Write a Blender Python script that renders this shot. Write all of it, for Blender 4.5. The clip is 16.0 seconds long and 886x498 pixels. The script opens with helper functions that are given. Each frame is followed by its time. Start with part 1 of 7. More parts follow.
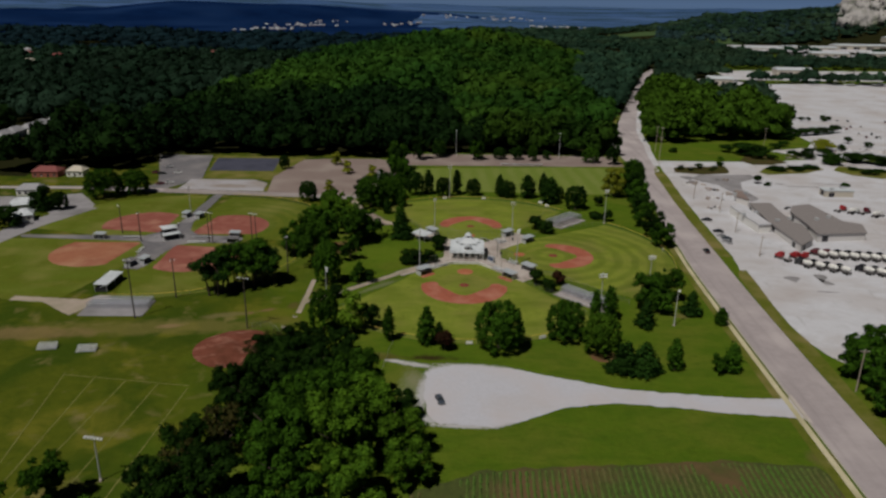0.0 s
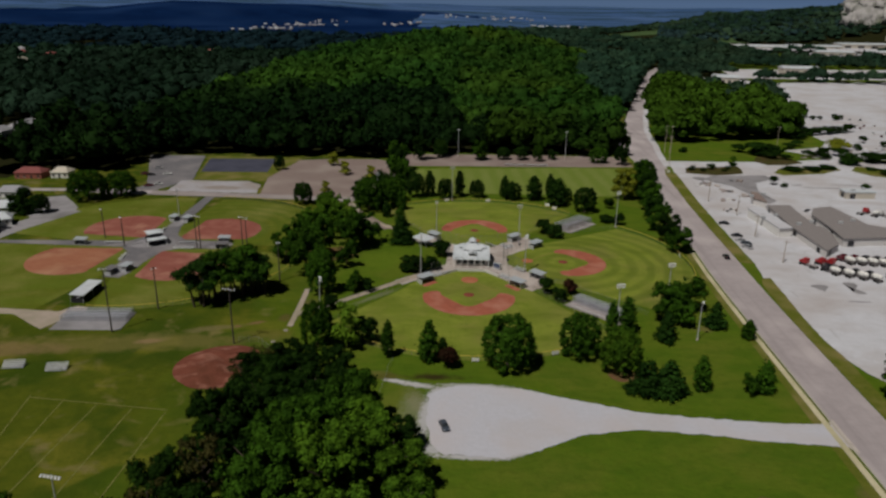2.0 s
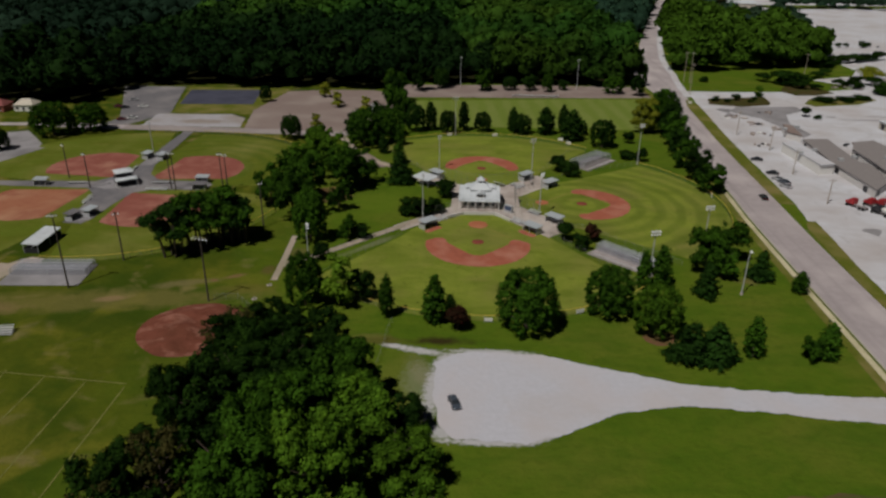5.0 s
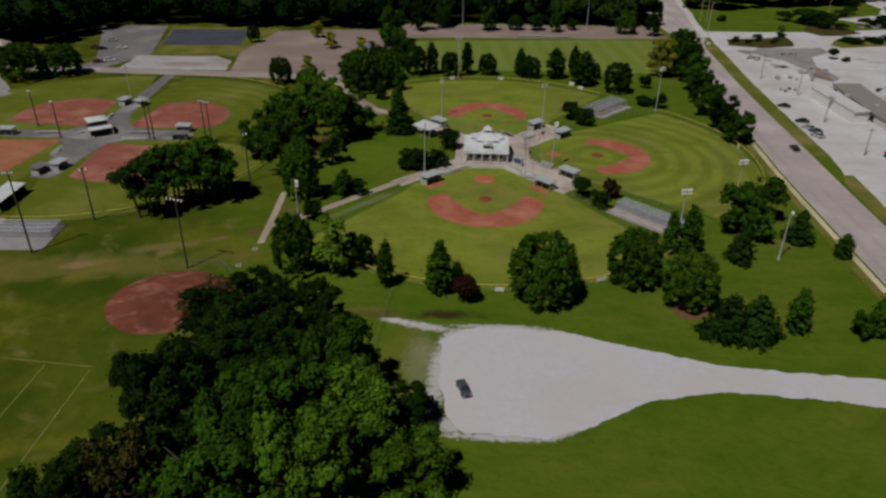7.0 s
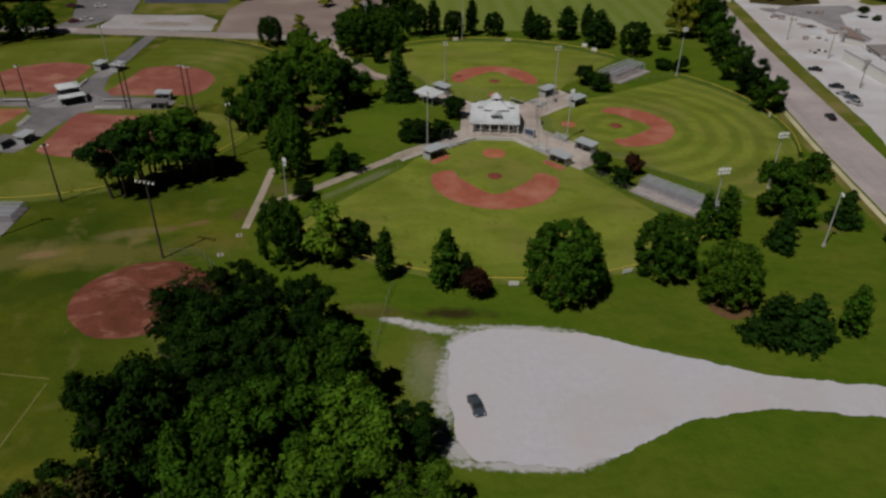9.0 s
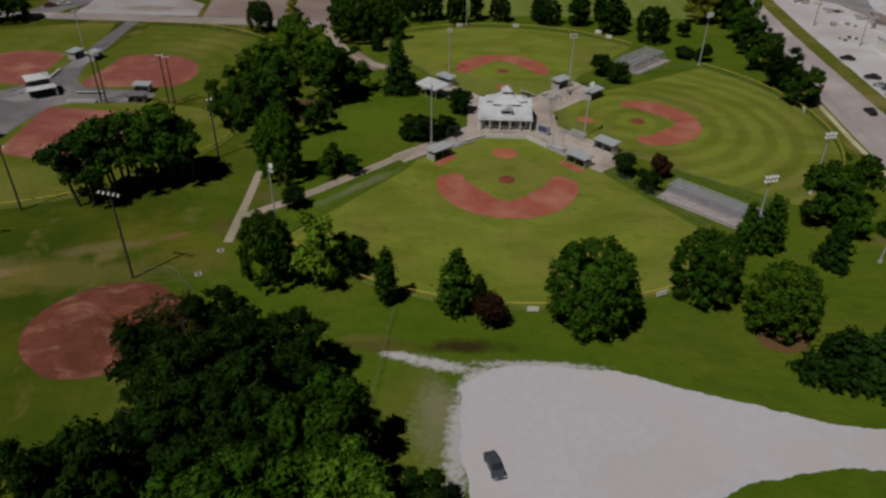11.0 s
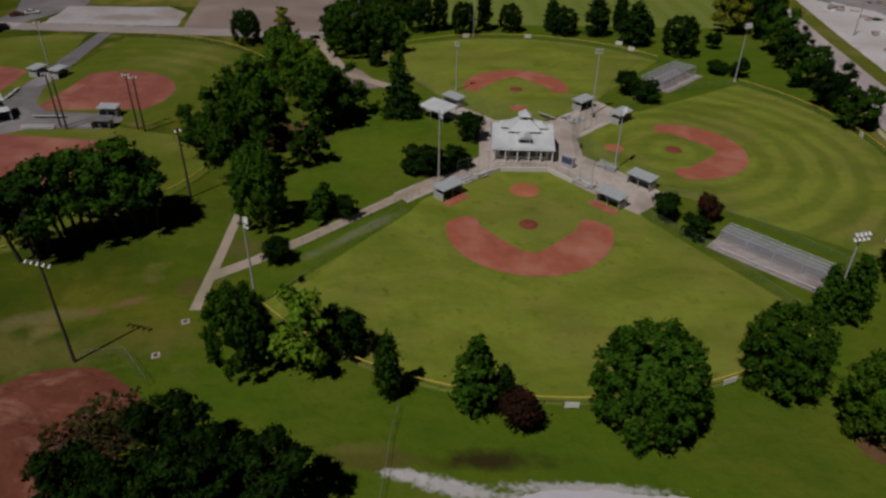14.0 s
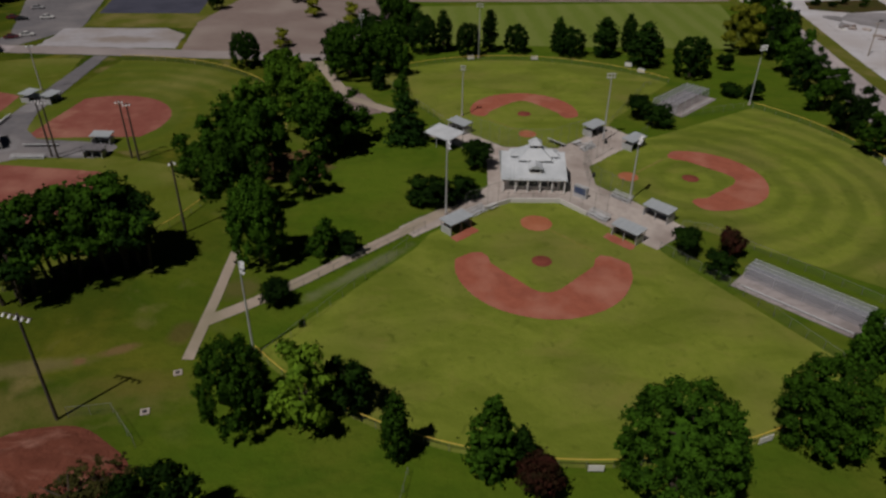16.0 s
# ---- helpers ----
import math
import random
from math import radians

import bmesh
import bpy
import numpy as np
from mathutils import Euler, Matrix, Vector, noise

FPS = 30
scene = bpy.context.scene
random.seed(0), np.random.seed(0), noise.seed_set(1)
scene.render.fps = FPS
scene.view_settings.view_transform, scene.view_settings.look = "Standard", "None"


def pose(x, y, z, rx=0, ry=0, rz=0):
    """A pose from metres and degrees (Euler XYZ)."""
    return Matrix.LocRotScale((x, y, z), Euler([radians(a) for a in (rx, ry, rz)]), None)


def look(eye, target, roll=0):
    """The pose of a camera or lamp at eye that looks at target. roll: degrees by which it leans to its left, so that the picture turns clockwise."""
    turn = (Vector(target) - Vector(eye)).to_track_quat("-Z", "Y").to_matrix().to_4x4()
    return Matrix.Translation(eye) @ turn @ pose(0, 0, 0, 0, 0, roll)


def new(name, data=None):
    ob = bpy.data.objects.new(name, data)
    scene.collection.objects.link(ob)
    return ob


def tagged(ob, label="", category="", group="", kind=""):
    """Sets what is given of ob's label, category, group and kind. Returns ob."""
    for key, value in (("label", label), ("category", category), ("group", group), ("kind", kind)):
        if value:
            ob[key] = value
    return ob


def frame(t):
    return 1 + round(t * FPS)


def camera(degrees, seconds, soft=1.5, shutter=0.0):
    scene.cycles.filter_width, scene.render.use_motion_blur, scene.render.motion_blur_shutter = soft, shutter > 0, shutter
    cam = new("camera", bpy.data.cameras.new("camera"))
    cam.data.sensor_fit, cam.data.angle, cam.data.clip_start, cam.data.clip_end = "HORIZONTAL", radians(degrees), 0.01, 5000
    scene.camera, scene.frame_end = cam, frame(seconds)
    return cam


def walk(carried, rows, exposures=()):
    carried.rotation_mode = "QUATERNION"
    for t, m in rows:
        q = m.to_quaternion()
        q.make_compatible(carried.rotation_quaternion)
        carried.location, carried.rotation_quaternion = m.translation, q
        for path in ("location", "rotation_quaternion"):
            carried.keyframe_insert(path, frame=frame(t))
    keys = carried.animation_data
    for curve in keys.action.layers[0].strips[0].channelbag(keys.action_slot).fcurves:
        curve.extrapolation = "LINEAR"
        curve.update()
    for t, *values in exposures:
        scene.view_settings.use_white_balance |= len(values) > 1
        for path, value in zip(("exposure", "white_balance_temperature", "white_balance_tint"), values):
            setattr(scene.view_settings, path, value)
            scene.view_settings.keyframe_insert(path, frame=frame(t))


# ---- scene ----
cam = camera(64.0, 16.0, soft=2.6)
PATH = [
    (0, (3.804, -247.548, 95.516), (-0.851, -153.279, 62.475), 0.91),
    (0.5, (3.449, -243.119, 95.360), (-1.278, -148.873, 62.263), 0.89),
    (1, (2.896, -238.901, 94.477), (-1.763, -144.656, 61.369), 0.88),
    (1.5, (2.409, -234.736, 92.909), (-2.242, -140.440, 59.944), 0.82),
    (2, (1.899, -230.345, 91.735), (-2.757, -136.056, 58.751), 0.86),
    (2.5, (1.044, -225.728, 90.546), (-3.447, -131.448, 57.515), 0.87),
    (3, (0.420, -221.426, 88.837), (-3.991, -127.066, 56.023), 0.87),
    (3.5, (0.412, -216.856, 87.396), (-4.193, -122.485, 54.642), 0.75),
    (3.9, (-0.361, -213.123, 86.157), (-4.751, -118.761, 53.345), 0.74),
    (4, (-0.555, -212.190, 85.847), (-4.890, -117.852, 52.959), 0.74),
    (4.1, (-0.652, -211.316, 85.601), (-4.968, -117.326, 51.730), 0.74),
    (4.5, (-1.041, -207.820, 84.620), (-5.274, -115.324, 46.848), 0.78),
    (4.7, (-1.295, -206.026, 84.185), (-5.456, -114.174, 44.867), 0.78),
    (6.8, (-3.966, -187.194, 79.618), (-7.514, -99.262, 32.127), 0.88),
    (7, (-4.221, -185.401, 79.183), (-7.711, -97.851, 30.987), 0.88),
    (7.5, (-4.831, -181.089, 78.198), (-8.188, -94.466, 28.347), 0.89),
    (8, (-5.383, -176.655, 77.321), (-8.640, -90.712, 26.299), 0.89),
    (8.5, (-5.872, -172.358, 76.324), (-9.106, -87.005, 24.321), 0.86),
    (11, (-8.988, -150.893, 71.419), (-11.789, -67.219, 16.730), 0.97),
    (11.5, (-9.424, -146.687, 70.444), (-12.306, -63.011, 15.764), 0.90),
    (12, (-9.917, -142.429, 69.585), (-12.796, -58.785, 14.856), 0.88),
    (12.5, (-10.471, -138.168, 68.743), (-13.302, -54.555, 13.963), 0.89),
    (13, (-11.113, -133.943, 67.800), (-13.820, -50.337, 13.002), 0.89),
    (13.5, (-11.702, -130.050, 67.330), (-14.285, -46.381, 12.623), 0.92),
    (14, (-12.268, -126.021, 67.357), (-14.840, -42.228, 12.840), 0.91),
    (14.5, (-13.012, -122.677, 67.380), (-15.464, -38.562, 13.357), 0.92),
    (15, (-13.545, -120.237, 67.324), (-15.939, -35.878, 13.679), 0.91),
    (15.5, (-13.844, -118.691, 67.452), (-16.370, -34.173, 14.063), 0.85),
    (16, (-13.956, -117.931, 67.276), (-16.668, -33.139, 14.332), 0.69),
]
walk(cam, [(t, look(eye, target, roll)) for t, eye, target, roll in PATH], [(0, -0.64, 6500, 9), (7, -0.68, 6500, 10), (11, -0.78, 6500, 11), (16, -0.88, 6500, 14)])

# ---- world, sun, exposure ----
SUN_AZ = (-0.6, -0.8)      # horizontal direction towards the sun
SUN_EL = radians(59)
world = bpy.data.worlds.new("world")
scene.world = world
world.use_nodes = True
wn = world.node_tree.nodes
sky = wn.new("ShaderNodeTexSky")
sky.sky_type = "NISHITA"
sky.sun_disc = False
sky.sun_elevation = SUN_EL
sky.sun_rotation = math.atan2(SUN_AZ[0], SUN_AZ[1])
sky.altitude = 6000
sky.air_density, sky.dust_density, sky.ozone_density = 0.22, 0.1, 1.0
wn["Background"].inputs["Strength"].default_value = 0.05
world.node_tree.links.new(sky.outputs["Color"], wn["Background"].inputs["Color"])

sun_data = bpy.data.lights.new("sun", "SUN")
sun_data.energy = 5.0
sun_data.angle = radians(0.6)
sun_data.color = (1.0, 0.95, 0.87)
sun = new("sun", sun_data)
ch = math.cos(SUN_EL)
hx, hy = SUN_AZ[0] / math.hypot(*SUN_AZ), SUN_AZ[1] / math.hypot(*SUN_AZ)
sun.matrix_world = look((hx * ch * 300, hy * ch * 300, math.sin(SUN_EL) * 300), (0, 0, 0))

# ---- small tools ----
rng = np.random.default_rng(7)


def smooth(a):
    a = np.clip(a, 0.0, 1.0)
    return a * a * (3 - 2 * a)


def mat(name, base, rough=0.8, metal=0.0, alt=None, scale=1.0, detail=6.0, bump=0.0, alt2=None, scale2=0.1, rand=0.0, spec=0.3, coords="Object"):
    """A principled surface whose colour wanders between base and alt at one scale, and towards alt2 at a larger one."""
    m = bpy.data.materials.new(name)
    m.use_nodes = True
    nt = m.node_tree
    bsdf = nt.nodes["Principled BSDF"]
    bsdf.inputs["Roughness"].default_value = rough
    bsdf.inputs["Metallic"].default_value = metal
    bsdf.inputs["Specular IOR Level"].default_value = spec
    alt = alt or tuple(c * 0.72 for c in base)
    geo = nt.nodes.new("ShaderNodeNewGeometry")
    tex = nt.nodes.new("ShaderNodeTexCoord")
    vec = geo.outputs["Position"] if coords == "World" else tex.outputs["Object"]
    n1 = nt.nodes.new("ShaderNodeTexNoise")
    n1.inputs["Scale"].default_value, n1.inputs["Detail"].default_value = scale, detail
    n1.inputs["Roughness"].default_value = 0.65
    nt.links.new(vec, n1.inputs["Vector"])
    ramp = nt.nodes.new("ShaderNodeMapRange")
    ramp.inputs["From Min"].default_value, ramp.inputs["From Max"].default_value = 0.3, 0.7
    nt.links.new(n1.outputs["Fac"], ramp.inputs["Value"])
    mix = nt.nodes.new("ShaderNodeMixRGB")
    mix.inputs["Color1"].default_value, mix.inputs["Color2"].default_value = (*base, 1), (*alt, 1)
    nt.links.new(ramp.outputs["Result"], mix.inputs["Fac"])
    colour = mix.outputs["Color"]
    if alt2:
        n2 = nt.nodes.new("ShaderNodeTexNoise")
        n2.inputs["Scale"].default_value, n2.inputs["Detail"].default_value = scale2, 5.0
        nt.links.new(vec, n2.inputs["Vector"])
        r2 = nt.nodes.new("ShaderNodeMapRange")
        r2.inputs["From Min"].default_value, r2.inputs["From Max"].default_value = 0.45, 0.68
        nt.links.new(n2.outputs["Fac"], r2.inputs["Value"])
        mix2 = nt.nodes.new("ShaderNodeMixRGB")
        mix2.inputs["Color2"].default_value = (*alt2, 1)
        nt.links.new(r2.outputs["Result"], mix2.inputs["Fac"])
        nt.links.new(colour, mix2.inputs["Color1"])
        colour = mix2.outputs["Color"]
    if rand:
        info = nt.nodes.new("ShaderNodeObjectInfo")
        isl = nt.nodes.new("ShaderNodeNewGeometry")
        add = nt.nodes.new("ShaderNodeMath")
        add.operation = "ADD"
        nt.links.new(info.outputs["Random"], add.inputs[0])
        nt.links.new(isl.outputs["Random Per Island"], add.inputs[1])
        rm = nt.nodes.new("ShaderNodeMapRange")
        rm.inputs["From Max"].default_value = 2.0
        rm.inputs["To Min"].default_value, rm.inputs["To Max"].default_value = 1 - rand, 1 + rand
        nt.links.new(add.outputs["Value"], rm.inputs["Value"])
        hsv = nt.nodes.new("ShaderNodeHueSaturation")
        nt.links.new(rm.outputs["Result"], hsv.inputs["Value"])
        nt.links.new(colour, hsv.inputs["Color"])
        colour = hsv.outputs["Color"]
    nt.links.new(colour, bsdf.inputs["Base Color"])
    if bump:
        b = nt.nodes.new("ShaderNodeBump")
        b.inputs["Strength"].default_value, b.inputs["Distance"].default_value = bump, 0.5 / scale
        nt.links.new(n1.outputs["Fac"], b.inputs["Height"])
        nt.links.new(b.outputs["Normal"], bsdf.inputs["Normal"])
    return m


def net_mat(name, colour, cover):
    """Wire or netting: covers part of what lies behind it."""
    m = bpy.data.materials.new(name)
    m.use_nodes = True
    nt = m.node_tree
    bsdf, out = nt.nodes["Principled BSDF"], nt.nodes["Material Output"]
    bsdf.inputs["Base Color"].default_value, bsdf.inputs["Roughness"].default_value = (*colour, 1), 0.6
    clear, mix = nt.nodes.new("ShaderNodeBsdfTransparent"), nt.nodes.new("ShaderNodeMixShader")
    mix.inputs["Fac"].default_value = cover
    nt.links.new(clear.outputs["BSDF"], mix.inputs[1])
    nt.links.new(bsdf.outputs["BSDF"], mix.inputs[2])
    nt.links.new(mix.outputs["Shader"], out.inputs["Surface"])
    return m


def leaf_mat(name, base, alt, rand=0.5, stand=None):
    m = mat(name, base, 0.75, 0.0, alt, 0.45, 4.0, 0.0, stand, 0.006, rand=rand, spec=0.03, coords="World")
    nt = m.node_tree
    bsdf, out = nt.nodes["Principled BSDF"], nt.nodes["Material Output"]
    tr, mix = nt.nodes.new("ShaderNodeBsdfTranslucent"), nt.nodes.new("ShaderNodeMixShader")
    tr.inputs["Color"].default_value = (base[0] * 1.3, base[1] * 1.3, base[2] * 0.5, 1)
    mix.inputs["Fac"].default_value = 0.14
    nt.links.new(bsdf.outputs["BSDF"], mix.inputs[1])
    nt.links.new(tr.outputs["BSDF"], mix.inputs[2])
    nt.links.new(mix.outputs["Shader"], out.inputs["Surface"])
    return m


def mottle(m, colour, scale, strength, seed=0.0, lo=0.48, hi=0.66, stretch=1.0):
    """Uneven patches of another colour, worn or lush."""
    nt = m.node_tree
    bsdf = nt.nodes["Principled BSDF"]
    old = bsdf.inputs["Base Color"].links[0].from_socket
    geo, mp = nt.nodes.new("ShaderNodeNewGeometry"), nt.nodes.new("ShaderNodeMapping")
    mp.inputs["Location"].default_value = (seed, seed * 1.7, 0)
    mp.inputs["Rotation"].default_value = (0, 0, seed * 0.37)
    mp.inputs["Scale"].default_value = (1, stretch, 1)
    nt.links.new(geo.outputs["Position"], mp.inputs["Vector"])
    n = nt.nodes.new("ShaderNodeTexNoise")
    n.inputs["Scale"].default_value, n.inputs["Detail"].default_value = scale, 7.0
    n.inputs["Roughness"].default_value, n.inputs["Distortion"].default_value = 0.6, 0.6
    nt.links.new(mp.outputs["Vector"], n.inputs["Vector"])
    mr = nt.nodes.new("ShaderNodeMapRange")
    mr.inputs["From Min"].default_value, mr.inputs["From Max"].default_value = lo, hi
    mr.inputs["To Max"].default_value = strength
    nt.links.new(n.outputs["Fac"], mr.inputs["Value"])
    mix = nt.nodes.new("ShaderNodeMixRGB")
    mix.inputs["Color2"].default_value = (*colour, 1)
    nt.links.new(mr.outputs["Result"], mix.inputs["Fac"])
    nt.links.new(old, mix.inputs["Color1"])
    nt.links.new(mix.outputs["Color"], bsdf.inputs["Base Color"])
    return m


def soft_patch(m, colour, centre, radii, turn=0.0, strength=0.8, ragged_by=0.5, scale=0.12):
    """A worn, bare, dry or shade-coloured patch whose edge fades unevenly into what lies round it."""
    nt = m.node_tree
    bsdf = nt.nodes["Principled BSDF"]
    old = bsdf.inputs["Base Color"].links[0].from_socket
    geo, mp = nt.nodes.new("ShaderNodeNewGeometry"), nt.nodes.new("ShaderNodeMapping")
    mp.vector_type = "TEXTURE"
    mp.inputs["Location"].default_value = (*centre, 0)
    mp.inputs["Rotation"].default_value = (0, 0, radians(turn))
    mp.inputs["Scale"].default_value = (*radii, 1000)
    nt.links.new(geo.outputs["Position"], mp.inputs["Vector"])
    far, n = nt.nodes.new("ShaderNodeVectorMath"), nt.nodes.new("ShaderNodeTexNoise")
    far.operation = "LENGTH"
    nt.links.new(mp.outputs["Vector"], far.inputs[0])
    n.inputs["Scale"].default_value, n.inputs["Detail"].default_value = scale, 8.0
    n.inputs["Roughness"].default_value = 0.65
    nt.links.new(geo.outputs["Position"], n.inputs["Vector"])
    mad, mr = nt.nodes.new("ShaderNodeMath"), nt.nodes.new("ShaderNodeMapRange")
    mad.operation = "MULTIPLY_ADD"
    mad.inputs[1].default_value = ragged_by * 4
    nt.links.new(n.outputs["Fac"], mad.inputs[0])
    nt.links.new(far.outputs["Value"], mad.inputs[2])
    mr.inputs["From Min"].default_value, mr.inputs["From Max"].default_value = 1.0 + ragged_by * 2, 0.45 + ragged_by * 2
    mr.inputs["To Max"].default_value = strength
    nt.links.new(mad.outputs["Value"], mr.inputs["Value"])
    mix = nt.nodes.new("ShaderNodeMixRGB")
    mix.inputs["Color2"].default_value = (*colour, 1)
    nt.links.new(mr.outputs["Result"], mix.inputs["Fac"])
    nt.links.new(old, mix.inputs["Color1"])
    nt.links.new(mix.outputs["Color"], bsdf.inputs["Base Color"])


def meadow_mix(m, edge):
    """West of the edge the lawn turns, bit by bit, into rougher and drier meadow."""
    nt = m.node_tree
    bsdf = nt.nodes["Principled BSDF"]
    old = bsdf.inputs["Base Color"].links[0].from_socket
    geo, sep = nt.nodes.new("ShaderNodeNewGeometry"), nt.nodes.new("ShaderNodeSeparateXYZ")
    nt.links.new(geo.outputs["Position"], sep.inputs["Vector"])
    def wander(scale, lo, hi, detail=7.0):
        n, r = nt.nodes.new("ShaderNodeTexNoise"), nt.nodes.new("ShaderNodeMapRange")
        n.inputs["Scale"].default_value, n.inputs["Detail"].default_value = scale, detail
        n.inputs["Distortion"].default_value = 0.5
        nt.links.new(geo.outputs["Position"], n.inputs["Vector"])
        r.inputs["From Min"].default_value, r.inputs["From Max"].default_value = lo, hi
        nt.links.new(n.outputs["Fac"], r.inputs["Value"])
        return n.outputs["Fac"], r.outputs["Result"]
    def blend(fac, a, colour):
        x = nt.nodes.new("ShaderNodeMixRGB")
        x.inputs["Color2"].default_value = (*colour, 1)
        nt.links.new(fac, x.inputs["Fac"])
        if isinstance(a, tuple):
            x.inputs["Color1"].default_value = (*a, 1)
        else:
            nt.links.new(a, x.inputs["Color1"])
        return x.outputs["Color"]
    c = blend(wander(0.3, 0.3, 0.7, 10.0)[1], (0.076, 0.090, 0.008), (0.054, 0.070, 0.006))
    c = blend(wander(0.045, 0.44, 0.58)[1], c, (0.036, 0.058, 0.005))
    c = blend(wander(0.06, 0.54, 0.66)[1], c, (0.112, 0.112, 0.013))
    c = blend(wander(0.12, 0.57, 0.72)[1], c, (0.150, 0.128, 0.045))
    add, far = nt.nodes.new("ShaderNodeMath"), nt.nodes.new("ShaderNodeMapRange")
    add.operation = "MULTIPLY_ADD"
    add.inputs[1].default_value = 44.0
    nt.links.new(wander(0.035, 0, 1)[0], add.inputs[0])
    nt.links.new(sep.outputs["X"], add.inputs[2])
    far.inputs["From Min"].default_value, far.inputs["From Max"].default_value = edge + 22 + 12, edge + 22 - 14
    nt.links.new(add.outputs["Value"], far.inputs["Value"])
    fin = nt.nodes.new("ShaderNodeMixRGB")
    nt.links.new(far.outputs["Result"], fin.inputs["Fac"])
    nt.links.new(old, fin.inputs["Color1"])
    nt.links.new(c, fin.inputs["Color2"])
    nt.links.new(fin.outputs["Color"], bsdf.inputs["Base Color"])


def stripes(m, colour, width, centre=None, strength=0.5, angle=0.0):
    """Mowing bands: rings round a centre, or straight when there is none."""
    nt = m.node_tree
    bsdf = nt.nodes["Principled BSDF"]
    old = bsdf.inputs["Base Color"].links[0].from_socket
    geo, sub = nt.nodes.new("ShaderNodeNewGeometry"), nt.nodes.new("ShaderNodeVectorMath")
    sub.operation = "SUBTRACT"
    sub.inputs[1].default_value = (*(centre or (0, 0)), 0)
    nt.links.new(geo.outputs["Position"], sub.inputs[0])
    if centre:
        dist = nt.nodes.new("ShaderNodeVectorMath")
        dist.operation = "LENGTH"
    else:
        dist = nt.nodes.new("ShaderNodeVectorMath")
        dist.operation = "DOT_PRODUCT"
        dist.inputs[1].default_value = (math.cos(angle), math.sin(angle), 0)
    nt.links.new(sub.outputs["Vector"], dist.inputs[0])
    wob = nt.nodes.new("ShaderNodeTexNoise")
    wob.inputs["Scale"].default_value = 0.12
    nt.links.new(geo.outputs["Position"], wob.inputs["Vector"])
    mad = nt.nodes.new("ShaderNodeMath")
    mad.operation = "MULTIPLY_ADD"
    mad.inputs[1].default_value = width * 0.8
    nt.links.new(wob.outputs["Fac"], mad.inputs[0])
    nt.links.new(dist.outputs["Value"], mad.inputs[2])
    sc, sn = nt.nodes.new("ShaderNodeMath"), nt.nodes.new("ShaderNodeMath")
    sc.operation, sn.operation = "MULTIPLY", "SINE"
    sc.inputs[1].default_value = math.pi / width
    nt.links.new(mad.outputs["Value"], sc.inputs[0])
    nt.links.new(sc.outputs["Value"], sn.inputs[0])
    mr = nt.nodes.new("ShaderNodeMapRange")
    mr.inputs["From Min"].default_value, mr.inputs["From Max"].default_value = -0.6, 0.6
    mr.inputs["To Max"].default_value = strength
    nt.links.new(sn.outputs["Value"], mr.inputs["Value"])
    patch = nt.nodes.new("ShaderNodeTexNoise")
    patch.inputs["Scale"].default_value = 0.05
    nt.links.new(geo.outputs["Position"], patch.inputs["Vector"])
    mul = nt.nodes.new("ShaderNodeMath")
    mul.operation = "MULTIPLY"
    nt.links.new(mr.outputs["Result"], mul.inputs[0])
    nt.links.new(patch.outputs["Fac"], mul.inputs[1])
    mix = nt.nodes.new("ShaderNodeMixRGB")
    mix.inputs["Color2"].default_value = (*colour, 1)
    nt.links.new(mul.outputs["Value"], mix.inputs["Fac"])
    nt.links.new(old, mix.inputs["Color1"])
    nt.links.new(mix.outputs["Color"], bsdf.inputs["Base Color"])
    return m


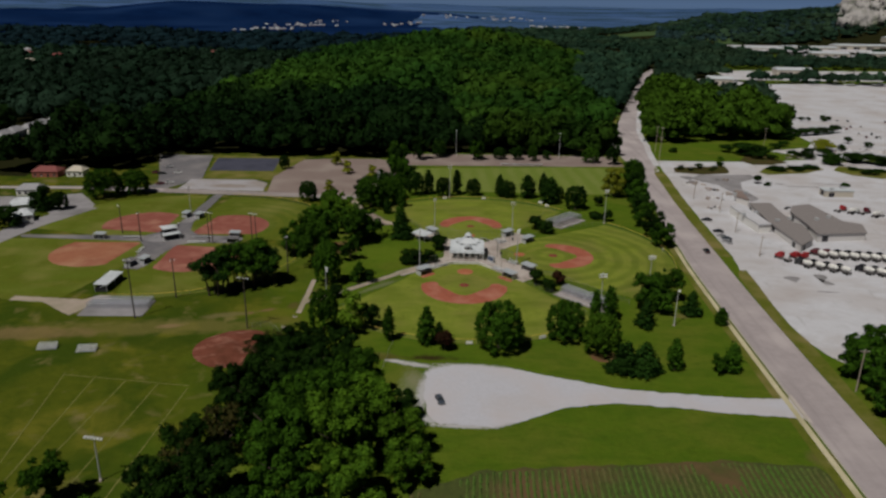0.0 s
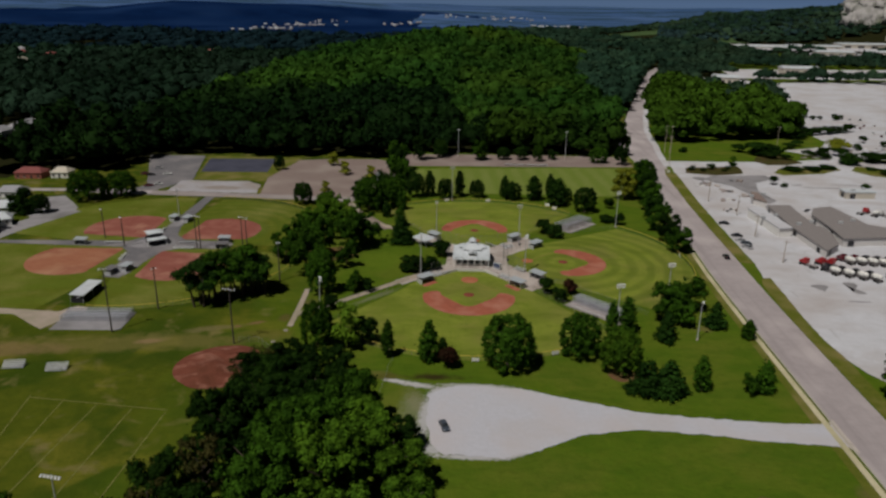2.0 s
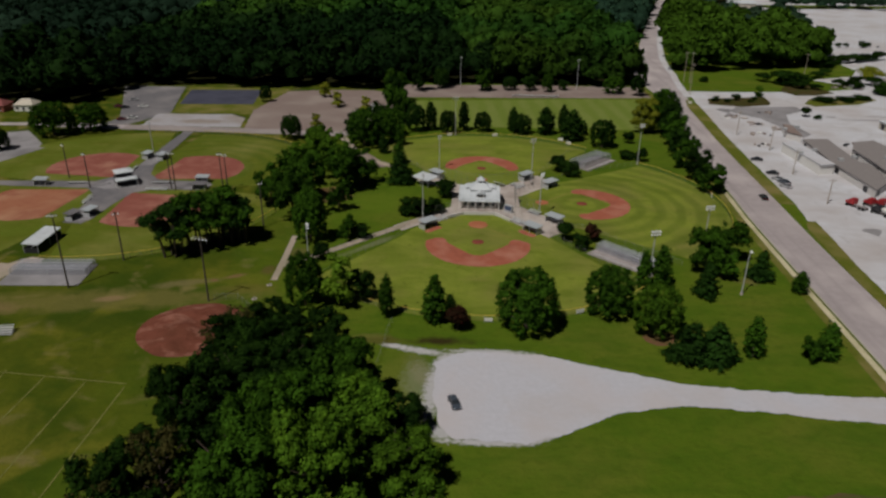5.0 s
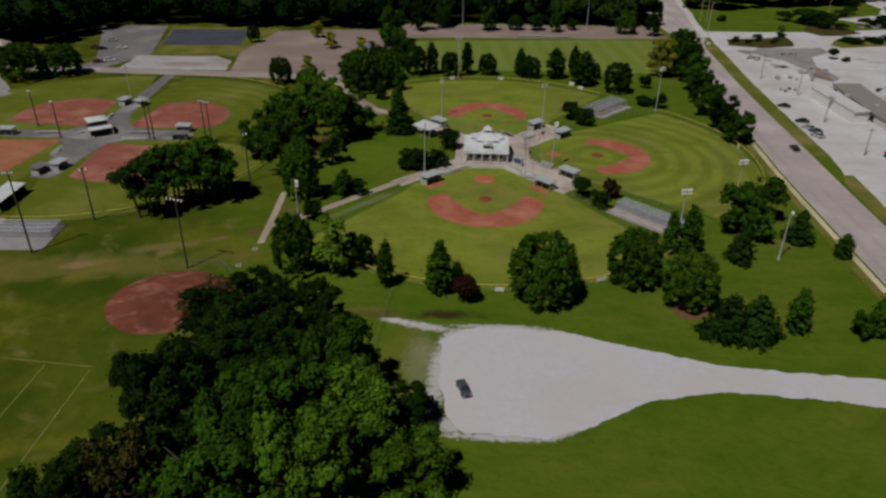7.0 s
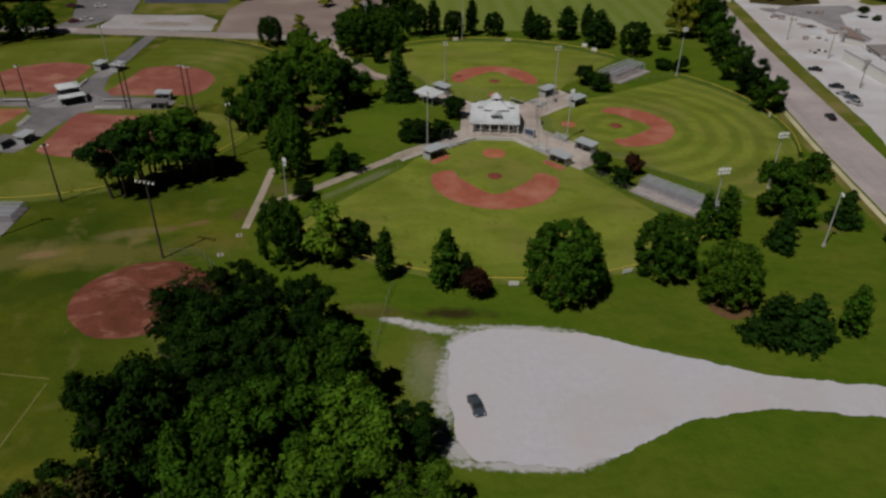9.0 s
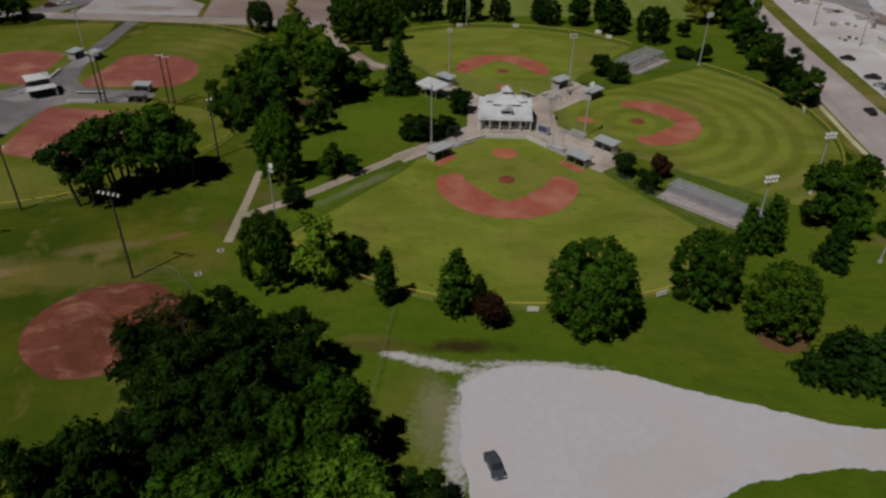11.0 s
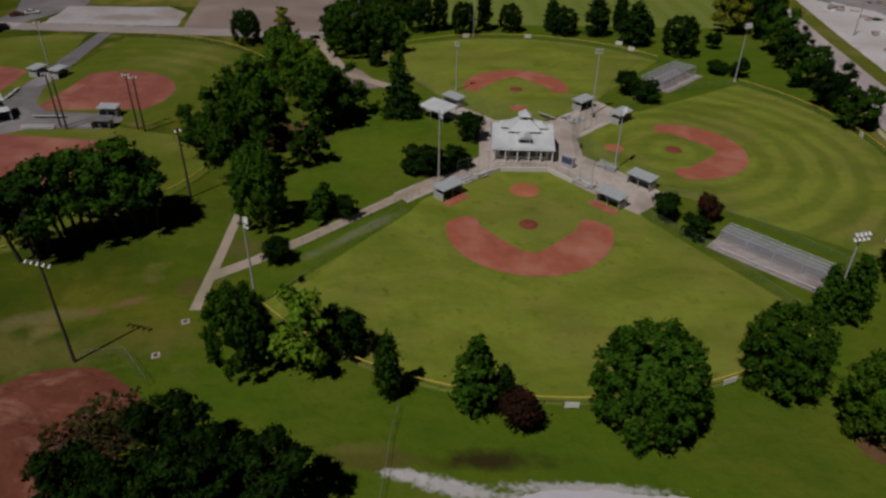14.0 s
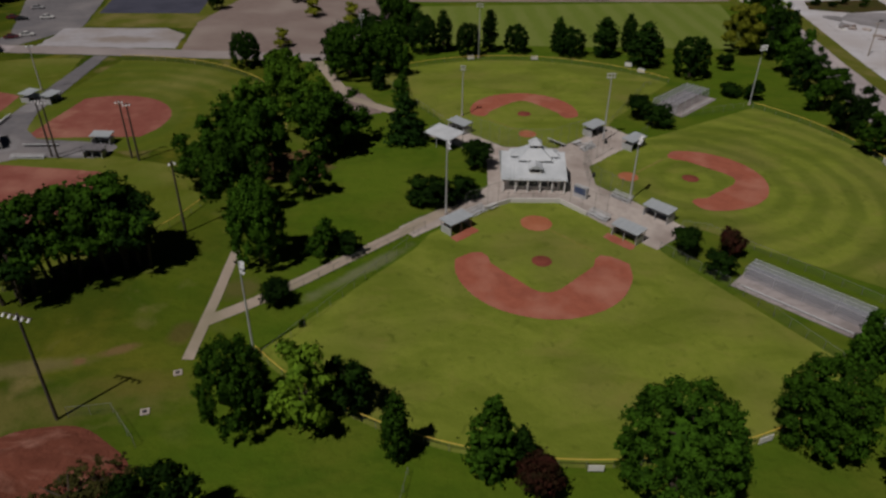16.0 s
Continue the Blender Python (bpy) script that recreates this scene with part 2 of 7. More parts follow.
# ---- materials ----
M = {}
M["lawn"] = mat("lawn", (0.062, 0.108, 0.007), 0.95, 0, (0.078, 0.114, 0.009), 0.35, 8, 0.35, (0.098, 0.118, 0.014), 0.04, spec=0.03, coords="World")
mottle(M["lawn"], (0.046, 0.090, 0.006), 0.07, 0.7, 4.0, 0.45, 0.66, 2.2)
meadow_mix(M["lawn"], -58.0)
mottle(M["lawn"], (0.040, 0.066, 0.005), 0.45, 0.35, 9.0, 0.50, 0.68, 1.6)
for colour, centre, radii, turn, strength in (
        ((0.104, 0.124, 0.018), (-14.5, -86), (8, 17), 5, 0.8), ((0.165, 0.155, 0.065), (-11.5, -80), (3.2, 8), 15, 0.5),
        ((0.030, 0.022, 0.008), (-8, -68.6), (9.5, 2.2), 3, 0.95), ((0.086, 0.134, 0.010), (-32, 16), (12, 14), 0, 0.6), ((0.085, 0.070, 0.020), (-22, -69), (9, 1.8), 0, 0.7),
        ((0.135, 0.118, 0.034), (-96, -56), (52, 6.5), 7, 0.7), ((0.185, 0.125, 0.060), (-128, -63), (22, 5.5), 8, 0.6),
        # patch at (-88, -66): meadow shade put into a darker green
        ((0.110, 0.100, 0.020), (-58, -47), (9, 3), 10, 0.6), ((0.036, 0.056, 0.005), (-88, -66), (24, 5), 4, 0.6),
        ((0.095, 0.072, 0.024), (-55.5, -36.5), (2.4, 3.6), -5, 0.7), ((0.185, 0.085, 0.048), (-67.9, -43.1), (1.3, 1.1), 0, 0.8), ((0.170, 0.105, 0.050), (-63.2, -40.3), (3.6, 1.3), 30, 0.75), ((0.150, 0.125, 0.055), (-74, -45), (10, 2.4), 18, 0.7), ((0.225, 0.150, 0.080), (-88.9, -54.3), (5, 2.0), 12, 0.7), ((0.120, 0.110, 0.030), (-24.5, -67.5), (5, 1.4), 5, 0.6), ((0.120, 0.095, 0.038), (-50, -24), (4, 4), 0, 0.55), ((0.150, 0.160, 0.085), (-31.5, -18.5), (13, 1.8), 49, 0.75),
        ((0.120, 0.082, 0.040), (-78, -15), (13, 5), 35, 0.7), ((0.135, 0.110, 0.040), (71, -33), (4, 3), 0, 0.7),
        ((0.100, 0.104, 0.018), (84.5, -60), (2.4, 50), 0, 0.6), ((0.125, 0.100, 0.035), (83, -108), (5, 5), 0, 0.7)):
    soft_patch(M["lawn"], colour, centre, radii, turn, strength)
# gravel strewn into the grass round the lot
for centre, radii, turn, strength in (((-8.6, -87), (2.2, 12), -2, 0.85), ((-6.6, -99.8), (3.4, 2.2), -50, 0.85), ((2, -102), (9.5, 1.2), 0, 0.9), ((12.6, -100.2), (5, 1.0), 30, 0.85),
                                      ((3, -72.1), (11, 1.1), 0, 0.8), ((-6.4, -75.2), (4.2, 1.7), 42, 0.9), ((-12.5, -72.6), (7.5, 1.5), -13, 0.9), ((-18, -71.2), (3.6, 1.0), -6, 0.95),
                                      ((-11.5, -84), (4.5, 9), 5, 0.14)):
    soft_patch(M["lawn"], (0.41, 0.40, 0.425), centre, radii, turn, strength, 0.45, 1.1)
M["verge"] = mat("verge_grass", (0.110, 0.118, 0.018), 0.95, 0, (0.072, 0.090, 0.011), 0.6, 8, 0.3, (0.170, 0.145, 0.050), 0.08, spec=0.05, coords="World")
M["dirt"] = mat("red_infield_dirt", (0.325, 0.104, 0.066), 0.95, 0, (0.265, 0.082, 0.052), 0.6, 8, 0.15, (0.360, 0.155, 0.110), 0.12, spec=0.1, coords="World")
# western dirt: pinker, and the dim left side put into a darker colour
M["dirt_west"] = mat("dimmed_red_dirt", (0.235, 0.080, 0.062), 0.95, 0, (0.195, 0.064, 0.050), 0.5, 8, 0.15, (0.290, 0.125, 0.095), 0.10, spec=0.1, coords="World")
mottle(M["dirt"], (0.215, 0.068, 0.046), 0.16, 0.6, 2.0, 0.52, 0.70)
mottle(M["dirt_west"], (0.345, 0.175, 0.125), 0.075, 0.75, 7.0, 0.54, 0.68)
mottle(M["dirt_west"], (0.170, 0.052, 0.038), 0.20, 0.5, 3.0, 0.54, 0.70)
M["dirt_dark"] = mat("damp_red_clay", (0.200, 0.055, 0.038), 0.95, 0, (0.150, 0.042, 0.030), 0.9, 8, 0.2, spec=0.1, coords="World")
M["dirt_orange"] = mat("orange_clay", (0.345, 0.122, 0.062), 0.95, 0, (0.285, 0.098, 0.050), 0.6, 8, 0.15, (0.380, 0.150, 0.085), 0.2, spec=0.1, coords="World")
M["dirt_tan"] = mat("tan_infield_dirt", (0.300, 0.130, 0.075), 0.95, 0, (0.260, 0.100, 0.060), 0.4, 8, 0.15, (0.340, 0.180, 0.110), 0.08, spec=0.1, coords="World")
mottle(M["dirt_tan"], (0.225, 0.078, 0.050), 0.07, 0.8, 5.0, 0.50, 0.66)
M["gravel"] = mat("pale_gravel", (0.445, 0.445, 0.500), 0.95, 0, (0.395, 0.395, 0.440), 0.8, 10, 0.12, (0.43, 0.405, 0.43), 0.06, spec=0.08, coords="World")
mottle(M["gravel"], (0.40, 0.370, 0.375), 0.05, 0.6, 1.0, 0.50, 0.66, 1.0)
M["concrete"] = mat("concrete", (0.46, 0.405, 0.375), 0.85, 0, (0.34, 0.30, 0.28), 0.8, 8, 0.1, (0.27, 0.225, 0.205), 0.12, coords="World")
M["path"] = mat("pinkish_path", (0.36, 0.30, 0.25), 0.9, 0, (0.29, 0.24, 0.20), 0.7, 8, 0.1, (0.25, 0.22, 0.16), 0.1, coords="World")
M["road"] = mat("worn_road", (0.345, 0.305, 0.315), 0.85, 0, (0.285, 0.250, 0.258), 0.35, 8, 0.05, (0.410, 0.365, 0.370), 0.05, coords="World")
mottle(M["road"], (0.235, 0.205, 0.212), 0.35, 0.6, 0.0, 0.50, 0.70, 0.03)
M["asphalt"] = mat("grey_asphalt", (0.150, 0.145, 0.157), 0.85, 0, (0.105, 0.100, 0.110), 0.5, 8, 0.05, (0.210, 0.195, 0.200), 0.06, coords="World")
M["worn_lot"] = mat("stained_grey_paving", (0.27, 0.26, 0.275), 0.9, 0, (0.21, 0.20, 0.215), 0.3, 9, 0.05, (0.15, 0.145, 0.15), 0.06, coords="World")
M["pad"] = mat("stained_gravel_pad", (0.36, 0.35, 0.375), 0.95, 0, (0.29, 0.28, 0.30), 0.5, 9, 0.1, (0.24, 0.205, 0.185), 0.05, spec=0.08, coords="World")
soft_patch(M["pad"], (0.21, 0.17, 0.14), (-130, 116), (15, 5), 5, 0.75)
M["lane"] = mat("dusty_lane", (0.27, 0.235, 0.235), 0.9, 0, (0.22, 0.19, 0.185), 0.4, 8, 0.05, (0.31, 0.275, 0.27), 0.05, coords="World")
M["court"] = mat("dark_court", (0.045, 0.048, 0.075), 0.8, 0, (0.060, 0.062, 0.090), 0.3, 6, 0.0, (0.035, 0.038, 0.058), 0.08, coords="World")
M["brown_lot"] = mat("brown_gravel_lot", (0.215, 0.165, 0.150), 0.95, 0, (0.175, 0.132, 0.120), 0.4, 9, 0.2, (0.250, 0.205, 0.185), 0.05, coords="World")
M["white_lot"] = mat("bleached_concrete_lot", (0.50, 0.505, 0.55), 0.9, 0, (0.43, 0.43, 0.465), 0.25, 9, 0.1, (0.40, 0.375, 0.385), 0.03, coords="World")
mottle(M["white_lot"], (0.34, 0.305, 0.30), 0.045, 0.7, 3.0, 0.50, 0.72, 2.0)
mottle(M["white_lot"], (0.22, 0.20, 0.195), 0.22, 0.5, 8.0, 0.60, 0.75, 0.4)
M["kerb"] = mat("kerb_concrete", (0.42, 0.39, 0.33), 0.85, 0, None, 1.5)
M["line"] = mat("chalk_line", (0.17, 0.17, 0.05), 0.9, 0, (0.09, 0.095, 0.014), 0.5, 6, coords="World")
M["worn_line"] = mat("worn_base_line", (0.215, 0.190, 0.060), 0.95, 0, (0.150, 0.160, 0.020), 0.9, 8, 0.1, spec=0.05, coords="World")
M["crop"] = mat("crop_leaves", (0.050, 0.108, 0.012), 0.8, 0, (0.072, 0.125, 0.018), 1.2, 6, 0.2, (0.100, 0.085, 0.030), 0.09, coords="World")
M["soil"] = mat("crop_soil", (0.060, 0.076, 0.014), 0.95, 0, (0.036, 0.046, 0.010), 0.7, 8, 0.3, (0.120, 0.064, 0.032), 0.06, coords="World")
M["bank"] = mat("dark_bare_soil", (0.034, 0.030, 0.012), 0.95, 0, (0.052, 0.060, 0.012), 0.5, 8, 0.3, (0.070, 0.046, 0.022), 0.2, spec=0.03, coords="World")
M["soil_red"] = mat("reddish_mulch", (0.150, 0.075, 0.042), 0.95, 0, (0.105, 0.062, 0.030), 0.8, 8, 0.3, (0.080, 0.085, 0.020), 0.2, spec=0.03, coords="World")
M["white_roof"] = mat("white_metal_roof", (0.52, 0.55, 0.58), 0.55, 0.0, (0.45, 0.48, 0.52), 0.9, 6, 0.05, (0.38, 0.41, 0.44), 0.25)
M["dull_roof"] = mat("dull_grey_metal_roof", (0.36, 0.39, 0.42), 0.5, 0.0, (0.29, 0.32, 0.35), 0.9, 6, 0.05)
M["white_paint"] = mat("white_paint", (0.72, 0.71, 0.69), 0.6, 0, (0.62, 0.61, 0.59), 1.2)
M["grey_roof"] = mat("grey_shingle_roof", (0.225, 0.205, 0.205), 0.9, 0, (0.180, 0.162, 0.162), 0.9, 8, 0.15)
M["dark"] = mat("dark_opening", (0.018, 0.018, 0.022), 0.5, 0, (0.03, 0.03, 0.035), 1.5)
M["block"] = mat("painted_block_wall", (0.60, 0.58, 0.57), 0.8, 0, (0.52, 0.50, 0.49), 1.4, 6, 0.1)
M["galv"] = mat("galvanised_steel", (0.50, 0.51, 0.53), 0.5, 0.25, (0.40, 0.41, 0.43), 2.0)
M["lamp_white"] = mat("white_lamp_housing", (0.70, 0.71, 0.73), 0.4, 0.0, (0.60, 0.61, 0.64), 3.0)
M["lamp_glass"] = mat("lamp_lens", (0.55, 0.60, 0.66), 0.15, 0.0, (0.45, 0.50, 0.56), 3.0)
M["pole_wood"] = mat("dark_wood_pole", (0.045, 0.038, 0.034), 0.85, 0, (0.075, 0.062, 0.052), 3.0, 6, 0.3)
M["bark"] = mat("bark", (0.075, 0.055, 0.040), 0.95, 0, (0.045, 0.034, 0.026), 4.0, 6, 0.5)
M["yellow"] = mat("yellow_fence_cap", (0.56, 0.41, 0.06), 0.6, 0, (0.44, 0.33, 0.07), 1.0)
M["sign"] = mat("pale_sign_face", (0.62, 0.61, 0.58), 0.6, 0, (0.54, 0.53, 0.50), 1.5)
M["alu"] = mat("aluminium_plank", (0.60, 0.61, 0.63), 0.45, 0.15, (0.42, 0.43, 0.45), 2.0)
M["rubber"] = mat("black_rubber", (0.02, 0.02, 0.02), 0.8, 0, None, 8.0)
M["glass"] = mat("dark_car_glass", (0.02, 0.025, 0.03), 0.08, 0, (0.03, 0.035, 0.04), 2.0, spec=0.6)
M["chrome"] = mat("wheel_metal", (0.45, 0.45, 0.46), 0.3, 0.8, None, 6.0)
M["red_light"] = mat("red_tail_lens", (0.35, 0.02, 0.02), 0.3, 0, None, 6.0)
M["rock"] = mat("pale_rock", (0.38, 0.365, 0.36), 0.95, 0, (0.24, 0.23, 0.225), 0.05, 10, 0.6, (0.08, 0.10, 0.05), 0.012)
M["brick"] = mat("red_brick_wall", (0.30, 0.10, 0.075), 0.9, 0, (0.24, 0.08, 0.06), 3.0)
M["red_roof"] = mat("dark_red_roof", (0.22, 0.07, 0.065), 0.85, 0, (0.17, 0.055, 0.05), 1.2)
M["blue"] = mat("blue_canvas", (0.05, 0.075, 0.16), 0.7, 0, None, 2.0)
M["beige"] = mat("beige_wall", (0.50, 0.46, 0.39), 0.85, 0, (0.43, 0.39, 0.33), 0.8)
M["fence_net"] = net_mat("chain_link", (0.17, 0.20, 0.18), 0.07)
M["cage_slab"] = mat("stained_pinkish_slab", (0.34, 0.305, 0.305), 0.9, 0, (0.27, 0.24, 0.24), 0.9, 9, 0.05, (0.21, 0.185, 0.185), 0.12, coords="World")
mottle(M["cage_slab"], (0.17, 0.15, 0.145), 0.35, 0.7, 5.0, 0.52, 0.66, 2.5)
M["fence_steel"] = mat("weathered_fence_steel", (0.20, 0.215, 0.19), 0.7, 0.1, (0.14, 0.15, 0.13), 1.5)
M["cage_net"] = net_mat("batting_net", (0.34, 0.36, 0.42), 0.30)
M["leaf"] = leaf_mat("leaf_green", (0.036, 0.088, 0.006), (0.011, 0.032, 0.003), 0.6)
M["leaf_bright"] = leaf_mat("leaf_bright_green", (0.074, 0.150, 0.010), (0.024, 0.062, 0.005), 0.6)
M["leaf_dark"] = leaf_mat("leaf_dark_green", (0.016, 0.040, 0.004), (0.004, 0.013, 0.002), 0.7)
M["leaf_yellow"] = leaf_mat("leaf_yellow_green", (0.185, 0.200, 0.018), (0.120, 0.140, 0.012), 0.3)
M["leaf_red"] = leaf_mat("leaf_dull_red", (0.044, 0.011, 0.009), (0.012, 0.015, 0.005))
M["leaf_pine"] = leaf_mat("pine_needles", (0.020, 0.054, 0.007), (0.009, 0.026, 0.004))
M["forest"] = leaf_mat("forest_leaves", (0.015, 0.046, 0.006), (0.006, 0.020, 0.003), 0.9, (0.023, 0.056, 0.006))
M["forest_bright"] = leaf_mat("grove_leaves", (0.046, 0.096, 0.008), (0.018, 0.044, 0.004), 0.8)
# far woods and knoll: distance haze put into bluer leaf colours
M["forest_far"] = leaf_mat("hazy_forest_leaves", (0.020, 0.046, 0.026), (0.008, 0.022, 0.014), 0.7, (0.030, 0.056, 0.030))
M["forest_knoll"] = leaf_mat("hazy_knoll_leaves", (0.020, 0.042, 0.042), (0.014, 0.031, 0.034), 0.45, (0.026, 0.052, 0.050))
M["grey_far"] = mat("pale_grey_roof", (0.30, 0.30, 0.32), 0.8, 0, (0.24, 0.24, 0.26), 0.8)
# wood edge and hill foot: shade put into a near-black leaf colour
M["forest_shaded"] = leaf_mat("shaded_forest_leaves", (0.005, 0.016, 0.003), (0.002, 0.007, 0.002), 0.95, (0.009, 0.024, 0.004))
# western wood: the haze's blue tint put into a dull leaf colour
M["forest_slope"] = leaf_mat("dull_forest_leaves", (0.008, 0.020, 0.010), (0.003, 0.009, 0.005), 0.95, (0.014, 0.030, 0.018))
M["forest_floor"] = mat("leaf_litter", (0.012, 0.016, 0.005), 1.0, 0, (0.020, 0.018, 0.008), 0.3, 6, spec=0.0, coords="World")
M["cream_path"] = mat("cream_concrete", (0.50, 0.45, 0.31), 0.9, 0, (0.42, 0.38, 0.26), 0.8, 8, 0.1, (0.34, 0.31, 0.19), 0.1, coords="World")
M["dirt_rough"] = mat("rough_red_dirt", (0.175, 0.060, 0.040), 0.95, 0, (0.120, 0.040, 0.026), 0.35, 10, 0.5, (0.075, 0.030, 0.017), 0.06, spec=0.05, coords="World")
mottle(M["dirt_rough"], (0.30, 0.145, 0.110), 0.13, 0.9, 6.0, 0.52, 0.70, 2.2)
# valley woods: haze put into the leaf colour as blue
M["forest_hazed"] = leaf_mat("haze_blue_leaves", (0.008, 0.022, 0.026), (0.004, 0.012, 0.018), 0.8)
M["leaf_light"] = leaf_mat("leaf_light_green", (0.115, 0.195, 0.014), (0.048, 0.100, 0.008))
# hill's right side: sunlight put into a brighter copy of the leaf colour
M["forest_east"] = leaf_mat("sunlit_hill_leaves", (0.018, 0.050, 0.006), (0.006, 0.021, 0.003), 0.9, (0.032, 0.064, 0.006))
M["leaf_olive"] = leaf_mat("leaf_olive_brown", (0.058, 0.050, 0.014), (0.022, 0.026, 0.007))
# far plain: atmospheric haze put into a pale blue base
M["far_plain"] = mat("hazy_plain", (0.052, 0.100, 0.225), 1.0, 0, (0.036, 0.076, 0.180), 0.004, 10, 0.0, (0.070, 0.125, 0.270), 0.0012, spec=0.0, coords="World")
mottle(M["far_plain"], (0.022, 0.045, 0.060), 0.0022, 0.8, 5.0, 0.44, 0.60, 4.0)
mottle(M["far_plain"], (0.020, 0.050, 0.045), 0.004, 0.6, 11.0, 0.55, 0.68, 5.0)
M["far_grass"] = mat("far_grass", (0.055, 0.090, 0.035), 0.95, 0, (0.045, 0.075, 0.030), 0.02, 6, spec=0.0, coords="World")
# far ridge: haze put into the base colour as navy
M["far_wood"] = mat("hazy_wooded_ridge", (0.004, 0.016, 0.060), 1.0, 0, (0.002, 0.008, 0.034), 0.012, 10, 0.0, (0.008, 0.024, 0.076), 0.003, spec=0.0, coords="World")

# ---- mesh tools ----
def bm_box(bm, x0, x1, y0, y1, z0, z1, bevel=0.0):
    r = bmesh.ops.create_cube(bm, size=1.0)
    for v in r["verts"]:
        v.co = Vector(((x0 + x1) / 2 + v.co.x * (x1 - x0), (y0 + y1) / 2 + v.co.y * (y1 - y0), (z0 + z1) / 2 + v.co.z * (z1 - z0)))
    if bevel:
        edges = list({e for v in r["verts"] for e in v.link_edges})
        bmesh.ops.bevel(bm, geom=edges, offset=bevel, segments=2, affect="EDGES")
    return bm


def bm_tube(bm, a, b, r0, r1=None, seg=8):
    a, b = Vector(a), Vector(b)
    d = b - a
    m = Matrix.Translation((a + b) / 2) @ d.to_track_quat("Z", "Y").to_matrix().to_4x4()
    bmesh.ops.create_cone(bm, cap_ends=True, segments=seg, radius1=r0, radius2=r0 if r1 is None else r1, depth=d.length, matrix=m)
    return bm


def bm_prism(bm, pts, z0, z1):
    """A solid with the outline pts, from z0 to z1."""
    low = [bm.verts.new((x, y, z0)) for x, y in pts]
    top = [bm.verts.new((x, y, z1)) for x, y in pts]
    n = len(pts)
    bm.faces.new(top)
    bm.faces.new(low[::-1])
    for i in range(n):
        bm.faces.new((low[i], low[(i + 1) % n], top[(i + 1) % n], top[i]))
    return bm


def bm_frustum(bm, lo, hi, z0, z1):
    """A hip: rectangle lo = (x0, x1, y0, y1) at z0 to rectangle hi at z1."""
    ring = lambda r, z: [bm.verts.new(p) for p in ((r[0], r[2], z), (r[1], r[2], z), (r[1], r[3], z), (r[0], r[3], z))]  # noqa: E731
    a, b = ring(lo, z0), ring(hi, z1)
    bm.faces.new(a[::-1])
    bm.faces.new(b)
    for i in range(4):
        bm.faces.new((a[i], a[(i + 1) % 4], b[(i + 1) % 4], b[i]))
    return bm


def part(name, bm, material, parent=None, label="", flat=True):
    me = bpy.data.meshes.new(name)
    bmesh.ops.recalc_face_normals(bm, faces=bm.faces)
    bm.to_mesh(me)
    bm.free()
    me.materials.append(material)
    if not flat:
        for p in me.polygons:
            p.use_smooth = True
    ob = new(name, me)
    if parent:
        ob.parent = parent
    if label:
        ob["label"] = label
    return ob


def raw(name, verts, faces, material, parent=None, flat=True):
    me = bpy.data.meshes.new(name)
    me.from_pydata([tuple(v) for v in verts], [], [tuple(f) for f in faces]) if not isinstance(verts, np.ndarray) else fill(me, verts, faces)
    me.materials.append(material)
    if not flat:
        me.polygons.foreach_set("use_smooth", np.ones(len(me.polygons), bool))
    me.update()
    ob = new(name, me)
    if parent:
        ob.parent = parent
    return ob


def fill(me, verts, faces):
    """Arrays of points and of triangles or quads into a mesh."""
    k = faces.shape[1]
    me.vertices.add(len(verts))
    me.vertices.foreach_set("co", verts.astype(np.float32).ravel())
    me.loops.add(faces.size)
    me.loops.foreach_set("vertex_index", faces.astype(np.int32).ravel())
    me.polygons.add(len(faces))
    me.polygons.foreach_set("loop_start", np.arange(0, faces.size, k, dtype=np.int32))
    me.update(calc_edges=True)


def thing(name, label, category, m=None, group="", kind=""):
    ob = new(name)
    ob.empty_display_size = 0.5
    if m is not None:
        ob.matrix_basis = m
    return tagged(ob, label, category, group, kind)


def curve_through(pts, steps=6, closed=True):
    """A smooth line (Catmull-Rom) through the points."""
    p = [Vector((*q, 0)) for q in pts]
    n, out = len(p), []
    for i in range(n if closed else n - 1):
        if closed:
            a, b, c, d = p[i - 1], p[i], p[(i + 1) % n], p[(i + 2) % n]
        else:
            a, b, c, d = p[max(i - 1, 0)], p[i], p[i + 1], p[min(i + 2, n - 1)]
        for s in range(steps):
            t = s / steps
            v = 0.5 * (2 * b + (c - a) * t + (2 * a - 5 * b + 4 * c - d) * t * t + (3 * b - a - 3 * c + d) * t ** 3)
            out.append((v.x, v.y))
    if not closed:
        out.append(tuple(pts[-1]))
    return out


def ragged(pts, amount, step=1.0):
    """The closed outline cut into short pieces, with an uneven edge."""
    out, n = [], len(pts)
    for i in range(n):
        a, b = Vector(pts[i]), Vector(pts[(i + 1) % n])
        k = max(1, int((b - a).length / step))
        for j in range(k):
            q = a.lerp(b, j / k)
            d = Vector((noise.noise((q.x * 0.4, q.y * 0.4, 1.3)) + 0.6 * noise.noise((q.x * 1.3, q.y * 1.3, 5.1)), noise.noise((q.x * 0.4, q.y * 0.4, 9.7)) + 0.6 * noise.noise((q.x * 1.3, q.y * 1.3, 3.3))))
            out.append(tuple(q + d * amount))
    return out


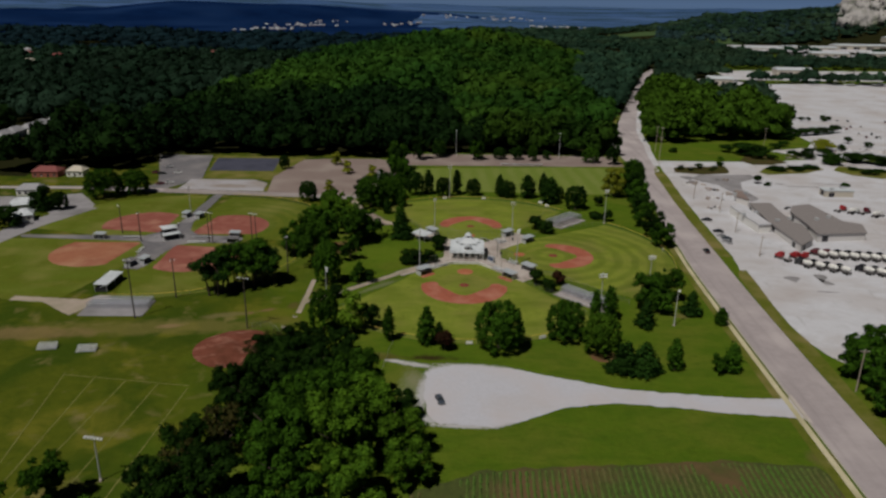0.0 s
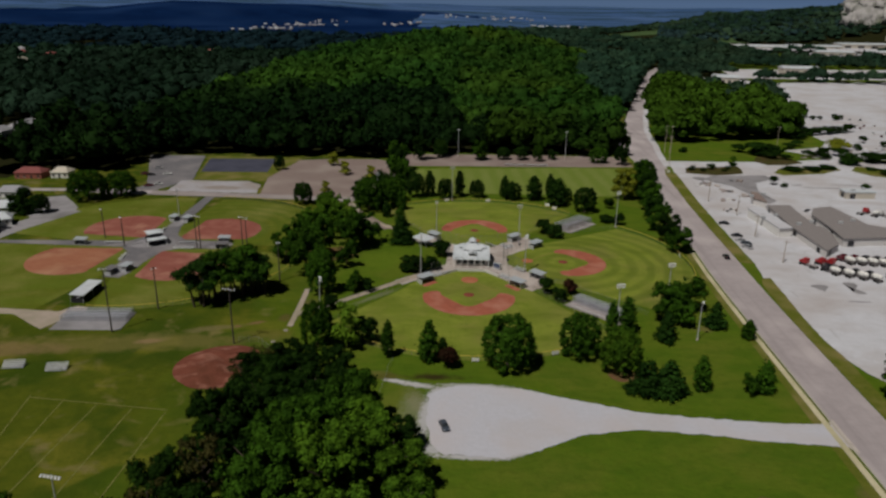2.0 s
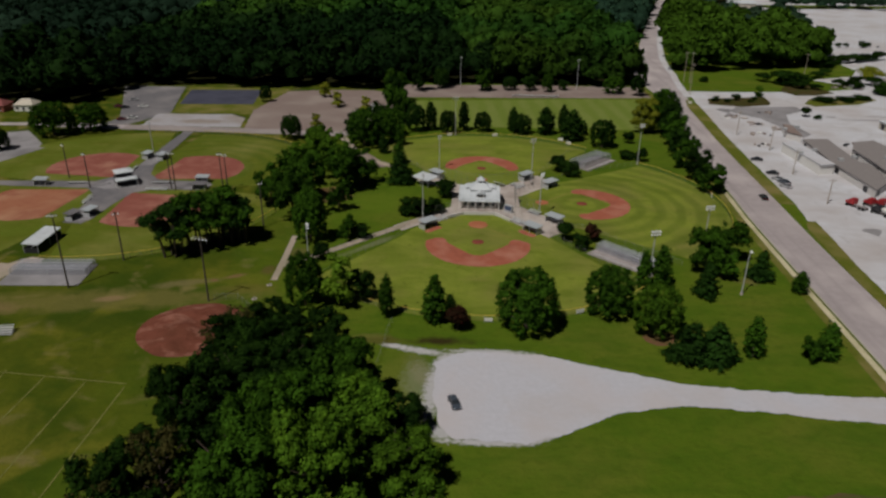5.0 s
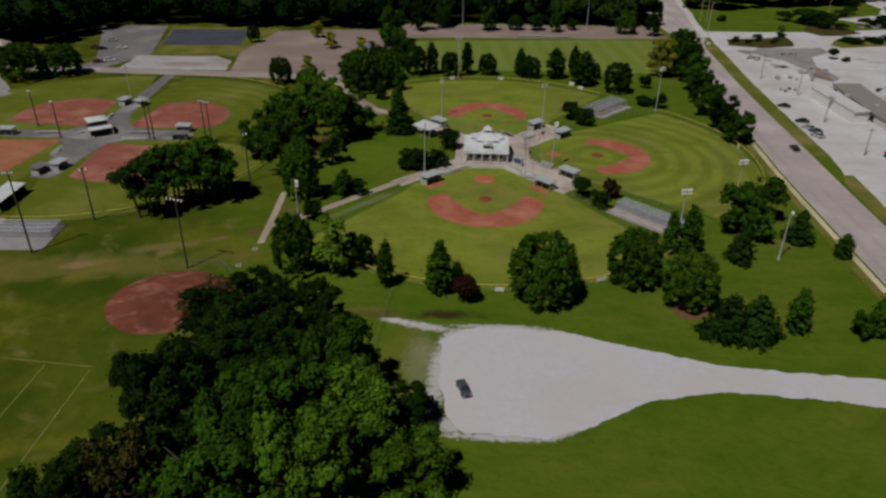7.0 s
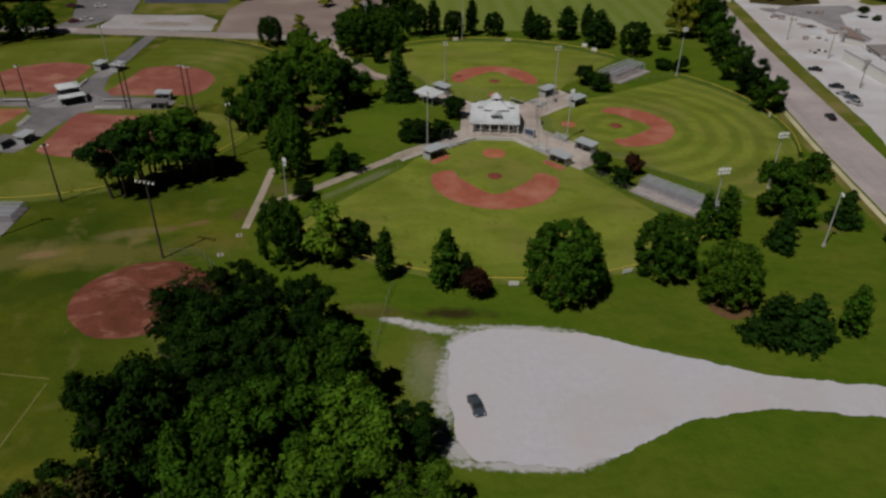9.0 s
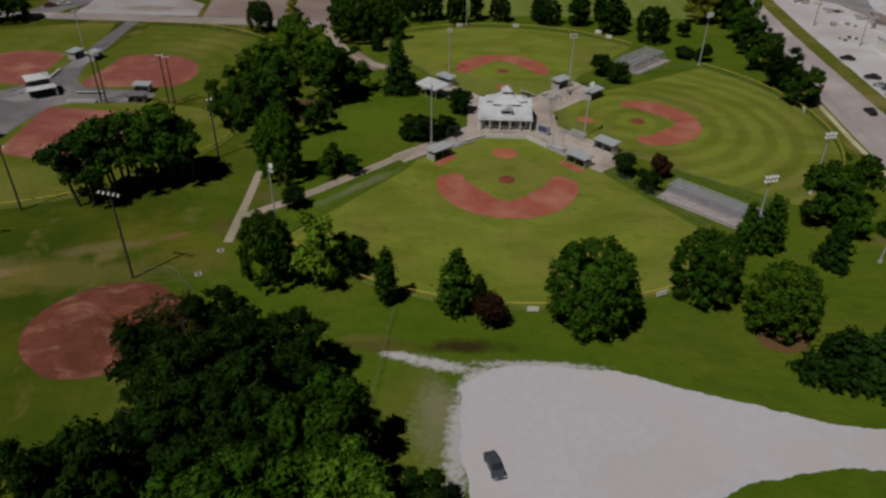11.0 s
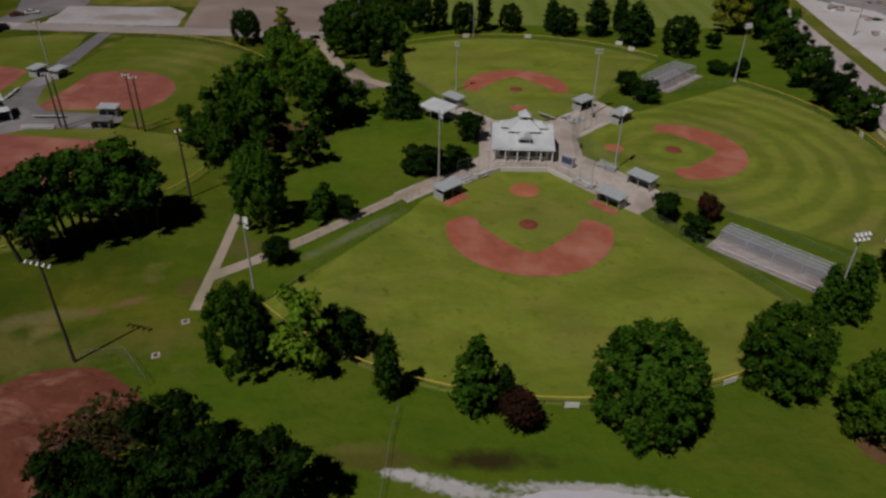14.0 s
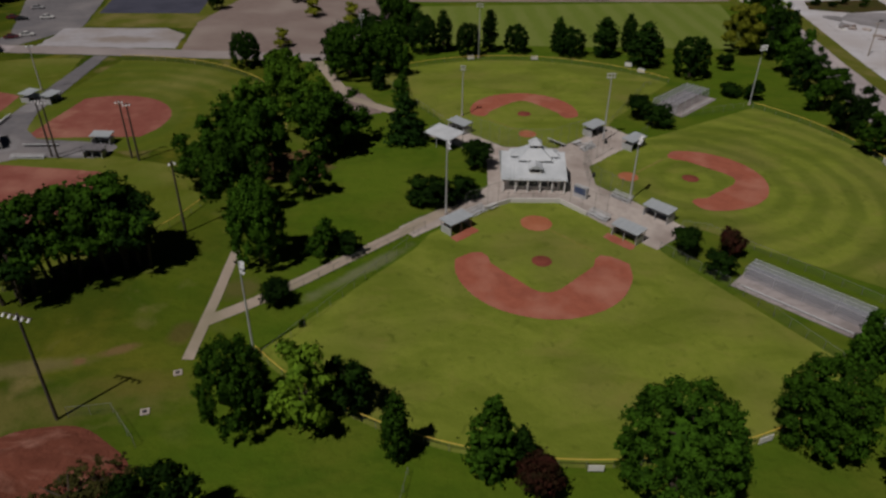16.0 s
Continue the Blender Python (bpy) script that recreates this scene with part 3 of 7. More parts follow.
def sheet(name, pts, z, material, rag=0.0, step=1.0, label="", category="", parent=None, thick=0.0):
    """A level piece of ground cover."""
    if rag:
        pts = ragged(pts, rag, step)
    bm = bmesh.new()
    if thick:
        bm_prism(bm, pts, z - thick, z)
    else:
        if sum(a[0] * b[1] - b[0] * a[1] for a, b in zip(pts, pts[1:] + pts[:1])) < 0:
            pts = pts[::-1]
        f = bm.faces.new([bm.verts.new((x, y, z)) for x, y in pts])
        f.normal_update()
        bmesh.ops.triangulate(bm, faces=bm.faces[:])
    me = bpy.data.meshes.new(name)
    bm.to_mesh(me)
    bm.free()
    me.materials.append(material)
    ob = new(name, me)
    if parent:
        ob.parent = parent
        return ob
    return tagged(ob, label, category, kind="structure")


def ribbon(name, line, width, z, material, label="", category="", thick=0.0, widths=None):
    """A strip of even width along a line."""
    left, right = [], []
    for i, p in enumerate(line):
        a, b = Vector(line[max(i - 1, 0)]), Vector(line[min(i + 1, len(line) - 1)])
        d = (b - a).normalized()
        w = (widths[i] if widths else width) / 2
        left.append((p[0] - d.y * w, p[1] + d.x * w))
        right.append((p[0] + d.y * w, p[1] - d.x * w))
    n = len(line)
    verts = [(x, y, z) for x, y in left] + [(x, y, z) for x, y in right]
    faces = [(i, i + n, i + n + 1, i + 1) for i in range(n - 1)]
    if thick:
        verts += [(x, y, z - thick) for x, y in left] + [(x, y, z - thick) for x, y in right]
        faces += [(i + 1, i + 1 + 2 * n, i + 2 * n, i) for i in range(n - 1)] + [(i + n, i + 3 * n, i + 3 * n + 1, i + n + 1) for i in range(n - 1)]
        faces += [(0, 2 * n, 3 * n, n), (n - 1, 2 * n - 1, 4 * n - 1, 3 * n - 1)]
    return tagged(raw(name, verts, faces, material), label, category, kind="structure")


def disc(cx, cy, r, n=28, a0=0.0, a1=2 * math.pi):
    return [(cx + r * math.cos(a0 + (a1 - a0) * i / n), cy + r * math.sin(a0 + (a1 - a0) * i / n)) for i in range(n + (a1 - a0 < 6.2))]

# ---- terrain ----
ROAD = [(92.8, -300), (92.8, -120), (92.9, -60), (93.3, -20), (94, 12), (94.8, 30), (96, 60), (100, 120), (105.5, 180), (107, 220), (110, 260), (121, 325), (152, 462), (214, 710), (246, 830), (276, 905)]
ROAD_W = [13.4, 13.4, 13.4, 13.6, 14, 13.8, 13.5, 13.5, 14, 19, 24, 17, 13, 11, 11, 10]
road_y, road_x = np.array([p[1] for p in ROAD]), np.array([p[0] for p in ROAD])


def height(x, y):
    """The lie of the land: level round the fields, a wooded hill beyond, far ridges."""
    x, y = np.asarray(x, float), np.asarray(y, float)
    xr = np.interp(y, road_y, road_x)
    up = smooth((y - 205) / 600) * (1 - smooth((y - 830) / 420))
    across = smooth((x + 330) / 430) * smooth((xr - 55 - x) / 270)
    hill = 54 * up * across
    far, az = np.hypot(x - 4, y + 247), np.degrees(np.arctan2(x - 4, y + 247))
    west = np.interp(az, [-90, -34, -29, -27, -25, -23, -13, -10, -7, -3, 2], [30, 33, 33, 46, 62, 73, 68, 56, 44, 36, 0]) * smooth((far - 2800) / 600)
    rim = 97 * smooth((np.hypot(x, y + 200) - 3300) / 1300) * (0.75 + 0.3 * np.sin(x * 0.0016 + 0.7) * np.sin(y * 0.0011 + 1.0))
    knoll = np.interp(az, [10, 14, 16.3, 20, 24.6, 26, 30, 45, 60], [0, 20, 48, 64, 84, 104, 140, 130, 0]) * smooth((far - 1980) / 520)
    roll = 4 * np.sin(x * 0.006 + 1) * np.sin(y * 0.005) * smooth((y - 900) / 500)
    return np.maximum.reduce([hill, west, np.where(y > -500, rim, rim * 0.6), knoll]) + roll


def axis(lo, hi, fine_lo, fine_hi, fine):
    mid = np.arange(fine_lo, fine_hi + fine, fine)
    up = fine_hi + np.cumsum(np.geomspace(fine, 260, 40))
    down = fine_lo - np.cumsum(np.geomspace(fine, 260, 40))
    a = np.concatenate([down[down > lo][::-1], mid, up[up < hi], [hi]])
    return np.concatenate([[lo], a])


gx, gy = axis(-4700, 4700, -260, 340, 12.0), axis(-2500, 4700, -200, 900, 12.0)
X, Y = np.meshgrid(gx, gy)
Z = height(X, Y)
idx = np.arange(X.size).reshape(X.shape)
quads = np.stack([idx[:-1, :-1], idx[:-1, 1:], idx[1:, 1:], idx[1:, :-1]], -1).reshape(-1, 4)
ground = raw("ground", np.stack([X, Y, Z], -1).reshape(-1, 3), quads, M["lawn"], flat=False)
tagged(ground, "mown green grass ground with drier patches", "ground", kind="structure")
# the far land takes the bluish haze of distance, put into its base colour
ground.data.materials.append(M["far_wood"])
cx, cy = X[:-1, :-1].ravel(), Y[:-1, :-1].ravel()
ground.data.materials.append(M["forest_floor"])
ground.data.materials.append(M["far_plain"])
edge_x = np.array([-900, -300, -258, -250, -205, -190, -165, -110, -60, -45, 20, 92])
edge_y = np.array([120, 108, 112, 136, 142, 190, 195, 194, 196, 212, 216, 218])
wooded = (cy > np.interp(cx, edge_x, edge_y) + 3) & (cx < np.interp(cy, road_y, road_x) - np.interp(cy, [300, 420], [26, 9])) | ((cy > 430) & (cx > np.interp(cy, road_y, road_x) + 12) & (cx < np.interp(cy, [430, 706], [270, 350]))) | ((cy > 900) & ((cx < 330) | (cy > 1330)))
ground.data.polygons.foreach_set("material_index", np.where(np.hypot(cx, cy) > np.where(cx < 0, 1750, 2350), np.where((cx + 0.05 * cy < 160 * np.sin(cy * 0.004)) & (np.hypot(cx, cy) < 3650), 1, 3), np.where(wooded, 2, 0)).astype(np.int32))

# ---- grass areas, roads and paths ----
road_line = curve_through(ROAD, 6, False)
wid = [float(np.interp(p[1], road_y, ROAD_W)) for p in road_line]
ribbon("road", road_line, 14, 0.06, M["road"], "worn grey two-lane road with pale patches", "road", widths=wid)
edge_l = [(p[0] - w / 2, p[1]) for p, w in zip(road_line, wid)]
ribbon("verge_strip", [(x - 3.2, y) for x, y in edge_l if y < 430], 2.6, 0.036, M["verge"], "dry grass strip between footpath and road", "grass")
ribbon("footpath", [(x - 1.6, y) for x, y in edge_l if y < 42], 1.5, 0.066, M["cream_path"], "narrow pale concrete footpath beside the road", "path")
ribbon("kerb", [(x - 0.1, y) for x, y in edge_l if y < 260], 0.3, 0.16, M["kerb"], "low concrete kerb along the road", "kerb", thick=0.16)
ribbon("gutter_walk", [(p[0] + w / 2 + 1.0, p[1]) for p, w in zip(road_line, wid) if 190 < p[1] < 640], 4.0, 0.09, M["white_lot"], "pale concrete shoulder on the road's outer bend", "path")

# gravel lot with its long drive
lot = [(-8.6, -77), (-4, -73), (1.3, -72.3), (13.8, -72.6), (28.8, -77.6), (43, -81.8), (57.5, -82.9), (71.6, -83.8), (86.5, -83.4), (86.5, -92.2), (69, -91.5), (55.7, -89.8), (40.4, -88.9), (27.3, -92), (17.1, -98.6), (9, -102), (1, -101.5), (-4.2, -101.5), (-6.8, -97.5), (-8.4, -88.9)]
sheet("gravel_lot", lot, 0.056, M["gravel"], 0.42, 0.22, "pale gravel parking lot with a narrowing drive", "parking lot")
sheet("mulch_ring", disc(41.4, -63.5, 3.8, 26), 0.027, M["soil_red"], 0.7, 0.8, "reddish mulch under a broad tree", "soil")
sheet("drive_apron", [(85.5, -82.5), (87, -81), (87, -94.5), (85.5, -93)], 0.075, M["concrete"], 0, 1, "concrete apron where the drive meets the road", "path")

# crop field
sheet("crop_soil", [(-22, -200), (84, -200), (84, -119), (80.5, -112), (62, -111), (37, -114.5), (7.5, -118.5), (-8, -127)], 0.022, M["soil"], 0.8, 2.0, "reddish soil of a row-crop field", "soil")
bm = bmesh.new()
r = random.Random(3)
for i in range(70):
    x = -16 + i * 1.4
    y1 = float(np.interp(x, [-20, -8, 7.5, 37, 62, 80, 84], [-140, -128, -119.5, -115.5, -112, -113, -120]))
    y = y1
    while y > -198:
        L, h = r.uniform(0.6, 1.3), r.uniform(0.25, 0.6)
        if noise.noise((x * 0.06, y * 0.06, 2.0)) > -0.28:
            w = r.uniform(0.25, 0.42)
            a = [bm.verts.new((x + dx * w + r.uniform(-0.1, 0.1), y - dy * L, z)) for dx, dy, z in ((-1, 0, 0.03), (1, 0, 0.03), (1, 1, 0.03), (-1, 1, 0.03), (0, 0.2, h), (0, 0.8, h * 0.9))]
            for f in ((0, 1, 4), (1, 2, 5, 4), (2, 3, 5), (3, 0, 4, 5)):
                bm.faces.new([a[k] for k in f])
        y -= L * 1.05
tagged(part("crop_rows", bm, M["crop"]), "low green crop plants standing in rows", "crop", kind="stuff")

# north-west lots, court and lanes
sheet("nw_parking", [(-172, 106), (-170, 120), (-200, 190), (-166, 192), (-150, 131), (-160, 108)], 0.05, M["asphalt"], 0.3, 2, "grey asphalt parking lot below the wood", "parking lot")
sheet("nw_lane", [(-190, 100), (-60, 97), (-52, 104), (-105, 106), (-190, 108)], 0.06, M["lane"], 0.4, 2, "dusty grey lane north of the ball fields", "road")
sheet("pale_pad", [(-154, 107), (-155, 129), (-120, 131), (-111, 124), (-108.5, 107)], 0.07, M["pad"], 0.7, 3.0, "pale gravel pad beside the lane", "parking lot")
sheet("court_grass", [(-150, 132), (-163, 192), (-106, 192), (-110, 132)], 0.03, M["verge"], 0.3, 2, "grass round the dark court", "grass")
sheet("dark_court", [(-153, 150), (-160, 184), (-121, 188), (-116, 153)], 0.06, M["court"], 0, 2, "dark bluish hard court", "court")
sheet("brown_lot", [(-105, 100), (-112, 140), (-106, 186), (-84, 192), (-60, 194), (-47, 186), (-44, 150), (-52, 104), (-60, 98)], 0.05, M["brown_lot"], 0.6, 2, "brown gravel lot below the wood", "parking lot")
ribbon("west_road", curve_through([(-182, 70), (-187, 54), (-192, 38), (-194.5, 20), (-197, -4), (-199, -40)], 5, False), 11.5, 0.05, M["worn_lot"], "worn grey road beside the western houses", "road")
sheet("west_lot", [(-197, 60), (-208, 89), (-198, 93), (-181, 74), (-178, 62), (-186, 50)], 0.055, M["worn_lot"], 0.4, 1.5, "stained grey paving beside the western houses", "parking lot")
ribbon("west_lane", [(-300, 95), (-262, 99), (-206, 104), (-160, 104)], 5.0, 0.062, M["road"], "pale narrow lane below the western wood", "road")
sheet("house_yard", [(-222, 84), (-240, 82), (-246, 64), (-226, 54), (-212, 58), (-214, 74)], 0.05, M["worn_lot"], 0.6, 1.5, "grey yard between the western houses", "yard")
sheet("bare_corner", [(-53, 76), (-46.5, 67.4), (-38.5, 59.8), (-35.5, 56), (-39, 53.6), (-45.5, 59)], 0.05, M["brown_lot"], 0.5, 0.8, "bare brown earth beside the path", "soil")
ribbon("walk_north_west", [(-62, 101), (-56, 88), (-46, 66), (-33, 56.5)], 3.2, 0.06, M["path"], "pinkish path between lot and ball field", "path")
ribbon("walk_foul", [(-53.2, -33.4), (-47, -28), (-40, -21), (-21, 0), (-15, 7)], 2.5, 0.06, M["path"], "pale path along the foul-line fence", "path")
ribbon("walk_end", [(-52.6, -42), (-53.2, -27), (-54, -13)], 1.7, 0.065, M["path"], "narrow concrete path across the grass", "path")

sheet("mulch_patch", [(-62, 16), (-47, 15), (-42, 22), (-50, 31), (-62, 27)], 0.03, M["soil_red"], 0.8, 1.0, "reddish bare earth under the grove", "soil")
sheet("bare_patch", [(-52, 76), (-44, 56), (-36, 55), (-36, 59), (-46, 74)], 0.055, M["brown_lot"], 0.5, 1.0, "bare brown earth beside the path", "soil")
# central plaza
plaza = [(-23, -6.5), (-16, 0.5), (-4.6, 8.6), (5.4, 9.0), (13, 0), (21, -8.5), (29, -1), (22, 8), (13.6, 17), (13.6, 26), (22, 35), (28, 41), (21.5, 50), (7.5, 35.5), (-5, 35.5), (-18, 48), (-24, 42), (-13, 33), (-9, 27), (-9, 15), (-15, 8.5), (-26, -3)]
sheet("plaza", plaza, 0.05, M["concrete"], 0.15, 1.0, "worn concrete plaza between the ball fields", "plaza")


# ---- ball fields ----
def ball_field(hx, hy, turn, fence_r=59.0, skinned=False, dirt="dirt", grass_tone=None, rings=True, cap=True, k=1.0, grass_poly=True, name="ball_field", span=47, reach=15.2):
    """A diamond whose home plate lies at (hx, hy) and whose centre field lies along the direction turn."""
    c, s = math.cos(radians(turn)), math.sin(radians(turn))
    w = lambda u, v: (hx + u * c * k - v * s * k, hy + u * s * k + v * c * k)  # noqa: E731  u: towards centre field
    tone = grass_tone or ((0.180, 0.211, 0.030), (0.144, 0.181, 0.021))
    g = mat("outfield_grass", tone[0], 0.95, 0, tone[1], 0.45, 8, 0.3, (0.156, 0.158, 0.036), 0.045, spec=0.1, coords="World")
    mottle(g, (0.088, 0.120, 0.010), 0.055, 0.65, hx * 0.3 + 5, 0.46, 0.64, 2.0)
    mottle(g, (0.205, 0.185, 0.045), 0.10, 0.45, hy * 0.3 + 2, 0.56, 0.72, 1.5)
    mottle(g, (0.070, 0.090, 0.010), 0.38, 0.6, hx * 0.2 + 8, 0.585, 0.70)
    if not rings:
        stripes(g, (0.098, 0.136, 0.014), 6.5, w(13, 0), 0.4)
    else:
        stripes(g, (0.062, 0.094, 0.009), 3.2, w(13, 0), 0.75)
    if grass_poly:
        arc = [w(fence_r / k * math.cos(radians(a)), fence_r / k * math.sin(radians(a))) for a in np.linspace(-span, span, 40)]
        sheet("outfield", arc + [w(u, v * side) for side in (1, -1) for u, v in ((10.5, 22.5), (5, 20), (-2, 13.4), (-8.5, 4.5))[::side]], 0.045, g, 0, 1, "striped mown outfield grass", "grass")
    if skinned:
        arc = [(13.4 + 17.4 * math.cos(radians(a)), 17.4 * math.sin(radians(a))) for a in np.linspace(-150, 150, 61)]
        pts = [w(-3.0, 0.8), w(-3.0, -0.8)] + [w(u, v) for u, v in arc if abs(v) < u + 2.2]
        sheet("skinned_infield", pts, 0.075, M[dirt], 0.25, 1.0, "fully skinned reddish dirt infield", "infield")
    else:
        outer = [w(14.8 + reach * math.cos(radians(a)), reach * math.sin(radians(a))) for a in np.linspace(-95, 95, 36)]
        inner = [w(*p) for p in [(12.2, 13.7), (11.1, 12.2), (10.9, 10.5), (12.2, 9.4), (14.4, 8.9), (18, 5.8), (21.6, 2.5), (22.7, 0.9), (22.7, -0.9), (21.6, -2.5), (18, -5.8), (14.4, -8.9), (12.2, -9.4), (10.9, -10.5), (11.1, -12.2), (12.2, -13.7)]]
        sheet("infield_dirt", outer + inner, 0.075, M[dirt], 0.12, 0.8, "red clay arc of the infield", "infield")
        sheet("home_circle", disc(*w(0, 0), 3.0 if reach > 15 else 2.2), 0.08, M["dirt_orange"], 0.1, 0.5, "red clay circle round home plate", "infield")
        mound = bmesh.new()
        mx, my = w(13.3, 0)
        bmesh.ops.create_cone(mound, cap_ends=True, segments=24, radius1=1.8, radius2=0.5, depth=0.28, matrix=Matrix.Translation((mx, my, 0.2)))
        tagged(part("pitchers_mound", mound, M["dirt_dark"]), "low dark red clay pitcher's mound", "mound")
        for sgn in (1,):
            a, b = w(2.2, 2.2 * sgn), w(9.6, 9.6 * sgn)
            ribbon("base_path", [a, b], 0.7, 0.07, M["worn_line"], "thin worn base line in the grass", "line")
    return w


def fence(line, h, label, cap=None, closed=False, step=3.0, name="fence"):
    """A chain-link fence along a line: posts, wire, top rail."""
    f = thing(name, label, "fence", pose(*line[0], 0))
    o = Vector((*line[0], 0))
    pts, acc = [Vector((*line[0], 0))], 0.0
    for a, b in zip(line, line[1:]):
        a, b = Vector((*a, 0)), Vector((*b, 0))
        k = max(1, round((b - a).length / step))
        pts += [a.lerp(b, (i + 1) / k) for i in range(k)]
    pts = [p - o for p in pts]
    verts = [(p.x, p.y, z) for z in (0.06, h) for p in pts]
    n = len(pts)
    raw("wire", verts, [(i, i + 1, i + 1 + n, i + n) for i in range(n - 1)], M["fence_net"], f)
    rail, rad, last = bmesh.new(), 0.080 if cap else 0.028, None
    for i, p in enumerate(pts):
        d = (pts[min(i + 1, n - 1)] - pts[max(i - 1, 0)]).normalized()
        o = Vector((-d.y, d.x, 0))
        ring = [rail.verts.new(p + Vector((0, 0, h + rad * math.sin(t))) + o * rad * math.cos(t)) for t in np.linspace(0, 2 * math.pi, 7)[:-1]]
        if last:
            for k in range(6):
                rail.faces.new((last[k], last[(k + 1) % 6], ring[(k + 1) % 6], ring[k]))
        last = ring
    ob = part("cap" if cap else "rail", rail, M["yellow"] if cap else M["fence_steel"], f, "yellow plastic fence cap" if cap else "")
    post = bmesh.new()
    bm_tube(post, (0, 0, 0), (0, 0, h), 0.036, seg=6)
    first = part("post", post, M["fence_steel"], f)
    first.location = pts[0]
    for p in pts[1:]:
        q = first.copy()
        scene.collection.objects.link(q)
        q.location = p
    return f


def arc_line(w, r, a0, a1, n=30):
    return [w(r * math.cos(radians(a)), r * math.sin(radians(a))) for a in np.linspace(a0, a1, n)]


south = ball_field(0, 0, -90, rings=False)
north = ball_field(1.0, 43.6, 90, rings=False, reach=14.0)
east = ball_field(21.3, 21.3, 0, 60.0, reach=14.4)
fence(arc_line(south, 59, -47, 47), 1.5, "low outfield fence with a yellow cap", True)
fence(arc_line(north, 59, -47, 40), 1.5, "low outfield fence with a yellow cap", True)
fence(arc_line(east, 60, -42, 47), 1.5, "low outfield fence with a yellow cap", True)
fence([(-42, -41.5), (-24, -10), (-22, -6.5)], 1.8, "chain-link fence along the foul line")
fence([(-44, -27.5), (-21, -3)], 1.5, "chain-link fence beside the path")
fence([(42.5, -40.5), (30.5, -19.5), (21.5, -8.5)], 1.8, "chain-link fence along the foul line")
fence([(56, -25), (32, -1), (27.5, 0)], 1.5, "chain-link fence along the foul line")
fence([(27, 41.5), (36, 55), (62, 65)], 1.8, "chain-link fence along the foul line")
fence([(22, 51), (36, 79), (41, 84)], 1.5, "chain-link fence along the foul line")
fence([(-19, 48), (-41, 84)], 1.8, "chain-link fence along the foul line")
for w in (south, north, east):
    fence([w(-2, 13.5), w(-9.0, 5.0), w(-9.0, -5.0), w(-2, -13.5)], 5.0, "tall chain-link backstop behind home plate", name="backstop", step=2.5)
fence([(-20.2, -72), (-20.2, -66), (-19.6, -61)], 1.4, "low chain-link fence running from gravel to outfield")
fence([(-22.5, -98), (-21, -84), (-20.2, -72)], 1.4, "low chain-link fence running from gravel to outfield")

# soccer pitch beyond the row of trees
pitch = mat("pitch_grass", (0.130, 0.172, 0.030), 0.95, 0, (0.106, 0.146, 0.024), 0.4, 8, 0.2, spec=0.1, coords="World")
stripes(pitch, (0.160, 0.190, 0.050), 4.5, None, 0.9, 0.08)
sheet("soccer_pitch", [(-38, 118), (-38, 170), (60, 184), (88, 184), (84, 142), (78, 120)], 0.035, pitch, 0.2, 2, "striped light green playing field", "grass")
sheet("pitch_dirt_edge", [(-42, 178), (-44, 212), (20, 217), (92, 219), (94, 190), (60, 186)], 0.03, M["brown_lot"], 0.8, 2, "bare brown earth at the wood's edge", "soil")

# north-west clover of four fields
sheet("clover_grass", [(-188, 20), (-186, 96), (-78, 97), (-66, 84), (-64, 60), (-72, 30), (-64, 0), (-70, -22), (-92, -27), (-100, -36), (-140, -34), (-186, -20)], 0.025, M["lawn"], 0.3, 3, "mown grass round four small ball fields", "grass")
# darker copy of the outfield tone: the dim left side put into colour
dim_tone = ((0.096, 0.114, 0.010), (0.074, 0.096, 0.008))
nb = ball_field(-115.2, 36.4, 45, 58, True, dirt="dirt_west", grass_tone=dim_tone, span=50)
na = ball_field(-134.3, 37, 135, 58, True, dirt="dirt_west", rings=False, grass_tone=dim_tone, span=46)
nc = ball_field(-115.8, 16.6, -45, 52, True, dirt="dirt_west", rings=False, grass_tone=dim_tone, span=46)
nd = ball_field(-136, 18.4, -135, 60, True, dirt="dirt_tan", rings=False, grass_tone=dim_tone, span=46)
fence(arc_line(nb, 58, -48, 50), 1.5, "low outfield fence with a yellow cap", True)
fence(arc_line(nc, 52, -48, 46), 1.5, "low outfield fence with a yellow cap", True)
sheet("clover_plaza", [(-130.7, 98), (-126.4, 98), (-123.6, 60), (-123.2, 50), (-119.8, 38.5), (-114.5, 33.2), (-96, 32.2), (-93.8, 30), (-94.2, 24.4), (-97, 23.6), (-112, 23), (-117.8, 19), (-119.2, 8), (-119.4, -4), (-121, -9), (-127, -8.5), (-128.3, 7), (-130, 16), (-135, 22.6), (-150, 22.6), (-186, 22.8), (-187, 26), (-150, 29), (-136, 29.8), (-131.2, 36), (-129, 48), (-129.4, 60)], 0.085, M["asphalt"], 0.2, 1, "grey asphalt walks between small ball fields", "plaza")
for pts in ([(-134, 23.4), (-128.5, 22), (-121, 23.5), (-116, 27), (-118, 32.5), (-126, 35.5), (-132, 31)], [(-127, 2), (-120.5, 2.6), (-120, -6), (-126, -7)], [(-128.3, 50), (-124.4, 50), (-123.8, 59.5), (-128.8, 60)], [(-103, 24.4), (-95, 24.8), (-94.6, 27), (-103, 26.6)]):
    sheet("worn_paving", pts, 0.09, M["worn_lot"], 0.5, 0.8, "paler worn paving round a shelter", "plaza")
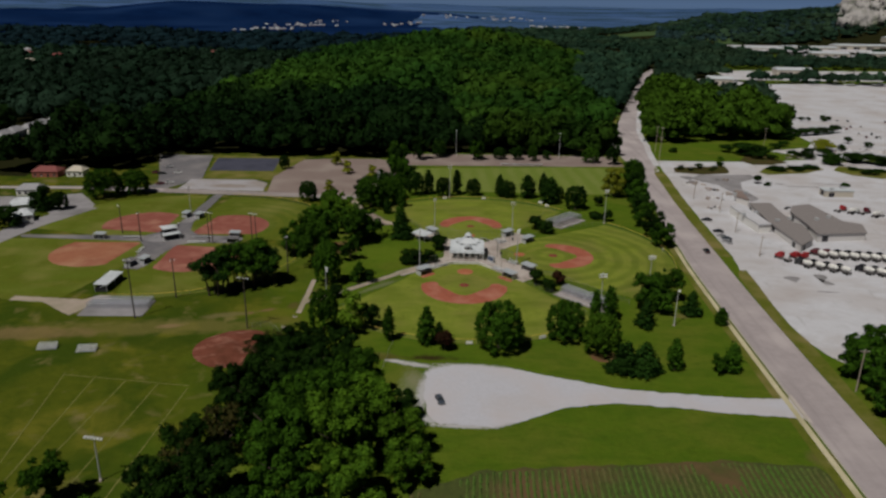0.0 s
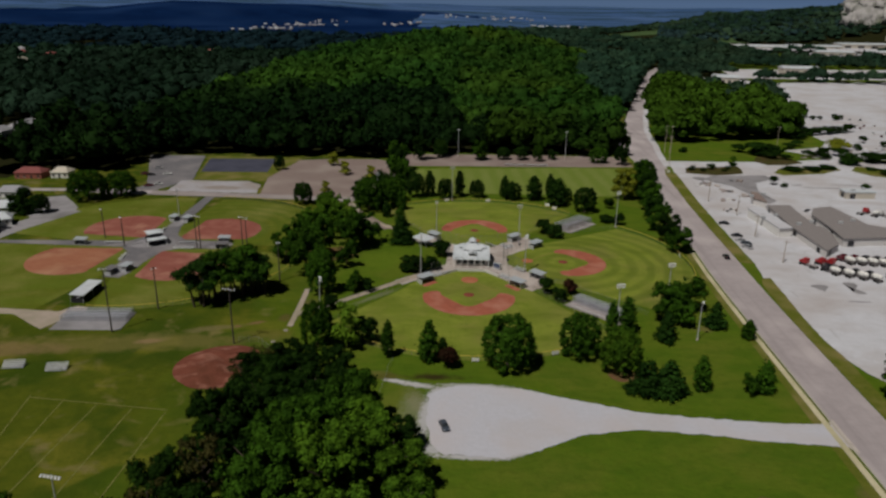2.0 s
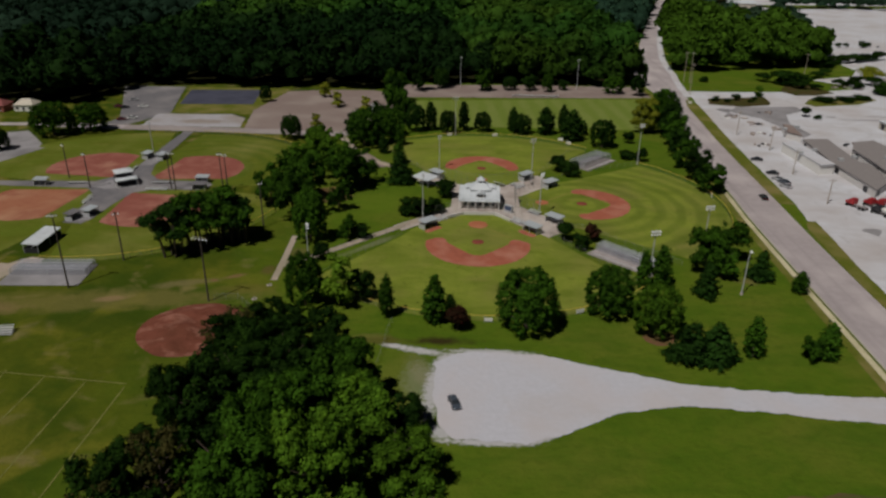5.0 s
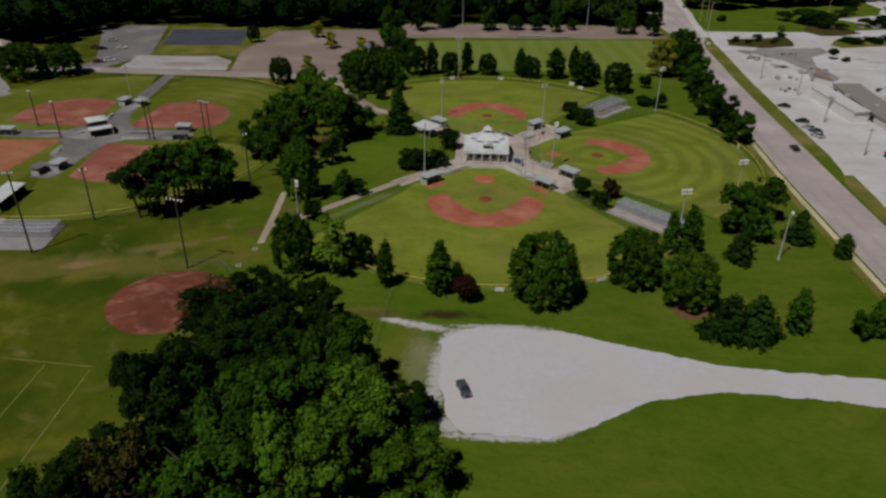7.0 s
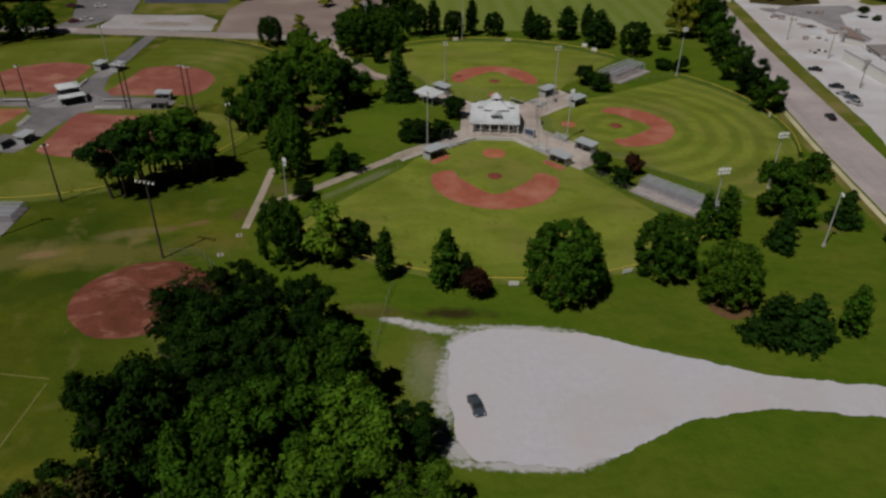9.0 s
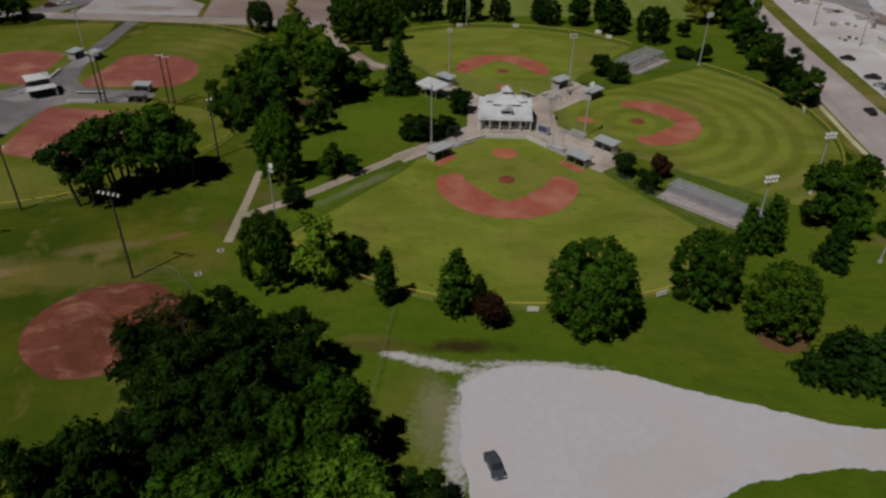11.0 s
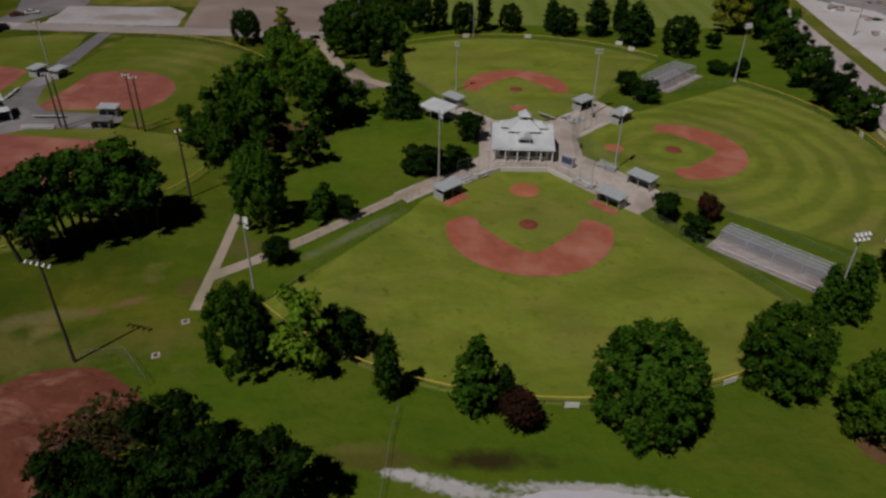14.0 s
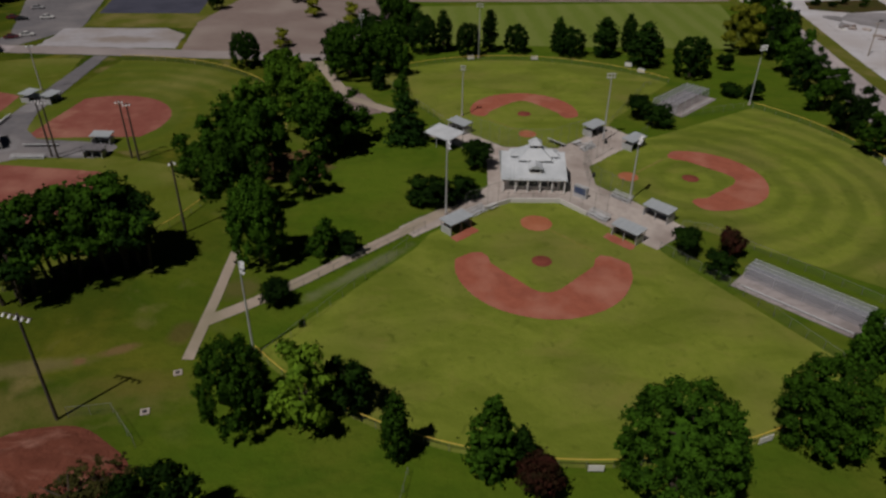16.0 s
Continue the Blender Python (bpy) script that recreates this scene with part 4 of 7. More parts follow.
sheet("cage_apron", [(-150, -36.4), (-126, -37.4), (-122, -33), (-118, -34), (-117.5, -38), (-121, -42), (-124, -50), (-130, -46), (-138, -40.6), (-150, -40)], 0.05, M["path"], 0.3, 1, "pale gravel path to the batting cage", "path")
# practice infield
pile = bmesh.new()
bmesh.ops.create_circle(pile, cap_ends=False, segments=64, radius=1.0)
bmesh.ops.delete(pile, geom=pile.verts[:], context="VERTS")
rings_n, segs = 14, 64
grid = []
for i in range(rings_n + 1):
    q = i / rings_n
    row = []
    for j in range(segs):
        a = 2 * math.pi * j / segs
        rr = q * (1 + 0.08 * noise.noise((math.cos(a) * 1.7, math.sin(a) * 1.7, 4)))
        x, y = 12.3 * rr * math.cos(a), 11.9 * rr * math.sin(a)
        z = 1.6 * (1 - q ** 2.2) * (0.8 + 0.5 * noise.noise((x * 0.22, y * 0.22, 2))) + 0.05
        row.append(pile.verts.new((x, y, max(z, 0.0 if i == rings_n else 0.04))))
    grid.append(row)
for i in range(rings_n):
    for j in range(segs):
        k = (j + 1) % segs
        pile.faces.new((grid[i][j], grid[i + 1][j], grid[i + 1][k], grid[i][k]))
bmesh.ops.remove_doubles(pile, verts=pile.verts, dist=0.001)
dp = part("practice_infield", pile, M["dirt_rough"], flat=False)
dp.matrix_basis = pose(-64.3, -67.2, 0, 0, 0, 20)
tagged(dp, "low rounded patch of bare red dirt in the meadow", "dirt")
fence([(-64.0, -53.8), (-58.6, -52.8), (-53.4, -58.4)], 1.8, "small chain-link backstop at a dirt patch", name="practice_backstop")
for (x0, y0), (x1, y1) in (((-105, -85), (-97, -125)), ((-87, -87.5), (-88, -140)), ((-69.5, -90), (-69, -140)), ((-78, -89), (-78.5, -140)), ((-105, -86), (-69.5, -89)), ((-96, -86), (-92, -135))):
    ribbon("field_line", [(x0, y0), ((x0 + x1) / 2, (y0 + y1) / 2), (x1, y1)], 0.28, 0.039, M["line"], "faded yellowish line painted on grass", "line")

# ---- trees ----
def ico(sub):
    bm = bmesh.new()
    bmesh.ops.create_icosphere(bm, subdivisions=sub, radius=1.0)
    v = np.array([x.co[:] for x in bm.verts])
    f = np.array([[x.index for x in p.verts] for p in bm.faces])
    bm.free()
    return v, f


ICO1, ICO2, ICO3 = ico(1), ico(2), ico(3)


def leaf_cloud(lobes, count, size, seed, core=0.70, rough=1.0):
    """Leaf sprays over the outside of rounded lobes, round a darker core. Returns points and triangles."""
    g = np.random.default_rng(seed)
    lobes = np.array(lobes, float)
    c, r = lobes[:, :3], lobes[:, 3:]
    area = (r[:, 0] * r[:, 1] + r[:, 0] * r[:, 2] + r[:, 1] * r[:, 2])
    per = 13
    m = max(1, count // per)
    pick = g.choice(len(lobes), m * 2, p=area / area.sum())
    d = g.normal(size=(m * 2, 3))
    d /= np.linalg.norm(d, axis=1, keepdims=True)
    d[:, 2] = np.where(d[:, 2] < -0.5, -d[:, 2], d[:, 2])
    q = c[pick] + d * r[pick] * g.uniform(1 - 0.26 * rough, 1 + 0.10 * rough, (m * 2, 1))
    inside = np.zeros(len(q), bool)
    for i in range(len(lobes)):
        inside |= (np.linalg.norm((q - c[i]) / r[i], axis=1) < 0.8) & (pick != i)
    q, d = q[~inside][:m], d[~inside][:m]
    # each tuft: a handful of leaf sprays round its middle, hanging a little at the rim
    off = g.normal(size=(len(q), per, 3)) * size * g.uniform(0.7, 1.25, (len(q), 1, 1))
    off[:, :, 2] = off[:, :, 2] * 0.8 - 0.30 * np.hypot(off[:, :, 0], off[:, :, 1])
    p = (q[:, None] + off).reshape(-1, 3)
    n = len(p)
    nrm = (off / (np.linalg.norm(off, axis=2, keepdims=True) + 1e-6) * 0.8 + d[:, None] * 0.8).reshape(-1, 3) + (0, 0, 0.25) + g.normal(scale=0.3, size=(n, 3))
    nrm /= np.linalg.norm(nrm, axis=1, keepdims=True)
    t = np.cross(nrm, g.normal(size=(n, 3)))
    t /= np.linalg.norm(t, axis=1, keepdims=True)
    b = np.cross(nrm, t)
    s = size * g.uniform(0.6, 1.4, (n, 1))
    v = np.stack([p - t * s, p + b * s * 0.62 - nrm * s * 0.25, p + t * s, p - b * s * 0.62 - nrm * s * 0.25], 1)
    k = np.arange(n)[:, None] * 4
    tri = np.concatenate([k + [0, 1, 2], k + [0, 2, 3]])
    verts, faces = [v.reshape(-1, 3)], [tri]
    at = 4 * n
    iv, jf = ICO1
    for i in range(len(lobes)):
        w = iv * (core * (1 + 0.14 * g.normal(size=(len(iv), 1)))) * r[i] + c[i]
        verts.append(w)
        faces.append(jf + at)
        at += len(iv)
    return np.concatenate(verts), np.concatenate(faces)


def lobes_for(kind, seed):
    """Crown lobes for a tree 10 m high and about 10 m across (columns: 4 m)."""
    g = np.random.default_rng(seed)
    out = []
    if kind == "round":
        out.append((0, 0, 4.9, 4.35, 4.35, 4.5))
        for i in range(46):
            a, z = i * 2.4 + g.uniform(0, 0.5), 1.2 + 7.6 * (i + g.uniform(0, 1)) / 46
            rad = 4.6 * math.sqrt(max(0.03, 1 - ((z - 4.2) / (5.3 if z > 4.2 else 4.8)) ** 2))
            q = g.uniform(0.6, 0.85)
            out.append((rad * 0.92 * math.cos(a), rad * 0.92 * math.sin(a), z, q, q, q * 1.15))
    elif kind == "oak":
        out.append((0, 0, 5.4, 2.1, 2.1, 2.3))
        for i in range(32):
            a, z = i * 2.4 + g.uniform(-0.5, 0.5), g.uniform(2.0, 9.0)
            rad = 4.4 * math.sqrt(max(0.06, 1 - ((z - 5.0) / 5.0) ** 2)) * g.uniform(0.5, 1.06)
            q = g.uniform(0.6, 1.35)
            out.append((rad * math.cos(a), rad * math.sin(a), z, q * 1.1, q * 1.1, q * 0.8))
    elif kind == "column":
        out.append((0, 0, 4.3, 1.55, 1.55, 3.7))
        for i in range(44):
            z = 0.8 + 8.5 * i / 43
            prof = 1.9 * (max(0.06, 1 - ((z - 4.0) / 5.7) ** 1.5) if z > 4.0 else math.sqrt(max(0.05, 1 - ((z - 4.0) / 4.6) ** 2)))
            a, q = i * 2.4 + g.uniform(-0.3, 0.3), g.uniform(0.42, 0.62)
            out.append((prof * 0.80 * math.cos(a), prof * 0.80 * math.sin(a), z, q * 0.9, q * 0.9, q * 1.25))
    elif kind == "fir":
        for i in range(26):
            z = 0.9 + 8.4 * i / 25
            prof = 4.4 * (1 - z / 10.2) + 0.3
            a = i * 2.4 + g.uniform(-0.3, 0.3)
            out.append((prof * 0.55 * math.cos(a), prof * 0.55 * math.sin(a), z, prof * 0.52 + 0.25, prof * 0.52 + 0.25, 0.75))
    elif kind == "pine":
        for i in range(26):
            a, z = i * 2.4 + g.uniform(-0.4, 0.4), g.uniform(4.6, 9.4)
            rad = g.uniform(0.5, 4.6) * math.sqrt(max(0.08, 1 - ((z - 5.4) / 4.6) ** 2))
            q = g.uniform(0.8, 1.5)
            out.append((rad * math.cos(a), rad * math.sin(a), z, q * 1.05, q * 1.05, q * 0.6))
    elif kind == "airy":
        for i in range(20):
            a, z = i * 2.4 + g.uniform(-0.4, 0.4), g.uniform(1.4, 9.3)
            rad = (4.6 * (1 - (z / 10.6) ** 1.4) + 0.4) * g.uniform(0.3, 1.0)
            q = g.uniform(0.7, 1.35)
            out.append((rad * math.cos(a), rad * math.sin(a), z, q * 1.2, q * 1.2, q * 0.6))
    elif kind == "twiggy":
        for i in range(30):
            a, z = i * 2.4 + g.uniform(-0.5, 0.5), g.uniform(2.0, 9.5)
            rad = 4.6 * math.sqrt(max(0.06, 1 - ((z - 4.6) / 5.4) ** 2)) * g.uniform(0.3, 1.05)
            q = g.uniform(0.5, 0.95)
            out.append((rad * math.cos(a), rad * math.sin(a), z, q * 1.3, q * 1.3, q * 0.8))
    elif kind == "shrub":
        for i in range(11):
            a, z = i * 2.4, g.uniform(2.2, 7.6)
            rad = 3.4 * math.sqrt(max(0.1, 1 - ((z - 4.5) / 5.5) ** 2)) * g.uniform(0.4, 1)
            q = g.uniform(1.6, 2.5)
            out.append((rad * math.cos(a), rad * math.sin(a), z, q, q, q))
    return out


def trunk_bm(kind, seed):
    g = random.Random(seed)
    bm = bmesh.new()
    if kind == "pine":
        for i in range(5):
            a = i * 2.5
            x, y = 1.6 * math.cos(a) * (i > 0), 1.6 * math.sin(a) * (i > 0)
            bm_tube(bm, (x, y, -0.1), (x * 1.6, y * 1.6, 6.6), 0.26, 0.12, 7)
            for j in range(2):
                b = g.uniform(0, 6.28)
                bm_tube(bm, (x * 1.4, y * 1.4, 4.6 + j), (x * 1.5 + 1.5 * math.cos(b), y * 1.5 + 1.5 * math.sin(b), 6.2 + j), 0.1, 0.04, 5)
        return bm
    bm_tube(bm, (0, 0, -0.1), (0.1, 0.05, 3.2), 0.34, 0.24, 8)
    bm_tube(bm, (0.1, 0.05, 3.1), (0.0, 0.1, 7.8), 0.24, 0.06, 7)
    if kind == "twiggy":
        for i in range(5):
            a, z = i * 2.4, 1.5 + 1.1 * i
            bm_tube(bm, (0.05, 0.05, z), (3.8 * math.cos(a) * g.uniform(0.6, 1.1), 3.8 * math.sin(a) * g.uniform(0.6, 1.1), z + g.uniform(1.0, 2.6)), 0.07, 0.02, 4)
    for i in range(6):
        a, z = i * 1.1 + g.uniform(-0.3, 0.3), 1.9 + i * 0.75
        L = {"column": 0.8, "fir": 1.8}.get(kind, 2.8)
        bm_tube(bm, (0.05, 0.05, z), (L * math.cos(a), L * math.sin(a), z + (2.0 if kind != "fir" else 0.3)), 0.13, 0.04, 6)
    return bm


PROTO = {}
FOLIAGE = {"round": (5200, 0.25), "oak": (3400, 0.36), "column": (1700, 0.30), "fir": (2300, 0.36), "pine": (2600, 0.38), "airy": (2000, 0.42), "shrub": (1500, 0.46), "twiggy": (900, 0.30)}


def proto(kind, leaf, seed, dense=1.0):
    key = (kind, leaf, seed, dense)
    if key not in PROTO:
        n, s = FOLIAGE[kind]
        v, f = leaf_cloud(lobes_for(kind, seed), int(n * dense), s / math.sqrt(dense), seed, 0.25 if kind == "twiggy" else 0.66, 0.5 if kind == "round" else 1.0)
        cm = bpy.data.meshes.new("crown")
        fill(cm, v, f)
        cm.materials.append(M[leaf])
        tm = bpy.data.meshes.new("trunk")
        bm = trunk_bm(kind, seed)
        bm.to_mesh(tm)
        bm.free()
        tm.materials.append(M["bark"])
        PROTO[key] = (cm, tm)
    return PROTO[key]


def tree(kind, x, y, h, w, leaf="leaf", seed=1, label="", category="tree", group="", name="tree", dense=1.0, fit=True):
    if fit:
        y, h = y + 0.24 * w, h - 0.06 * w
    cm, tm = proto(kind, leaf, seed, dense)
    base = {"column": 4.0, "shrub": 9.0, "round": 10.2}.get(kind, 10.0)
    turn = (x * 37 + y * 61) % 360
    t = thing(name, label, category, pose(x, y, float(height(x, y)), 0, 0, turn) @ Matrix.Diagonal((w / base, w / base, h / 10.0, 1)), group)
    for n, me in (("trunk", tm), ("crown", cm)):
        o = new(n, me)
        o.parent = t
    return t


# trees round the south outfield
tree("round", 11.3, -65.5, 16.5, 15.5, "leaf", 11, "large dense round green tree outside the outfield fence", dense=1.8)
tree("column", -21.2, -59.6, 11.3, 3.8, "leaf", 12, "slim columnar green tree at the outfield fence")
tree("column", -10, -61.6, 12.2, 5.4, "leaf", 13, "broad columnar green tree at the outfield fence")
tree("shrub", -4.4, -64.6, 6.2, 5.6, "leaf_red", 14, "dark reddish small tree outside the fence")
tree("column", -6.2, -60.2, 7.2, 3.4, "leaf_dark", 15, "small dark columnar tree behind a fuller one")
tree("round", -41.4, -56.8, 15, 9.6, "leaf", 16, "dense dark green tree with drooping crown", dense=1.6)
tree("airy", -33.2, -56.8, 14.6, 11.0, "leaf_light", 17, "light green layered tree with gaps", dense=1.3)
tree("oak", -28.4, -52.5, 9.5, 7.0, "leaf_dark", 18, "dark smaller tree beside a lighter one")
tree("round", 31.3, -56.5, 13.6, 12.5, "leaf", 19, "rounded green tree east of the outfield", dense=1.4)
tree("round", 40.8, -64.5, 13.2, 12.0, "leaf_bright", 20, "bright green rounded tree on grass", dense=1.4)
tree("fir", 45.6, -75, 9.8, 11.6, "leaf_pine", 21, "dark green spreading conifer on grass")
tree("fir", 51.0, -75.0, 9.8, 12.0, "leaf_pine", 22, "dark green spreading conifer on grass")
tree("column", 59.6, -71, 10.0, 4.6, "leaf", 23, "columnar green tree on the roadside lawn")
tree("column", 75.2, -71, 9.5, 4.6, "leaf", 24, "tall narrow green tree near the road")
tree("oak", 71.8, -72, 6.4, 5.0, "leaf", 25, "small leafy tree near the road")
tree("column", 42.2, -40.5, 11.0, 3.8, "leaf", 26, "slim columnar tree beside the batting cage")
tree("column", 46.8, -40.0, 12.0, 5.4, "leaf", 27, "columnar tree beside the batting cage")
for i, (x, y, h, w) in enumerate([(61.5, -30, 12.5, 11.5), (68.5, -23, 12.5, 12.5), (74.5, -34, 8.8, 9.2), (57.5, -44.5, 9.8, 8.2), (64.5, -34, 9.5, 8)]):
    tree("fir" if i in (2, 3) else "oak", x, y, h, w, "leaf_pine" if i in (2, 3) else "leaf", 28 + i % 3, "green tree in a roadside clump", group="roadside clump")
tree("column", 81.8, -40, 6.4, 4.0, "leaf", 31, "small narrow tree at the footpath")
# trees along the road
for i, (x, y, h, w) in enumerate([(82.6, 34, 12.0, 11), (81.5, 47, 12.6, 11), (82, 62, 12.2, 12), (83.5, 78, 13.5, 11), (84, 92, 15, 12), (86, 107, 16, 12), (88, 121, 17, 13), (91.5, 138, 15, 12), (94, 153, 13, 12)]):
    tree("oak", x - 1.8, y, h, w * 0.9, "leaf_dark" if i % 2 else "leaf", 33 + i % 3, "dark green tree in the roadside row", group="roadside row")
tree("oak", 75, 113, 17, 14, "leaf_yellow", 36, "yellow-green airy tree before darker ones", dense=1.6)
tree("round", 51.7, 87.5, 13, 11.5, "leaf_dark", 37, "dark rounded tree beyond the batting cage")
tree("shrub", 64, 96, 6.5, 5, "leaf_dark", 38, "small dark tree on the lawn")
tree("shrub", 59, 73, 4.2, 6.5, "leaf_dark", 38, "dark shrub near a light pole", "shrub", name="shrub")
tree("shrub", 64, 70.5, 6.2, 5.2, "leaf_dark", 39, "dark shrub near a light pole", "shrub", name="shrub")
# row beyond the north field
for i, (x, y, h, w, k) in enumerate([(-28.5, 106, 12.2, 8.4, "round"), (-21.8, 109, 12.4, 4.6, "column"), (-14, 104, 10.4, 6.8, "round"), (-7.2, 110, 12.6, 4.4, "column"), (1.4, 109, 8.8, 7, "round"), (15.2, 111.5, 11, 4.4, "column"), (18.6, 106.5, 8.8, 8.6, "round")]):
    tree(k, x, y, h * 1.1, w * 1.2, "leaf_dark", 40 + i % 3, "dark green tree in the row behind the fence", group="fence row")
for i, (x, y, h, w, k) in enumerate([(29.4, 107, 11.8, 7, "column"), (37.7, 113, 11.6, 4.2, "column"), (39.9, 97.5, 13.2, 8, "column"), (45, 108, 6.5, 6, "round")]):
    tree(k, x, y, h * 1.1, w * 1.2, "leaf_dark", 40 + i % 3, "dark green tree in the row behind the fence", group="fence row")
# around the plaza
tree("fir", -28.0, 35, 12.5, 12.5, "leaf_pine", 43, "broad dark conifer beside the shelter")
tree("column", -31.0, 58.5, 9.5, 5, "leaf", 41, "slim columnar tree near the path's end")
tree("column", -38.6, 72, 8, 4.2, "leaf_dark", 40, "small dark columnar tree before the clump")
for x, y, h, w in ((-22.6, 6.6, 5.8, 6.2), (-18.2, 6.2, 6.4, 6.6), (-13.6, 9.4, 5.2, 6.2)):
    tree("shrub", x, y, h, w, "leaf_dark", 44, "dark dense hedge tree beside the plaza", group="plaza hedge", fit=False)
tree("shrub", -11.2, 22.5, 7.2, 6.6, "leaf_dark", 45, "dark reddish-green tree beside the building")
tree("shrub", 25.3, -11, 6.4, 5.4, "leaf_dark", 46, "dark small tree beside the foul line")
tree("shrub", 29.8, -17, 5.4, 4.9, "leaf_dark", 47, "dark small tree beside the batting cage")
tree("shrub", 33.6, -10.4, 6.0, 4.8, "leaf_red", 48, "dark reddish small tree beside the batting cage")
tree("shrub", 30, 54, 7.2, 6.8, "leaf_dark", 46, "dark small tree beside the far batting cage")
tree("shrub", 34.3, 49, 6.2, 6.8, "leaf_dark", 47, "dark small tree beside the far batting cage")
tree("airy", -38, -15.5, 8.6, 6.4, "leaf", 49, "small open green tree beside the path")
tree("shrub", -34.5, -13.5, 5.0, 5.4, "leaf_dark", 44, "dark shrub beside the path", "shrub", name="shrub")
tree("shrub", -43, -29.5, 5.4, 4.6, "leaf_dark", 45, "dark shrub at the fence corner", "shrub", name="shrub")
tree("round", -48.4, -17, 17, 10.5, "leaf", 50, "green tree near the path", dense=1.3, fit=False)
for i, (x, y, h, w) in enumerate([(-58, -2, 18, 13), (-57, 14, 19, 14), (-46, 24, 17, 14), (-66, 24, 15, 12), (-68, 10, 13, 11), (-52, 37, 16, 13), (-45, 7, 10, 8), (-58, 48, 17, 14), (-66, 42, 13, 10), (-42, 32, 14, 12), (-63, 62, 14, 11)]):
    tree("oak", x, y, h, w, "leaf_bright" if i in (7, 8, 10, 5) else "leaf", 51 + i % 3, "large green tree in the central grove", group="central grove", dense=1.3)
for i, (x, y, h, w) in enumerate([(-48, 79, 17, 15), (-39, 96, 14, 12), (-52, 90, 14, 12), (-40, 84, 15, 12), (-33, 84, 10, 6), (-45, 108, 13, 12), (-36, 118, 15, 11), (-40, 130, 17, 12), (-42, 146, 18, 13), (-44, 162, 19, 14)]):
    tree("round" if i in (0, 1, 3) else "oak", x, y, h, w, ("leaf", "leaf", "leaf_dark")[i % 3], 54 + i % 2, "dark green tree in the northern clump", group="northern clump")
tree("round", -80.5, 88, 11.6, 9.5, "leaf_dark", 56, "dense dark round tree beside the lane")
tree("round", -67.5, 78, 9.5, 10, "leaf_bright", 57, "bright green round tree between grove and lot")
tree("airy", -74.3, 110, 6.8, 7, "leaf_yellow", 57, "small yellow-green tree beside the lot")
for x, y in ((-83, 172), (-72, 150), (-56, 140)):
    tree("airy", x, y, 8.5, 8, "leaf_yellow", 57, "small yellow-green tree on the brown lot", group="lot trees")
tree("round", -111, 158, 9, 6.5, "leaf_dark", 56, "dark round tree beside the court")
# pines by the south-west field
for x, y, h, w, leaf, k in ((-84.6, -28.5, 15.0, 15, "leaf_pine", 58), (-79.4, -23.5, 16.0, 14.5, "leaf", 59), (-73.8, -18, 16.6, 17, "leaf", 58), (-68.9, -18.5, 13.4, 12, "leaf_pine", 59)):
    tree("pine", x, y, h, w, leaf, k, "spreading dark pines with bare trunks", group="pine clump", dense=1.5, fit=False)
# near clump below the camera's way
near = [(-55.5, -69, 7.5, 11, "twiggy"), (-50.5, -81, 10, 11, "oak"), (-39, -83, 12.5, 12, "oak"), (-31, -78, 10.5, 10, "oak"), (-46, -92, 14, 13, "oak"), (-40, -97, 14, 13, "oak"), (-25, -94, 14, 13, "oak"), (-31, -106, 15.5, 15, "oak"), (-47, -108, 16, 14, "oak"), (-20, -106, 15, 14, "oak"), (-13, -114, 14, 14, "oak"), (-24, -120, 17, 16, "oak"), (-38, -121, 17, 16, "oak"), (-48, -121, 13, 12, "twiggy"), (-9, -124, 12, 11, "oak"), (-46, -134, 15, 14, "oak"), (-32, -135, 16, 14, "oak"), (-19, -133, 14, 13, "oak"), (-55, -129, 10, 10, "twiggy"), (-38, -148, 14, 14, "oak"), (-24, -147, 14, 13, "oak"), (-54, -146, 12, 12, "oak"), (-36, -89, 12.5, 11, "oak"), (-44, -86, 12, 10, "oak"), (-32, -97, 13.5, 11, "oak"), (-46, -100, 14, 11, "oak"), (-37, -110, 15, 12, "oak"), (-27, -87, 11.5, 9, "oak"), (-54, -101, 12, 10, "oak"), (-22, -100, 12.5, 10, "oak"), (-53, -116, 12, 11, "oak"), (-56, -124, 11, 11, "oak"), (-58, -136, 11, 11, "oak"), (-51, -139, 12, 11, "oak"), (-13, -101, 9, 9, "oak")]
for i, (x, y, h, w, k) in enumerate(near):
    tree(k, x, y, h * (0.86, 1.1, 0.97, 1.16, 0.9)[i % 5], w * 1.0, "leaf_olive" if i in (0, 13, 18) else "leaf_bright" if i in (9, 10, 11, 14, 17, 29) else "leaf" if i in (7, 12, 16, 26, 6) else "leaf_dark", 60 + i % 4, "tall leafy green tree in the grove beside the gravel lot", group="near grove", fit=False, dense=2.0)
for x, y, h, w in ((-57.5, -71.5, 5.5, 8.5), (-53.5, -66.5, 6, 8.5), (-50.5, -69.5, 6.5, 8), (-54.5, -75, 6, 8)):
    tree("twiggy", x, y, h, w, "leaf_olive", 64, "thin brownish brush at the dirt patch", "shrub", "brown brush", "brush", fit=False, dense=1.6)
for x, y, h, w in ((-44.5, -72, 10.5, 10), (-39.5, -77.5, 11, 10)):
    tree("oak", x, y, h, w, "leaf_dark", 61, "tall leafy green tree in the grove beside the gravel lot", group="near grove", fit=False, dense=2.0)
for x, y, h, w in ((-79, -136, 11, 9), (-68, -142, 6, 7), (-88, -142, 9, 9)):
    tree("oak", x, y, h, w, "leaf", 61, "leafy tree standing in the sports meadow", group="meadow edge", fit=False, dense=2.0)
